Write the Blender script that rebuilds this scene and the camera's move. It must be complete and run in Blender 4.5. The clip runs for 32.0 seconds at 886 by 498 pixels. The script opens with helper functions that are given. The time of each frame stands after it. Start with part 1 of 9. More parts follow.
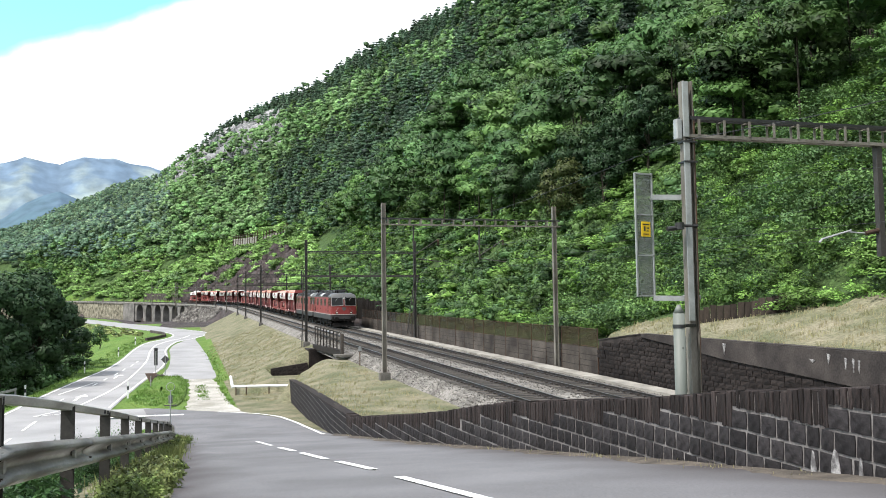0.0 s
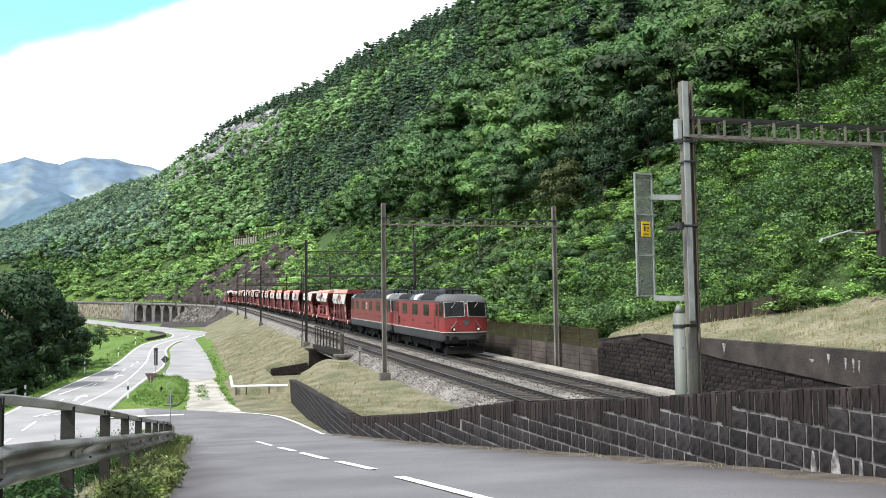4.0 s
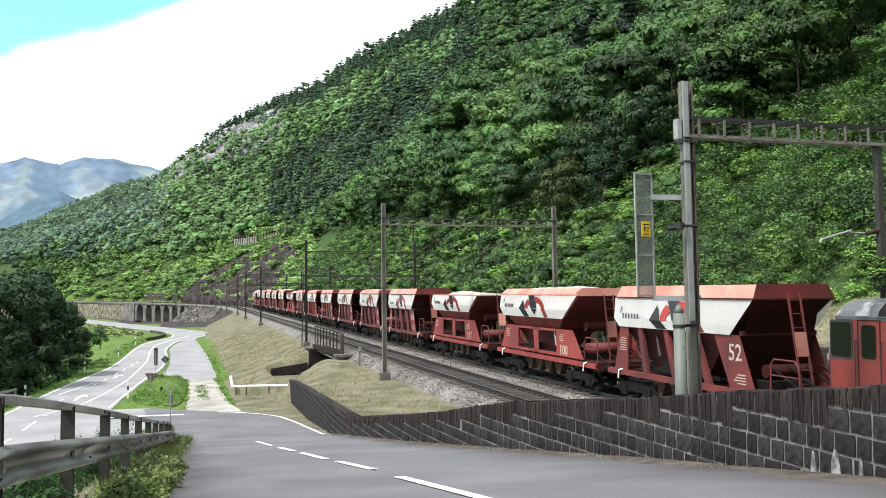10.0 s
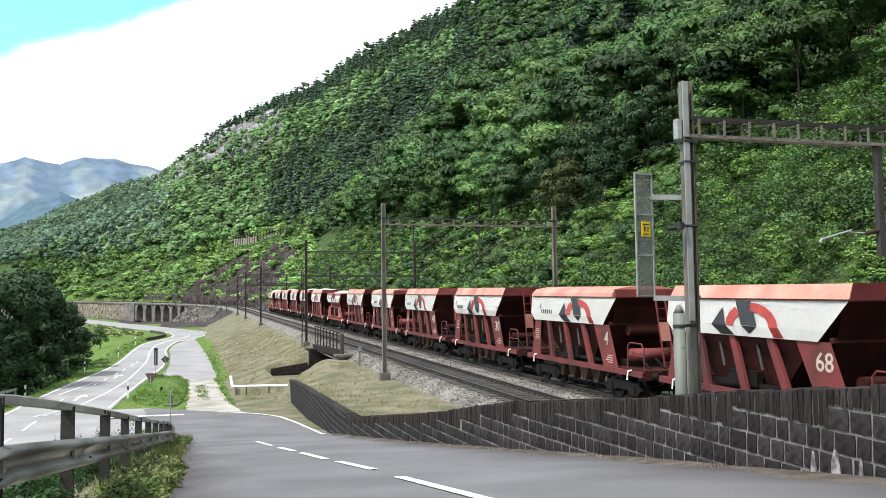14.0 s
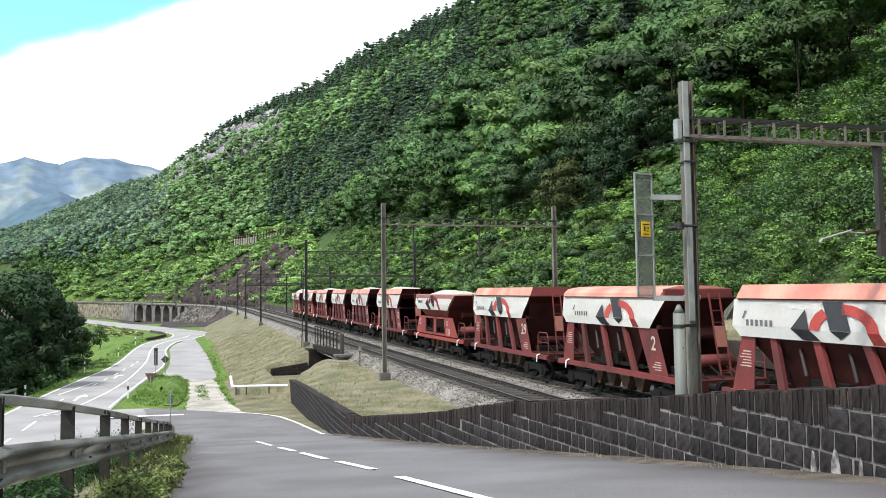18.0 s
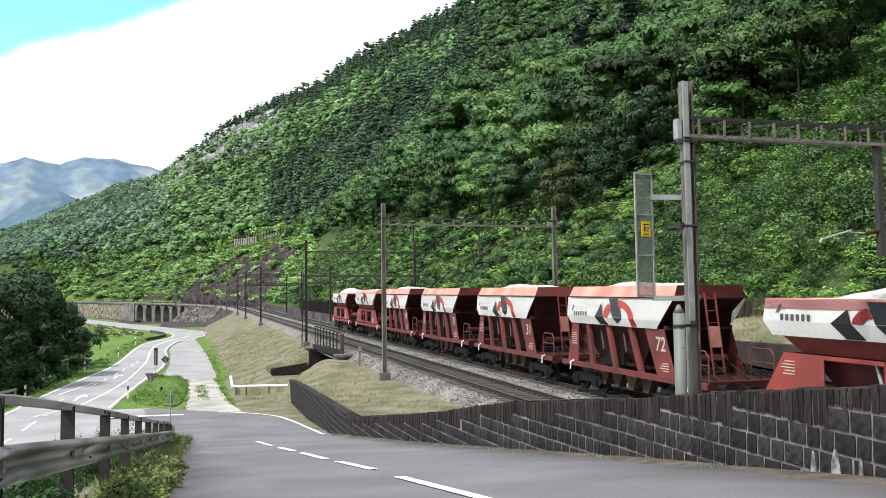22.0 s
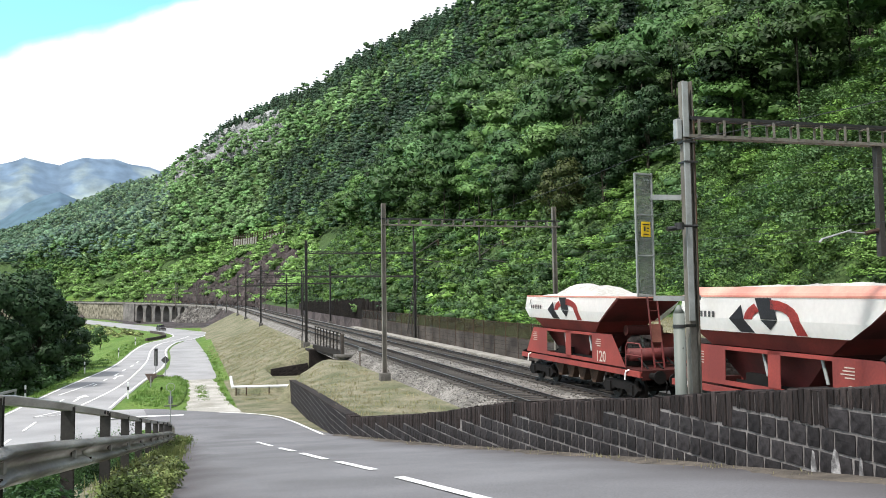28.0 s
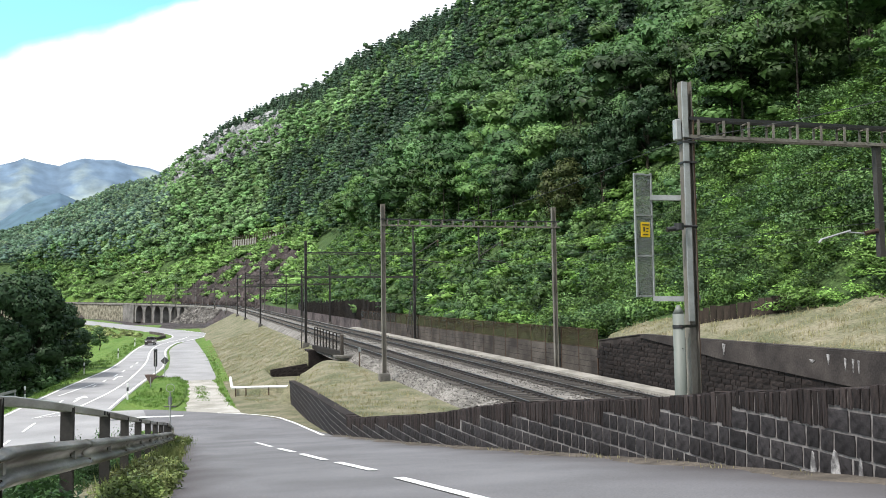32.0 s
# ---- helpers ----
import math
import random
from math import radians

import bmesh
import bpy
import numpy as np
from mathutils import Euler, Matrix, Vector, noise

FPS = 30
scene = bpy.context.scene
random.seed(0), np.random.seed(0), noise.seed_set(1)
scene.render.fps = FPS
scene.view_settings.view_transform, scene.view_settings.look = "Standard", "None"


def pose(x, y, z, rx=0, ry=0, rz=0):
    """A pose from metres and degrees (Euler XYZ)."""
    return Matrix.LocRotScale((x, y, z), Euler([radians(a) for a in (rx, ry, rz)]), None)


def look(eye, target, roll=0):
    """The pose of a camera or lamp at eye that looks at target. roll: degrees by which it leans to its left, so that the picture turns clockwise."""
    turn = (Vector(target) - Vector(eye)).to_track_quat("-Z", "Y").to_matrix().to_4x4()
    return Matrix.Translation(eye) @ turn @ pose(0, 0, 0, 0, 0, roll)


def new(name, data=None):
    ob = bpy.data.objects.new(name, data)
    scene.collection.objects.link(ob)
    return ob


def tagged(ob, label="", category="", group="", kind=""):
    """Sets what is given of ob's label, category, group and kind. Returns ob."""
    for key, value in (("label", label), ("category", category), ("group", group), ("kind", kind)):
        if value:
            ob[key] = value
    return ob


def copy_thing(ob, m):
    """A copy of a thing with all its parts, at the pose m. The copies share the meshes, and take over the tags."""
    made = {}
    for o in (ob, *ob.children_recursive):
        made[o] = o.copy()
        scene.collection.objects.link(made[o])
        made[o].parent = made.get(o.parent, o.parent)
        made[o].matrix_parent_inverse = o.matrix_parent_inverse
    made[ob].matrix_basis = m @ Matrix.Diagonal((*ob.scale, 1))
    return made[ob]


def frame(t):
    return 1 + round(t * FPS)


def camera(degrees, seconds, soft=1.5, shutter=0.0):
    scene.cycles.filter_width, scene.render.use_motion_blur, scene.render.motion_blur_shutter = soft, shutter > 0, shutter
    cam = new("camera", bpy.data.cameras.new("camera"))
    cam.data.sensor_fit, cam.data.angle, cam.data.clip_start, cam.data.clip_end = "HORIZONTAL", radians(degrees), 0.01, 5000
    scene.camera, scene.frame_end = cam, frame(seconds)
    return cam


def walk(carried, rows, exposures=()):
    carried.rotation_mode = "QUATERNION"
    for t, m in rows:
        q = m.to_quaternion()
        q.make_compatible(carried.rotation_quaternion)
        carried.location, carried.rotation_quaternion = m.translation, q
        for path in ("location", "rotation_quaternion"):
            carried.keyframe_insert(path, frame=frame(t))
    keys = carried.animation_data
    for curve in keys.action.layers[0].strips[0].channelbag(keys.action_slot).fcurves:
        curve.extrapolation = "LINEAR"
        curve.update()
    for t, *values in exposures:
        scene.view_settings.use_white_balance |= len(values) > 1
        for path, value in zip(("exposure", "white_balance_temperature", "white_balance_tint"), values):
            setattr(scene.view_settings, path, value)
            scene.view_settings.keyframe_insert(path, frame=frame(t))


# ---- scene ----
# World: Y runs along the straight track away from the camera, X to the uphill side, Z up.
YAW, TILT, LEAN = -15.88, 3.99, -0.75


def held(yaw=0.0, tilt=0.0, lean=0.0):
    """The tripod's pose with a small nudge in degrees."""
    return pose(0, 0, 1.75, 0, 0, YAW + yaw) @ pose(0, 0, 0, 90 + TILT + tilt, 0, 0) @ pose(0, 0, 0, 0, 0, LEAN + lean)


cam = camera(52.21, 32.0, soft=0.95)
walk(cam, [(0, held()), (24, held()), (29.5, held(0, 0.02, -0.05)), (30.4, held(0, 0.02, -0.05)), (31.0, held(-0.03, 0.05, -0.07)),
           (31.5, held(-0.07, 0.1, -0.08)), (32.0, held(-0.03, 0.05, -0.08))],
     exposures=[(0, 1.0), (5, 0.96), (10, 0.9), (20, 0.85), (32, 0.85)])

# ---- light: bright broken overcast with a veiled sun from behind the camera's left ----
SUN_EL, SUN_AZ = 55.0, 248.0      # elevation; direction from which it shines, clockwise from +Y
world = bpy.data.worlds.new("sky")
scene.world = world
world.use_nodes = True
wt = world.node_tree
wt.nodes.clear()
w_out = wt.nodes.new("ShaderNodeOutputWorld")
w_bg = wt.nodes.new("ShaderNodeBackground")
w_sky = wt.nodes.new("ShaderNodeTexSky")
w_sky.sky_type = "NISHITA"
w_sky.sun_disc = False
w_sky.sun_elevation, w_sky.sun_rotation = radians(SUN_EL), radians(SUN_AZ)
w_tc = wt.nodes.new("ShaderNodeTexCoord")
w_noise = wt.nodes.new("ShaderNodeTexNoise")
w_noise.inputs["Scale"].default_value, w_noise.inputs["Detail"].default_value = 7.0, 7
w_gap = wt.nodes.new("ShaderNodeVectorMath")
w_gap.operation = "DOT_PRODUCT"
w_gap.inputs[1].default_value = (-0.319, -0.304, 0.899)
w_add = wt.nodes.new("ShaderNodeMath")
w_add.operation = "MULTIPLY_ADD"
w_add.inputs[1].default_value = 0.06
w_ramp = wt.nodes.new("ShaderNodeValToRGB")        # cloud, a lane of blue, cloud again towards the zenith
cr = w_ramp.color_ramp
cr.elements[0].position, cr.elements[0].color = 0.019, (1, 1, 1, 1)
cr.elements[1].position, cr.elements[1].color = 0.029, (0, 0, 0, 1)
for pos, v in ((0.17, 0.0), (0.25, 0.85), (0.45, 0.7), (0.7, 1.0)):
    el = cr.elements.new(pos)
    el.color = (v, v, v, 1)
w_mul = wt.nodes.new("ShaderNodeMix")
w_mul.data_type = "RGBA"
w_mul.blend_type = "MULTIPLY"
w_mul.inputs[0].default_value = 1.0
w_mul.inputs[7].default_value = (0.13, 0.21, 0.215, 1)
w_mix = wt.nodes.new("ShaderNodeMix")
w_mix.data_type = "RGBA"
w_mix.inputs[7].default_value = (0.785, 0.815, 0.875, 1)
wt.links.new(w_tc.outputs["Generated"], w_noise.inputs["Vector"])
wt.links.new(w_tc.outputs["Generated"], w_gap.inputs[0])
wt.links.new(w_noise.outputs["Fac"], w_add.inputs[0])
wt.links.new(w_gap.outputs["Value"], w_add.inputs[2])
wt.links.new(w_add.outputs[0], w_ramp.inputs[0])
wt.links.new(w_sky.outputs[0], w_mul.inputs[6])
wt.links.new(w_mul.outputs[2], w_mix.inputs[6])
wt.links.new(w_ramp.outputs[0], w_mix.inputs[0])
wt.links.new(w_mix.outputs[2], w_bg.inputs[0])
w_bg.inputs[1].default_value = 1.0
wt.links.new(w_bg.outputs[0], w_out.inputs[0])

sun = new("sun", bpy.data.lights.new("sun", "SUN"))
sun.data.energy, sun.data.angle, sun.data.color = 3.15, radians(5), (1.0, 0.965, 0.915)
sun_from = Vector((math.sin(radians(SUN_AZ)) * math.cos(radians(SUN_EL)), math.cos(radians(SUN_AZ)) * math.cos(radians(SUN_EL)), math.sin(radians(SUN_EL))))
sun.matrix_world = look(sun_from * 60, (0, 0, 0))

scene.view_settings.exposure = 0.85

# ---- materials ----
def mat(name, c1, c2=None, rough=0.75, metal=0.0, s1=1.5, s2=30.0, bump=0.15, grain=0.35, island=0.0, each=0.0, warp=None, spread=(0.35, 0.65), alpha=None, depth=0.02):
    """A surface with two colours blended by broad patches, fine grain and relief. each: spread of brightness from object to object, island: from piece to piece."""
    m = bpy.data.materials.new(name)
    m.use_nodes = True
    nt = m.node_tree
    b = nt.nodes["Principled BSDF"]
    c2 = c2 or tuple(0.75 * v for v in c1)
    tc = nt.nodes.new("ShaderNodeTexCoord")
    vec = tc.outputs["Object"]
    if warp:
        mp = nt.nodes.new("ShaderNodeMapping")
        mp.inputs["Scale"].default_value = warp
        nt.links.new(vec, mp.inputs[0])
        vec = mp.outputs[0]
    n1 = nt.nodes.new("ShaderNodeTexNoise")
    n1.inputs["Scale"].default_value, n1.inputs["Detail"].default_value = s1, 5
    n2 = nt.nodes.new("ShaderNodeTexNoise")
    n2.inputs["Scale"].default_value, n2.inputs["Detail"].default_value = s2, 4
    nt.links.new(vec, n1.inputs[0])
    nt.links.new(vec, n2.inputs[0])
    ramp = nt.nodes.new("ShaderNodeValToRGB")
    ramp.color_ramp.elements[0].position, ramp.color_ramp.elements[1].position = spread
    ramp.color_ramp.elements[0].color, ramp.color_ramp.elements[1].color = (*c1, 1), (*c2, 1)
    nt.links.new(n1.outputs["Fac"], ramp.inputs[0])
    g = nt.nodes.new("ShaderNodeMapRange")
    g.inputs[1].default_value, g.inputs[2].default_value = 0.25, 0.75
    g.inputs[3].default_value, g.inputs[4].default_value = 1 - grain, 1 + grain
    nt.links.new(n2.outputs["Fac"], g.inputs[0])
    value = g.outputs[0]
    for amount, kind, socket in ((island, "ShaderNodeNewGeometry", "Random Per Island"), (each, "ShaderNodeObjectInfo", "Random")):
        if amount:
            src = nt.nodes.new(kind)
            r = nt.nodes.new("ShaderNodeMapRange")
            r.inputs[3].default_value, r.inputs[4].default_value = 1 - amount, 1 + amount
            nt.links.new(src.outputs[socket], r.inputs[0])
            mu = nt.nodes.new("ShaderNodeMath")
            mu.operation = "MULTIPLY"
            nt.links.new(value, mu.inputs[0])
            nt.links.new(r.outputs[0], mu.inputs[1])
            value = mu.outputs[0]
    sc = nt.nodes.new("ShaderNodeVectorMath")
    sc.operation = "SCALE"
    nt.links.new(ramp.outputs[0], sc.inputs[0])
    nt.links.new(value, sc.inputs["Scale"])
    nt.links.new(sc.outputs[0], b.inputs["Base Color"])
    b.inputs["Roughness"].default_value, b.inputs["Metallic"].default_value = rough, metal
    b.inputs["Specular IOR Level"].default_value = 0.15 if rough >= 0.8 else 0.5
    if bump:
        bp = nt.nodes.new("ShaderNodeBump")
        bp.inputs["Strength"].default_value, bp.inputs["Distance"].default_value = bump, depth
        nt.links.new(n2.outputs["Fac"], bp.inputs["Height"])
        nt.links.new(bp.outputs[0], b.inputs["Normal"])
    if alpha is not None:
        b.inputs["Alpha"].default_value = alpha
    return m


ASPHALT = mat("asphalt", (0.152, 0.150, 0.156), (0.113, 0.111, 0.115), rough=0.9, s1=0.45, s2=45, bump=0.35, grain=0.24, depth=0.01)
# sunlight on the main road is put into this pale colour
ASPHALT_PALE = mat("pale_asphalt", (0.285, 0.283, 0.285), (0.215, 0.213, 0.215), rough=0.92, s1=0.3, s2=45, bump=0.25, grain=0.14, depth=0.01)
PAINT_ROAD = mat("road_paint", (0.78, 0.78, 0.76), (0.62, 0.62, 0.60), rough=0.7, s1=3, s2=40, grain=0.12, bump=0.1)
GRAVEL = mat("gravel", (0.37, 0.355, 0.325), (0.22, 0.21, 0.18), rough=0.95, s1=0.5, s2=18, bump=0.6, grain=0.4)
GRASS = mat("grass_green", (0.070, 0.135, 0.026), (0.11, 0.165, 0.04), rough=0.95, s1=0.4, s2=9, bump=0.9, grain=0.5, depth=0.1)
GRASS_DRY = mat("grass_mown", (0.185, 0.168, 0.115), (0.092, 0.098, 0.054), rough=0.95, s1=0.55, s2=7, bump=0.9, grain=0.4, depth=0.1)
BALLAST = mat("ballast_stone", (0.145, 0.136, 0.124), (0.078, 0.073, 0.066), rough=0.95, s1=0.6, s2=9, bump=1.0, grain=0.8, island=0.7, depth=0.05)
BALLAST_DARK = mat("ballast_dark", (0.038, 0.035, 0.034), (0.022, 0.020, 0.020), rough=0.95, s1=0.4, s2=13, bump=0.7, grain=0.6, island=0.5, depth=0.05)
SLEEPER = mat("sleeper_wood", (0.085, 0.076, 0.066), (0.045, 0.041, 0.036), rough=0.9, s1=1.5, s2=20, each=0.3)
RAIL_STEEL = mat("rail_steel", (0.040, 0.032, 0.027), (0.025, 0.02, 0.018), rough=0.6, metal=0.2, s1=1, s2=30)
RAIL_TOP = mat("rail_top", (0.26, 0.25, 0.25), (0.20, 0.20, 0.20), rough=0.35, metal=0.8, s1=1, s2=30, bump=0)
CONCRETE = mat("concrete", (0.26, 0.25, 0.225), (0.16, 0.155, 0.14), rough=0.9, s1=0.9, s2=22, bump=0.3, grain=0.22)
CONCRETE_WALL = mat("concrete_weathered", (0.085, 0.074, 0.064), (0.035, 0.030, 0.027), rough=0.92, s1=0.7, s2=16, bump=0.4, grain=0.3, each=0.22)
FOOTING = mat("weathered_footing", (0.13, 0.122, 0.11), (0.07, 0.066, 0.06), rough=0.92, s1=1.6, s2=18, bump=0.35, grain=0.3)
CONCRETE_PALE = mat("concrete_pale", (0.28, 0.265, 0.235), (0.17, 0.16, 0.14), rough=0.9, s1=0.8, s2=20, bump=0.2, grain=0.15)
STONE_DARK = mat("basalt_block", (0.030, 0.027, 0.028), (0.014, 0.0125, 0.013), rough=0.85, s1=3.0, s2=26, bump=0.5, grain=0.4, each=0.35)
STONE_CAP = mat("capping_brick", (0.036, 0.028, 0.026), (0.015, 0.0125, 0.0125), rough=0.85, s1=2.5, s2=26, bump=0.45, grain=0.35, each=0.5)
MORTAR = mat("mortar", (0.2, 0.187, 0.18), (0.08, 0.073, 0.071), rough=0.95, s1=1.6, s2=30, bump=0.4, grain=0.3)
STONE_WALL = mat("rubble_wall", (0.03, 0.024, 0.022), (0.012, 0.010, 0.0095), rough=0.9, s1=1.4, s2=14, bump=0.6, grain=0.5, each=0.35)
LIME = mat("lime_streak", (0.3, 0.29, 0.285), (0.10, 0.095, 0.095), rough=0.9, s1=9, s2=60, grain=0.3, spread=(0.42, 0.6))
GALV = mat("galvanised_steel", (0.29, 0.30, 0.295), (0.20, 0.21, 0.205), rough=0.5, metal=0.25, s1=2.2, s2=30, bump=0.05, grain=0.1)
GALV_DULL = mat("weathered_rail_steel", (0.50, 0.485, 0.465), (0.15, 0.132, 0.115), rough=0.45, metal=0.5, s1=1.1, s2=24, bump=0.06, grain=0.15, warp=(1, 0.4, 3))
MAST = mat("mast_steel", (0.175, 0.162, 0.138), (0.085, 0.074, 0.060), rough=0.7, metal=0.1, s1=1.4, s2=25, bump=0.2, grain=0.2, warp=(1, 1, 0.4))
MAST_DARK = mat("dark_mast_steel", (0.036, 0.031, 0.027), (0.022, 0.02, 0.018), rough=0.7, metal=0.1, s1=1.4, s2=25, bump=0.2)
TANK = mat("tank_paint", (0.135, 0.148, 0.132), (0.09, 0.10, 0.088), rough=0.6, s1=1.2, s2=25, bump=0.04, grain=0.06, warp=(1, 1, 0.3))
RUSTY = mat("rust_brown", (0.075, 0.045, 0.03), (0.036, 0.025, 0.02), rough=0.9, s1=2, s2=22, bump=0.3)
DARK = mat("dark_fence", (0.024, 0.020, 0.017), (0.014, 0.012, 0.011), rough=0.85, s1=2, s2=25)
WHITE = mat("white_paint", (0.70, 0.70, 0.68), (0.6, 0.6, 0.58), rough=0.5, s1=2, s2=30, bump=0.03, grain=0.05)
BLACK = mat("black_paint", (0.014, 0.014, 0.015), (0.01, 0.01, 0.01), rough=0.55, s1=2, s2=30, bump=0.05)
YELLOW = mat("yellow_plate", (0.72, 0.48, 0.012), (0.66, 0.43, 0.012), rough=0.5, s1=4, s2=30, bump=0, grain=0.05)
SIGN_BACK = mat("sign_back", (0.08, 0.078, 0.075), (0.055, 0.053, 0.05), rough=0.6, metal=0.2, s1=3, s2=30, bump=0)
SIGN_BROWN = mat("sign_back_brown", (0.12, 0.075, 0.065), (0.09, 0.06, 0.05), rough=0.6, metal=0.1, s1=3, s2=30, bump=0)
ROCK = mat("rock", (0.30, 0.302, 0.305), (0.06, 0.062, 0.066), rough=0.95, s1=0.12, s2=0.9, bump=0.9, grain=0.5, depth=0.6)
ROCK_DARK = mat("dark_rock", (0.072, 0.06, 0.058), (0.024, 0.02, 0.02), rough=0.95, s1=0.3, s2=1.2, bump=0.9, grain=0.5, depth=0.5)
BARK = mat("bark", (0.05, 0.042, 0.033), (0.028, 0.024, 0.02), rough=0.95, s1=3, s2=30, bump=0.5)


def leaf(name, c1, c2, s1=0.05, island=0.2, through_=0.22):
    """Foliage: the leaves scatter light and let some of it through."""
    c1, c2 = (c1[0], c1[1], c1[2] * 1.18), (c2[0], c2[1], c2[2] * 1.18)
    m = mat(name, c1, c2, rough=0.55, s1=s1, s2=0.6, bump=0, grain=0.25, island=island)
    nt = m.node_tree
    b = nt.nodes["Principled BSDF"]
    b.inputs["Specular IOR Level"].default_value = 0.2
    tr = nt.nodes.new("ShaderNodeBsdfTranslucent")
    mix = nt.nodes.new("ShaderNodeMixShader")
    mix.inputs[0].default_value = through_
    src = b.inputs["Base Color"].links[0].from_socket
    at = nt.nodes.new("ShaderNodeAttribute")        # each plant's own tone, a little lighter or darker
    at.attribute_name = "tone"
    plus = nt.nodes.new("ShaderNodeMath")
    plus.operation = "ADD"
    plus.inputs[1].default_value = 1.0
    nt.links.new(at.outputs["Fac"], plus.inputs[0])
    own = nt.nodes.new("ShaderNodeVectorMath")
    own.operation = "SCALE"
    nt.links.new(src, own.inputs[0])
    nt.links.new(plus.outputs[0], own.inputs["Scale"])
    src = own.outputs[0]
    nt.links.new(src, b.inputs["Base Color"])
    nt.links.new(src, tr.inputs[0])
    nt.links.new(b.outputs[0], mix.inputs[1])
    nt.links.new(tr.outputs[0], mix.inputs[2])
    nt.links.new(mix.outputs[0], nt.nodes["Material Output"].inputs[0])
    return m


LEAF = leaf("broadleaf_foliage", (0.03808, 0.08624, 0.02408), (0.0672, 0.1277, 0.03752))
LEAF_LIGHT = leaf("light_broadleaf_foliage", (0.066, 0.1342, 0.0297), (0.1012, 0.1738, 0.0473))
NEEDLE = leaf("conifer_foliage", (0.039, 0.076, 0.039), (0.064, 0.108, 0.051), through_=0.15)
# leaf colours of the far spur, with distance haze mixed into them
LEAF_FAR = leaf("hazed_broadleaf_foliage", (0.095, 0.165, 0.088), (0.125, 0.205, 0.105))
LEAF_FAR_LIGHT = leaf("hazed_light_foliage", (0.145, 0.225, 0.105), (0.185, 0.265, 0.125))
NEEDLE_FAR = leaf("hazed_conifer_foliage", (0.072, 0.12, 0.085), (0.095, 0.15, 0.1), through_=0.15)
SCRUB = leaf("scrub_foliage", (0.09029, 0.1782, 0.02911), (0.1378, 0.2376, 0.0499), s1=0.15)
# dark leaf copy: the trees' shade is put into its colour
LEAF_SHADED = leaf("shaded_tree_foliage", (0.024, 0.052, 0.019), (0.043, 0.082, 0.028), s1=0.3)
LEAF_OLIVE = leaf("olive_tree_foliage", (0.05, 0.068, 0.018), (0.078, 0.09, 0.026), s1=0.3)
LEAF_DARK = leaf("dark_tree_foliage", (0.046, 0.095, 0.030), (0.074, 0.135, 0.043), s1=0.3)
WEED = leaf("weed_foliage", (0.09, 0.13, 0.032), (0.16, 0.175, 0.055), s1=1.0)
FOREST_FLOOR = mat("forest_floor", (0.036, 0.062, 0.02), (0.056, 0.094, 0.03), rough=0.95, s1=0.3, s2=2.5, bump=0.9, grain=0.65, depth=0.5)
# paler copies for the open hillside: sunlight is put into the leaf colour
LEAF_SUN = leaf("sunlit_foliage", (0.105, 0.205, 0.06), (0.15, 0.26, 0.085))
LEAF_SUN_LIGHT = leaf("sunlit_light_foliage", (0.135, 0.24, 0.075), (0.18, 0.285, 0.105))
NEEDLE_SUN = leaf("sunlit_conifer_foliage", (0.074, 0.125, 0.058), (0.098, 0.155, 0.072), through_=0.15)
MEADOW = leaf("meadow_foliage", (0.2, 0.255, 0.075), (0.265, 0.29, 0.105), s1=0.3)
SCRUB_SUN = leaf("sunlit_scrub_foliage", (0.175, 0.305, 0.07), (0.235, 0.365, 0.105), s1=0.15)


# ---- shape helpers ----
def link(name, bm, material, parent=None, label=""):
    me = bpy.data.meshes.new(name)
    bm.to_mesh(me)
    bm.free()
    me.materials.append(material)
    ob = new(name, me)
    if parent:
        ob.parent = parent
    if label:
        ob["label"] = label
    return ob


def part(name, bm, material, parent, label=""):
    """One mesh object under a thing or a part."""
    return link(name, bm, material, parent, label)


def thing(name, m, label, category, group="", kind=""):
    ob = new(name)
    ob.empty_display_size = 0.2
    ob.matrix_basis = m
    return tagged(ob, label, category, group, kind)


def smooth(ob):
    for p in ob.data.polygons:
        p.use_smooth = True
    return ob


def hull(bm, corners, faces):
    v = [bm.verts.new(c) for c in corners]
    for f in faces:
        bm.faces.new([v[i] for i in f])
    return v


BOXF = ((3, 2, 1, 0), (4, 5, 6, 7), (0, 1, 5, 4), (1, 2, 6, 5), (2, 3, 7, 6), (3, 0, 4, 7))


def box(bm, x0, x1, y0, y1, z0, z1):
    hull(bm, [(x0, y0, z0), (x1, y0, z0), (x1, y1, z0), (x0, y1, z0), (x0, y0, z1), (x1, y0, z1), (x1, y1, z1), (x0, y1, z1)], BOXF)
    return bm


def bevelled(bm, w, seg=1):
    bmesh.ops.bevel(bm, geom=bm.edges[:], offset=w, segments=seg, affect="EDGES", clamp_overlap=True)
    return bm


def bbox(x0, x1, y0, y1, z0, z1, w=0.02, seg=1):
    return bevelled(box(bmesh.new(), x0, x1, y0, y1, z0, z1), w, seg)


def prism(bm, pts, axis, lo, hi):
    """A polygon drawn in the two other axes, drawn out along axis from lo to hi."""
    def at(p, h):
        return {"x": (h, p[0], p[1]), "y": (p[0], h, p[1]), "z": (p[0], p[1], h)}[axis]
    a = [bm.verts.new(at(p, lo)) for p in pts]
    b = [bm.verts.new(at(p, hi)) for p in pts]
    n = len(pts)
    fs = [bm.faces.new(a), bm.faces.new(b[::-1])]
    for i in range(n):
        fs.append(bm.faces.new((a[i], b[i], b[(i + 1) % n], a[(i + 1) % n])))
    bmesh.ops.recalc_face_normals(bm, faces=fs)
    return bm


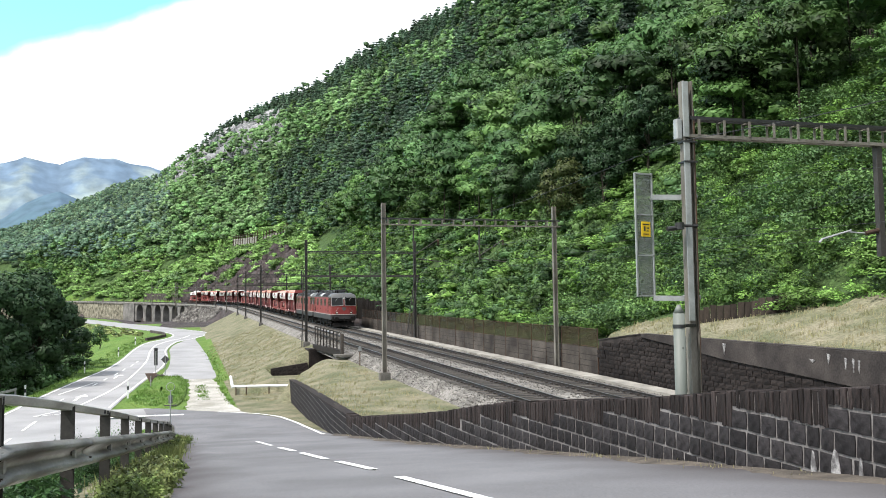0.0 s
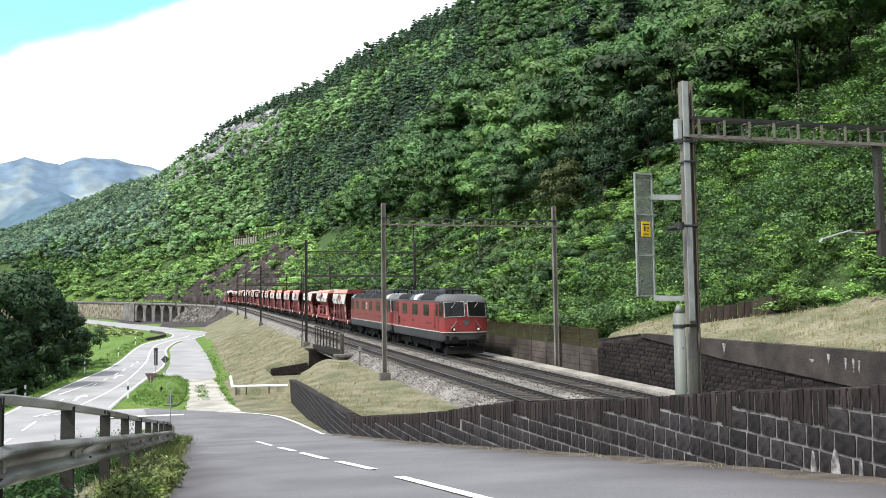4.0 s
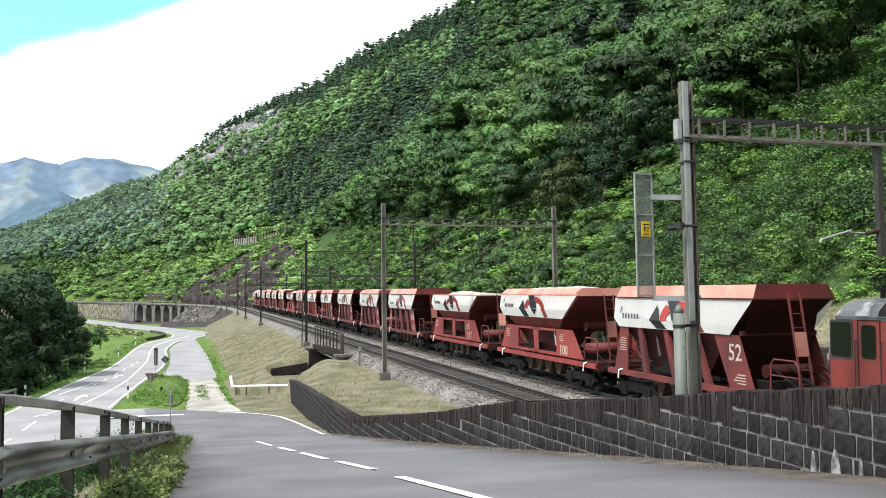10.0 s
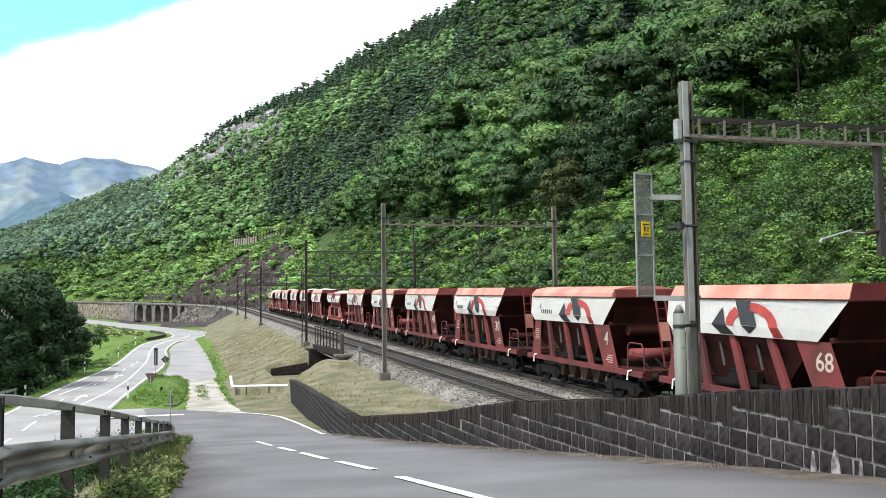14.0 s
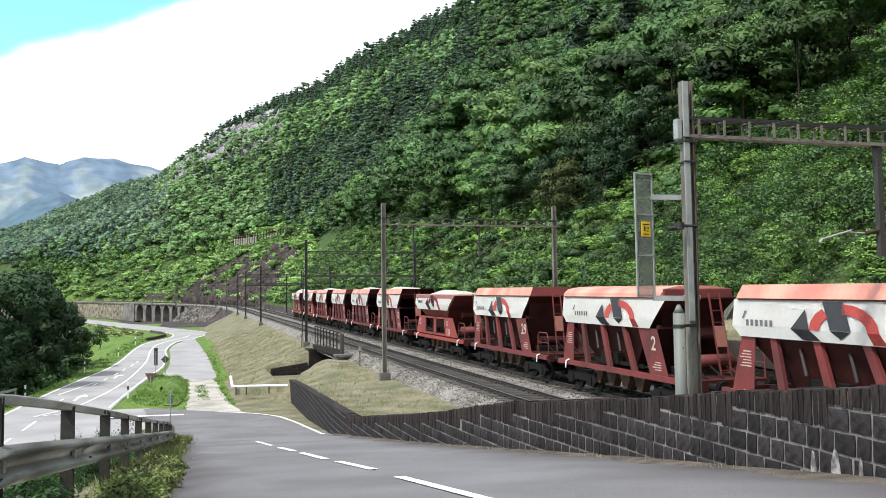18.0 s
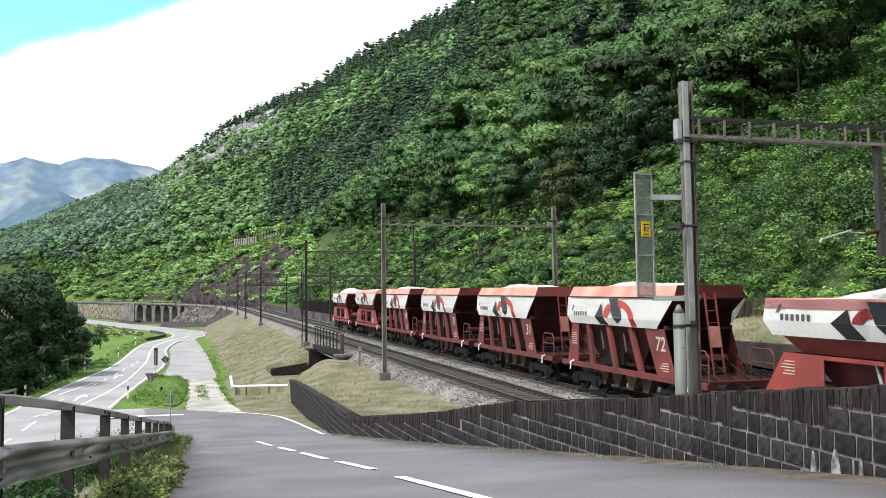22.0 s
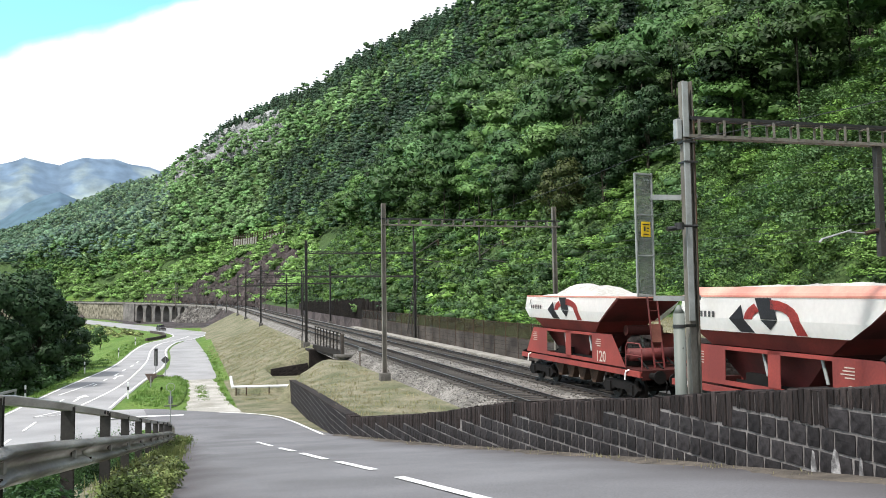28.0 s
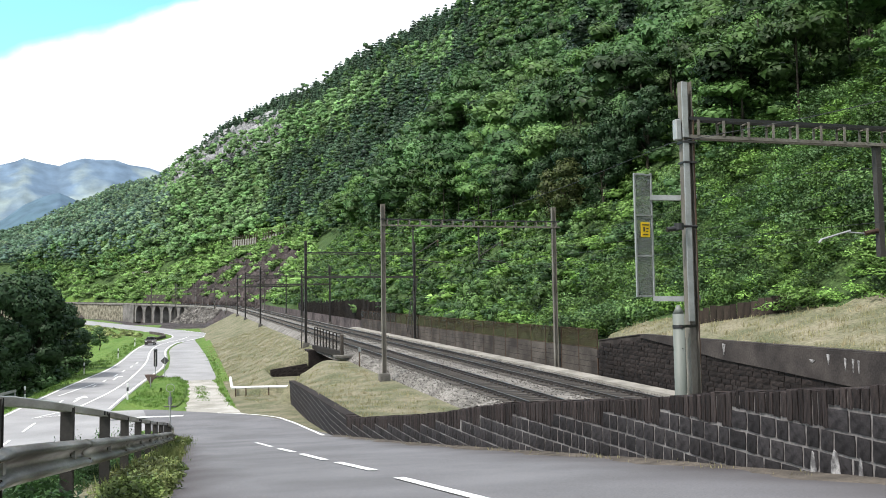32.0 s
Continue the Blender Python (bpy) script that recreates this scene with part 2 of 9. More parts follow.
def rod(bm, p, q, r, seg=8, r2=None, cap=True):
    """A round bar from p to q."""
    p, q = Vector(p), Vector(q)
    m = (q - p).to_track_quat("Z", "Y").to_matrix()
    r2 = r if r2 is None else r2
    ring = [[bm.verts.new(c + m @ Vector((math.cos(6.28319 * i / seg) * k, math.sin(6.28319 * i / seg) * k, 0))) for i in range(seg)] for c, k in ((p, r), (q, r2))]
    for i in range(seg):
        bm.faces.new((ring[0][i], ring[0][(i + 1) % seg], ring[1][(i + 1) % seg], ring[1][i]))
    if cap:
        bm.faces.new(ring[0][::-1])
        bm.faces.new(ring[1])
    return bm


def bar(bm, p, q, a, b):
    """A square bar of a by b from p to q (b stands up where the bar lies)."""
    p, q = Vector(p), Vector(q)
    d = (q - p).normalized()
    up = Vector((0, 0, 1)) if abs(d.z) < 0.95 else Vector((0, 1, 0))
    sx = d.cross(up).normalized() * a / 2
    sy = sx.cross(d).normalized() * b / 2
    hull(bm, [p - sx - sy, p + sx - sy, p + sx + sy, p - sx + sy, q - sx - sy, q + sx - sy, q + sx + sy, q - sx + sy], ((3, 2, 1, 0), (4, 5, 6, 7), (0, 1, 5, 4), (1, 2, 6, 5), (2, 3, 7, 6), (3, 0, 4, 7)))
    return bm


def tube(bm, pts, r, seg=6):
    for a, b in zip(pts, pts[1:]):
        rod(bm, a, b, r, seg)
    return bm


def np_mesh(name, verts, faces, material):
    """A mesh from arrays; faces all have one number of corners."""
    me = bpy.data.meshes.new(name)
    k = faces.shape[1]
    me.vertices.add(len(verts))
    me.vertices.foreach_set("co", verts.astype(np.float32).ravel())
    me.loops.add(faces.size)
    me.loops.foreach_set("vertex_index", faces.astype(np.int32).ravel())
    me.polygons.add(len(faces))
    me.polygons.foreach_set("loop_start", np.arange(0, faces.size, k, dtype=np.int32))
    me.update(calc_edges=True)
    me.materials.append(material)
    return me


def words(text, size, m, material, parent, name="number", depth=0.004, bold=0.0):
    """Lettering in the built-in font as a thin solid mesh; m: its pose in the parent's space, text runs along its x, stands along its y."""
    cu = bpy.data.curves.new(name, "FONT")
    cu.body, cu.size, cu.align_x, cu.extrude, cu.resolution_u, cu.offset = text, size, "CENTER", depth, 3, bold
    tmp = bpy.data.objects.new(name, cu)
    me = bpy.data.meshes.new_from_object(tmp)
    bpy.data.objects.remove(tmp)
    bpy.data.curves.remove(cu)
    me.materials.clear()
    me.materials.append(material)
    ob = new(name, me)
    ob.parent = parent
    ob.matrix_basis = m
    return ob


def curve_through(pts, n=8):
    """A smooth line through points."""
    p = [Vector(q) for q in pts]
    p = [2 * p[0] - p[1]] + p + [2 * p[-1] - p[-2]]
    out = []
    for a, b, c, d in zip(p, p[1:], p[2:], p[3:]):
        for i in range(n):
            t = i / n
            out.append(0.5 * ((2 * b) + (c - a) * t + (2 * a - 5 * b + 4 * c - d) * t * t + (3 * b - a - 3 * c + d) * t ** 3))
    return out + [p[-2]]


# ---- the plan: track, roads and hillside as heights over X, Y ----
RADIUS, BEND, MID = 350.0, 240.0, 15.17      # the track turns left after BEND metres
NEAR, FAR = 13.28, 17.07                     # centre lines of the two tracks
END_ANG = 1.2


# plan marks against metres run, stretched so far things keep their bearing from the camera
FIT_STATION = (-2000, 190, 200, 210, 220, 230, 240, 250, 260, 271, 280, 290, 300, 319, 340, 380, 420, 480, 980)
METRES = (-2000, 190, 203, 223.5, 251, 269.5, 285, 299.5, 313, 327.5, 339, 352, 364.5, 388, 414, 462.5, 511, 583, 1183)


def rail_z(s):
    """Rail height at a station."""
    return -2.453 + 0.0254 * np.interp(s, FIT_STATION, METRES)


def on_track(s, w):
    """X, Y and heading (degrees, turned left) at station s of the line and w metres across."""
    s = float(np.interp(s, FIT_STATION, METRES))
    if s <= BEND:
        return w, s, 0.0
    a = min((s - BEND) / RADIUS, END_ANG)
    rest = s - BEND - a * RADIUS
    r = RADIUS + w - MID
    return MID - RADIUS + r * math.cos(a) - rest * math.sin(a), BEND + r * math.sin(a) + rest * math.cos(a), math.degrees(a)


def track_coords(x, y):
    """Station along and w across the line, for arrays."""
    cx = MID - RADIUS
    a = np.clip(np.arctan2(y - BEND, x - cx), 0, END_ANG)
    rho = np.hypot(x - cx, y - BEND)
    px, py = cx + RADIUS * math.cos(END_ANG), BEND + RADIUS * math.sin(END_ANG)
    tail = (x - px) * -math.sin(END_ANG) + (y - py) * math.cos(END_ANG)
    over = (tail > 0) & (y > BEND) & (np.arctan2(y - BEND, x - cx) > END_ANG)
    s = np.where(y <= BEND, y, np.where(over, BEND + RADIUS * END_ANG + tail, BEND + RADIUS * a))
    w = np.where(y <= BEND, x, np.where(over, MID + (x - px) * math.cos(END_ANG) + (y - py) * math.sin(END_ANG), MID + rho - RADIUS))
    return np.interp(s, METRES, FIT_STATION), w


ROAD_Y = (-60, -20, 0, 7.4, 25, 37, 48, 60, 83, 137, 170, 250, 330, 420, 700)
ROAD_Z = (2.4, 1.2, 0.45, 0, -1.9, -3.15, -3.75, -3.85, -3.6, -2.3, -1.6, -0.4, 1.0, 2.6, 6.0)
WALL_Y = (-8, 7.7, 10.2, 13.2, 17.5, 23.3, 32.5, 37.5, 48, 59)
WALL_X = (6.9, 6.72, 6.72, 6.7, 6.35, 6.0, 5.75, 5.75, 6.15, 6.45)
WALL_TOP = (2.35, 0.93, 0.68, 0.32, -0.10, -0.92, -1.98, -1.99, -2.21, -2.45)
# skyline of the hillside: azimuth from +Y in degrees, slope of the sight line, distance
SKY_AZ = (-12, -10.2, -8.8, -7.3, -5.7, -4.2, -3.2, -1.8, -1.0, 0.4, 2.4, 4.1, 5.8, 7.6, 9.3, 11.1, 12.9, 14.7, 16.5, 23.6, 42, 60, 100)
SKY_E = (0.07, 0.085, 0.093, 0.108, 0.121, 0.135, 0.140, 0.146, 0.156, 0.176, 0.203, 0.217, 0.233, 0.245, 0.266, 0.285, 0.302, 0.32, 0.333, 0.40, 0.52, 0.6, 0.6)
SKY_R = (1300, 1300, 1250, 1200, 1150, 1100, 1050, 950, 800, 720, 700, 680, 660, 640, 620, 600, 590, 580, 560, 480, 380, 350, 350)


def valley_z(x, y):
    """Roads and the flat beside them, left of the embankment."""
    road = np.interp(y, ROAD_Y, ROAD_Z)
    low = np.interp(y, (48, 60), (-3.85, -3.85))
    low = np.where(y > 60, road, low)
    verge = np.maximum(low, road - np.maximum(0, -1.7 - x) * 0.85)
    z = np.where(y < 60, np.where(x > -1.7, np.where(y < 60, road, low), verge), road)
    bank = np.interp(y, (0, 90, 160, 210, 300), (-11.6, -9.4, -9.0, -24.0, -60.0))
    return z - np.clip((bank - x) * 0.28, 0, 5.0)


def ground_z(x, y):
    x, y = np.asarray(x, float), np.asarray(y, float)
    s, w = track_coords(x, y)
    rz = rail_z(s)
    form = rz - 0.62
    flat = valley_z(x, y)
    # embankment, steep rock and masonry where the line runs high above the road
    fall = np.interp(s, (60, 150, 205, 225), (0.37, 0.34, 0.5, 3.0))
    left = np.maximum(flat, form - (10.6 - w) * fall)
    # bank between parapet and near track
    wx, wt = np.interp(y, WALL_Y, WALL_X) + 0.18, np.interp(y, WALL_Y, WALL_TOP)
    foot = np.minimum(wt - 0.08, form + 0.15)
    across = np.clip((w - wx) / (10.2 - wx), 0, 1)
    bank = foot + (form - foot) * across + 0.5 * np.clip((y - 50) / 12, 0, 1) * np.sin(np.pi * across)
    near = np.where((y < 60) & (w > wx), bank, np.where(y < 60, flat, left))
    rim_w = 6.5 + (y - 59) * 0.75
    near = np.where((y >= 59) & (y < 66), np.maximum(flat, bank - np.maximum(0, rim_w - w) * 1.4), near)
    # path under the small bridge
    cut = (s > 65.6) & (s < 76.3) & (w > 6.4) & (w < 20.7)
    near = np.where(cut, np.minimum(near, -3.3), near)
    # uphill side
    top = rz + np.interp(s, (36, 42.5, 43.5, 60, 110), (2.15, 2.0, 0.85, 0.8, 0.7))
    d = w - 21.0
    soft = np.interp(s, (20, 42, 60), (0.26, 0.30, 0.42))
    steep = np.interp(s, (0, 90, 200, 320, 600), (0.95, 0.98, 1.05, 0.85, 0.8))
    begin = np.interp(s, (20, 45, 70), (7.0, 4.0, 3.0))
    hill = top + np.minimum(d, begin) * soft + np.maximum(0, d - begin) * steep
    az, r = np.degrees(np.arctan2(x, y)), np.hypot(x, y)
    e, r1 = np.interp(az, SKY_AZ, SKY_E), np.interp(az, SKY_AZ, SKY_R)
    lumps = 1 + 0.03 * np.sin(az * 2.3 + 0.4) + 0.02 * np.sin(r * 0.031 + az * 1.1)
    cap = 1.75 + e * np.minimum(r, r1) * (0.35 + 0.65 * np.minimum(r, r1) / r1) * np.where(r > r1 * 0.8, 1.0, lumps) - np.maximum(0, r - r1) * 0.25
    hill = np.minimum(hill, np.maximum(cap, top))
    z = np.where(w < 10.6, near, np.where(w < 20.75, np.where(cut, np.minimum(form, -3.3), form), hill))
    # the line stands on its viaduct and walls past the rock
    talus = np.where((s > 225) & (s < 275) & (w < 10.7), form - 0.4 - (10.6 - w) * 0.8 - np.maximum(0, s - 266) * 0.9, -99)
    return np.maximum(talus, np.where((s > 236) & (w < 14.7), flat - 4.2 * np.clip((w + 12) / 12, 0, 1) * np.clip((s - 232) / 12, 0, 1), z))


def cliff_at(s, w):
    """True where bare rock breaks through above the line."""
    top = np.interp(s, (226, 234, 254, 276, 295, 307), (25, 33, 42, 45, 41, 30)) + 2.5 * np.sin(s / 4.1) * np.cos(w / 3.3) + 1.5 * np.sin(s / 9.7 + 1)
    ledge = np.sin(s / 5.3 + w / 3.1) + 0.7 * np.sin(s / 2.7 - w / 2.2) + np.interp(s, (250, 285, 307), (-0.6, 0.1, 0.5)) + np.interp(w, (26, 40), (-0.5, 0.4))
    return (s > 226) & (s < 307) & (w > 18.5) & (w < top) & (ledge < 0.75)


def gz(x, y):
    return float(ground_z(np.array([x]), np.array([y]))[0])


def lines(*spans):
    out = []
    for a, b, step in spans:
        out += list(np.arange(a, b, step))
    return np.array(sorted(set(round(float(v), 3) for v in out)))


gx = np.concatenate([lines((-2600, -600, 200), (-600, -200, 40), (-200, -40, 8), (-40, -12, 1.5), (-12, 24, 0.6), (24, 60, 1.5), (60, 200, 6), (200, 600, 16), (600, 2601, 200)), [10.59, 10.62, 20.74, 20.77], np.arange(5.7, 7.3, 0.12)])
gy = np.concatenate([lines((-600, -40, 80), (-40, 4, 4), (4, 120, 1.0), (120, 200, 2), (200, 420, 4), (420, 1000, 14), (1000, 1500, 50), (1500, 4801, 300)), [65.55, 65.65, 76.25, 76.35]])
gx, gy = np.unique(gx), np.unique(gy)
XX, YY = np.meshgrid(gx, gy)
ZZ = ground_z(XX, YY)
gv = np.stack([XX.ravel(), YY.ravel(), ZZ.ravel()], 1)
nx, ny = len(gx), len(gy)
ii = (np.arange(ny - 1)[:, None] * nx + np.arange(nx - 1)[None, :]).ravel()
gf = np.stack([ii, ii + 1, ii + nx + 1, ii + nx], 1)
ground_me = np_mesh("ground", gv, gf, GRASS)
for m in (GRASS_DRY, FOREST_FLOOR, ROCK_DARK, ROCK):
    ground_me.materials.append(m)
cxs, cys = gv[gf].mean(1)[:, 0], gv[gf].mean(1)[:, 1]
cs, cw = track_coords(cxs, cys)
kind_of = np.zeros(len(gf), np.int32)
kind_of[(cw > 21.0) & (cw > np.interp(cs, (0, 28, 31.5, 33, 39, 44), (28, 27.2, 26.0, 24.9, 24.4, 21)))] = 2
kind_of[(cw > 3.0) & (cw <= 21.0) & (cs < 235)] = 1
kind_of[(cw > 19) & (cw <= 21.2) & (cs > 100) & (cs < 235)] = 3
kind_of[(cw > 20) & (cs < 42) & (kind_of == 0)] = 1
kind_of[cliff_at(cs, cw)] = 3
kind_of[(cs > 205) & (cw > -6) & (cw < 18)] = 3
kind_of[(cs > 222) & (cw > -16) & (cw < 15)] = 3
kind_of[(cys < 40) & (cxs < 0) & (cxs > -2.2)] = 1
kind_of[(cw < np.interp(cs, (60, 70, 84, 160), (2.4, 2.8, 3.7, 3.2))) & (cs > 60) & (cs < 160)] = 0
raz, rr = np.degrees(np.arctan2(cxs, cys)), np.hypot(cxs, cys)
rq = rr / np.interp(raz, SKY_AZ, SKY_R)
kind_of[(raz > -0.9) & (raz < 5.8) & (rq > np.interp(raz, (-1, 2, 6), (0.72, 0.78, 0.86))) & (rq < 0.96)] = 4
ground_me.polygons.foreach_set("material_index", kind_of)
ground_me.polygons.foreach_set("use_smooth", np.ones(len(gf), bool))
tagged(new("ground", ground_me), "grassy valley floor and wooded mountainside", "ground", kind="structure")


def strip(name, rows, material, lift, label, category, kind="structure", n=6, cross=6, thick=0.0):
    """A road strip between a left and a right edge: rows (Y, left X, right X), draped over the roads' heights."""
    bm = bmesh.new()
    left = curve_through([(r[1], r[0], 0) for r in rows], n)
    right = curve_through([(r[2], r[0], 0) for r in rows], n)
    grid = []
    for a, b in zip(left, right):
        row = []
        for i in range(cross + 1):
            p = a.lerp(b, i / cross)
            row.append(bm.verts.new((p.x, p.y, float(np.interp(p.y, ROAD_Y, ROAD_Z)) + lift)))
        grid.append(row)
    for r0, r1 in zip(grid, grid[1:]):
        for i in range(cross):
            bm.faces.new((r0[i], r0[i + 1], r1[i + 1], r1[i]))
    return tagged(smooth(link(name, bm, material)), label, category, kind=kind)


strip("road", [(-14, -1.4, 7.2), (0, -0.5, 6.9), (8, -0.2, 6.75), (18, -0.08, 6.35), (32, 0, 5.75), (37, -0.05, 5.7), (41, -0.3, 5.4), (44, -1.3, 5.25), (46.5, -1.8, 5.2), (49, -1.9, 4.8), (52.5, -2.0, 3.1), (55, -2.2, 0.6), (57.5, -2.4, -1.6)],
      ASPHALT, 0.03, "worn grey asphalt side road sloping down to the junction", "road", n=24)


ASPHALT_EDGE = mat("gritty_shaded_asphalt", (0.152, 0.150, 0.156), (0.113, 0.111, 0.115), rough=0.9, s1=0.45, s2=45, bump=0.35, grain=0.24, depth=0.01)
nt = ASPHALT_EDGE.node_tree          # grit and painted shade thicken towards the edge
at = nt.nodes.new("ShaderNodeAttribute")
at.attribute_name = "darkening"
darken = nt.nodes.new("ShaderNodeMix")
darken.data_type = "RGBA"
darken.inputs[7].default_value = (0.056, 0.049, 0.05, 1)
nt.links.new(at.outputs["Fac"], darken.inputs[0])
nt.links.new(nt.nodes["Principled BSDF"].inputs["Base Color"].links[0].from_socket, darken.inputs[6])
nt.links.new(darken.outputs[2], nt.nodes["Principled BSDF"].inputs["Base Color"])


def darkened_edge(y0, y1, edge, reach, away, label):
    """A sheet of asphalt, clean at its inner side, darkest at the edge: grit, wear and shade put into the colour. edge
    and reach: functions of Y; away: which way the darkening thins out.
    """
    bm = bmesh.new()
    darkening, rows = [], []
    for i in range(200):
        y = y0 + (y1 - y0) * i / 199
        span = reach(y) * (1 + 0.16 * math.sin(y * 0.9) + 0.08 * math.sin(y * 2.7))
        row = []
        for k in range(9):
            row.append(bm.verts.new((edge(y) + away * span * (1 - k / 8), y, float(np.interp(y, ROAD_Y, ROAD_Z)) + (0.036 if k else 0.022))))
            darkening.append((k / 8) ** 1.3 * (0.85 + 0.15 * math.sin(y * 3.1 + k)))
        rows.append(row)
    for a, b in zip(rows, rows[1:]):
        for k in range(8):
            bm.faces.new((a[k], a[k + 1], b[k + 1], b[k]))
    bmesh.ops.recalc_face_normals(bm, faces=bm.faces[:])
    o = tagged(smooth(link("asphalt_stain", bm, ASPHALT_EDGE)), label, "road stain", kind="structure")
    o.data.attributes.new("darkening", "FLOAT", "POINT").data.foreach_set("value", np.array(darkening, np.float32))


# grit by the wall; the wide darkening is shade put into the colour
darkened_edge(-6, 35, lambda y: float(np.interp(y, WALL_Y, WALL_X)) + 0.02, lambda y: float(np.interp(y, (2, 8, 14, 24, 34), (3.2, 2.6, 1.9, 1.2, 0.7))), -1, "gritty asphalt along the parapet with shade put into its colour")
darkened_edge(5, 34, lambda y: float(np.interp(y, (0, 8, 18, 32, 36), (-0.5, -0.2, -0.08, 0, -0.05))), lambda y: float(np.interp(y, (5, 12, 20, 34), (1.5, 1.25, 0.9, 0.5))), 1, "dark stained asphalt along the verge")


def ribbon(name, centre, material, lift, label, low=False, kind="structure", category="road"):
    """A road along centre points (X, Y, half width)."""
    pts = curve_through([(p[0], p[1], 0) for p in centre], 8)
    half = curve_through([(p[2], 0, 0) for p in centre], 8)
    bm = bmesh.new()
    rows = []
    for i, p in enumerate(pts):
        d = (pts[min(i + 1, len(pts) - 1)] - pts[max(i - 1, 0)]).normalized()
        nrm = Vector((d.y, -d.x, 0))
        row = []
        for k in (-1, -0.5, 0, 0.5, 1):
            q = p + nrm * k * half[i].x
            z = -3.85 if (low and q.y < 60) else float(np.interp(q.y, ROAD_Y, ROAD_Z))
            row.append(bm.verts.new((q.x, q.y, z + lift)))
        rows.append(row)
    for r0, r1 in zip(rows, rows[1:]):
        for i in range(4):
            bm.faces.new((r0[i], r0[i + 1], r1[i + 1], r1[i]))
    return tagged(smooth(link(name, bm, material)), label, category, kind=kind), pts, half


MAIN = [(-9.4, -30, 3.4), (-8.6, 10, 3.2), (-7.6, 45, 3.0), (-7.25, 58, 2.95), (-6.8, 68, 2.95), (-5.9, 82, 2.85), (-4.75, 94, 2.7), (-4.4, 106, 2.5), (-4.45, 122, 2.2), (-3.9, 135, 2.2), (-3.0, 143, 2.2), (-1.0, 152, 2.4),
        (0.5, 163, 2.8), (0.2, 177, 3.6), (-3.2, 192, 4.0), (-10, 221, 4.2), (-18, 252, 4.2), (-30, 298, 4.2), (-42, 345, 4.2), (-62, 410, 4.2)]
_, main_pts, main_half = ribbon("main_road", MAIN, ASPHALT_PALE, 0.034, "pale grey asphalt main road with turning lane", low=True)
ribbon("junction_apron", [(-3.3, 44.5, 1.3), (-3.3, 48, 1.7), (-3.3, 53, 1.7), (-3.2, 58, 1.5)], ASPHALT_PALE, 0.028, "pale grey asphalt apron of the junction", low=True)
strip("lay_by", [(79.5, 0.3, 2.4), (83.5, -1.9, 2.6), (95, -1.6, 2.5), (110, -1.7, 2.4), (122, -2.0, 2.1), (135, -1.4, 1.8), (148, 0.3, 1.45), (154, 1.4, 1.7)], ASPHALT_PALE, 0.026, "grey asphalt lay-by beside the main road", "road")
grnd = random.Random(6)
strip("gravel_track", [(52.5 + 1.1 * i, float(np.interp(52.5 + 1.1 * i, (52, 58, 67, 81), (0.2, 0.05, 0.3, 0.2))) + grnd.uniform(-0.12, 0.1), float(np.interp(52.5 + 1.1 * i, (52, 57, 67, 81), (3.3, 2.75, 2.5, 2.2))) + grnd.uniform(-0.12, 0.15)) for i in range(27)],
      GRAVEL, 0.022, "pale gravel track with a grass strip", "gravel", n=3, cross=10)

# traffic island: a low mound of grass inside a kerb line
bm = bmesh.new()
rim = curve_through([(-3.7, 62.8, 0), (-3.35, 69.3, 0), (-2.8, 80.0, 0), (-1.8, 82.6, 0), (-0.3, 80.8, 0), (0.1, 72.6, 0), (-0.1, 63, 0), (-0.7, 58.2, 0), (-1.9, 57.7, 0), (-3.0, 59.2, 0)], 5)
cen = Vector((-1.7, 69, 0))
rings = []
for k, h in ((1.0, 0.0), (0.99, 0.1), (0.85, 0.14), (0.5, 0.18), (0.05, 0.2)):
    rings.append([bm.verts.new((cen.x + (p.x - cen.x) * k, cen.y + (p.y - cen.y) * k, float(np.interp(p.y, ROAD_Y, ROAD_Z)) + h)) for p in rim[:-1]])
for a, b in zip(rings, rings[1:]):
    for i in range(len(a)):
        bm.faces.new((a[i], a[(i + 1) % len(a)], b[(i + 1) % len(a)], b[i]))
tagged(smooth(link("traffic_island", bm, GRASS)), "low grass-covered traffic island at the junction", "island", kind="structure")


# road markings
def paint(name, pts, half, lift=0.045, low=False, label="white painted road line"):
    bm = bmesh.new()
    p = [Vector((q[0], q[1], 0)) for q in pts]
    rows = []
    for i, c in enumerate(p):
        d = (p[min(i + 1, len(p) - 1)] - p[max(i - 1, 0)]).normalized()
        nrm = Vector((d.y, -d.x, 0)) * half
        rows.append([bm.verts.new((q.x, q.y, (-3.85 if low and q.y < 60 else float(np.interp(q.y, ROAD_Y, ROAD_Z))) + lift)) for q in (c - nrm, c + nrm)])
    for a, b in zip(rows, rows[1:]):
        bm.faces.new((a[0], a[1], b[1], b[0]))
    return tagged(link(name, bm, PAINT_ROAD), label, "road marking", kind="structure")


for y0, y1, x0, x1 in ((7.6, 12.2, 2.86, 2.8), (14.0, 16.9, 2.82, 2.72), (18.0, 21.4, 2.66, 2.6), (22.7, 25.5, 2.58, 2.5), (27.2, 31.6, 2.45, 2.33)):
    n = 6
    paint("road_dash", [(x0 + (x1 - x0) * i / n, y0 + (y1 - y0) * i / n) for i in range(n + 1)], 0.075 if y0 < 26 else 0.06)
paint("edge_line", [tuple(p[:2]) for p in curve_through([(5.35, 36.5, 0), (5.28, 41.3, 0), (5.1, 48, 0), (4.3, 50.8, 0), (3.0, 52.6, 0), (1.8, 53.6, 0)], 6)], 0.07)
paint("stop_line", [(-4.2, 52.9), (-2.3, 53.0), (-0.1, 52.9)], 0.28)
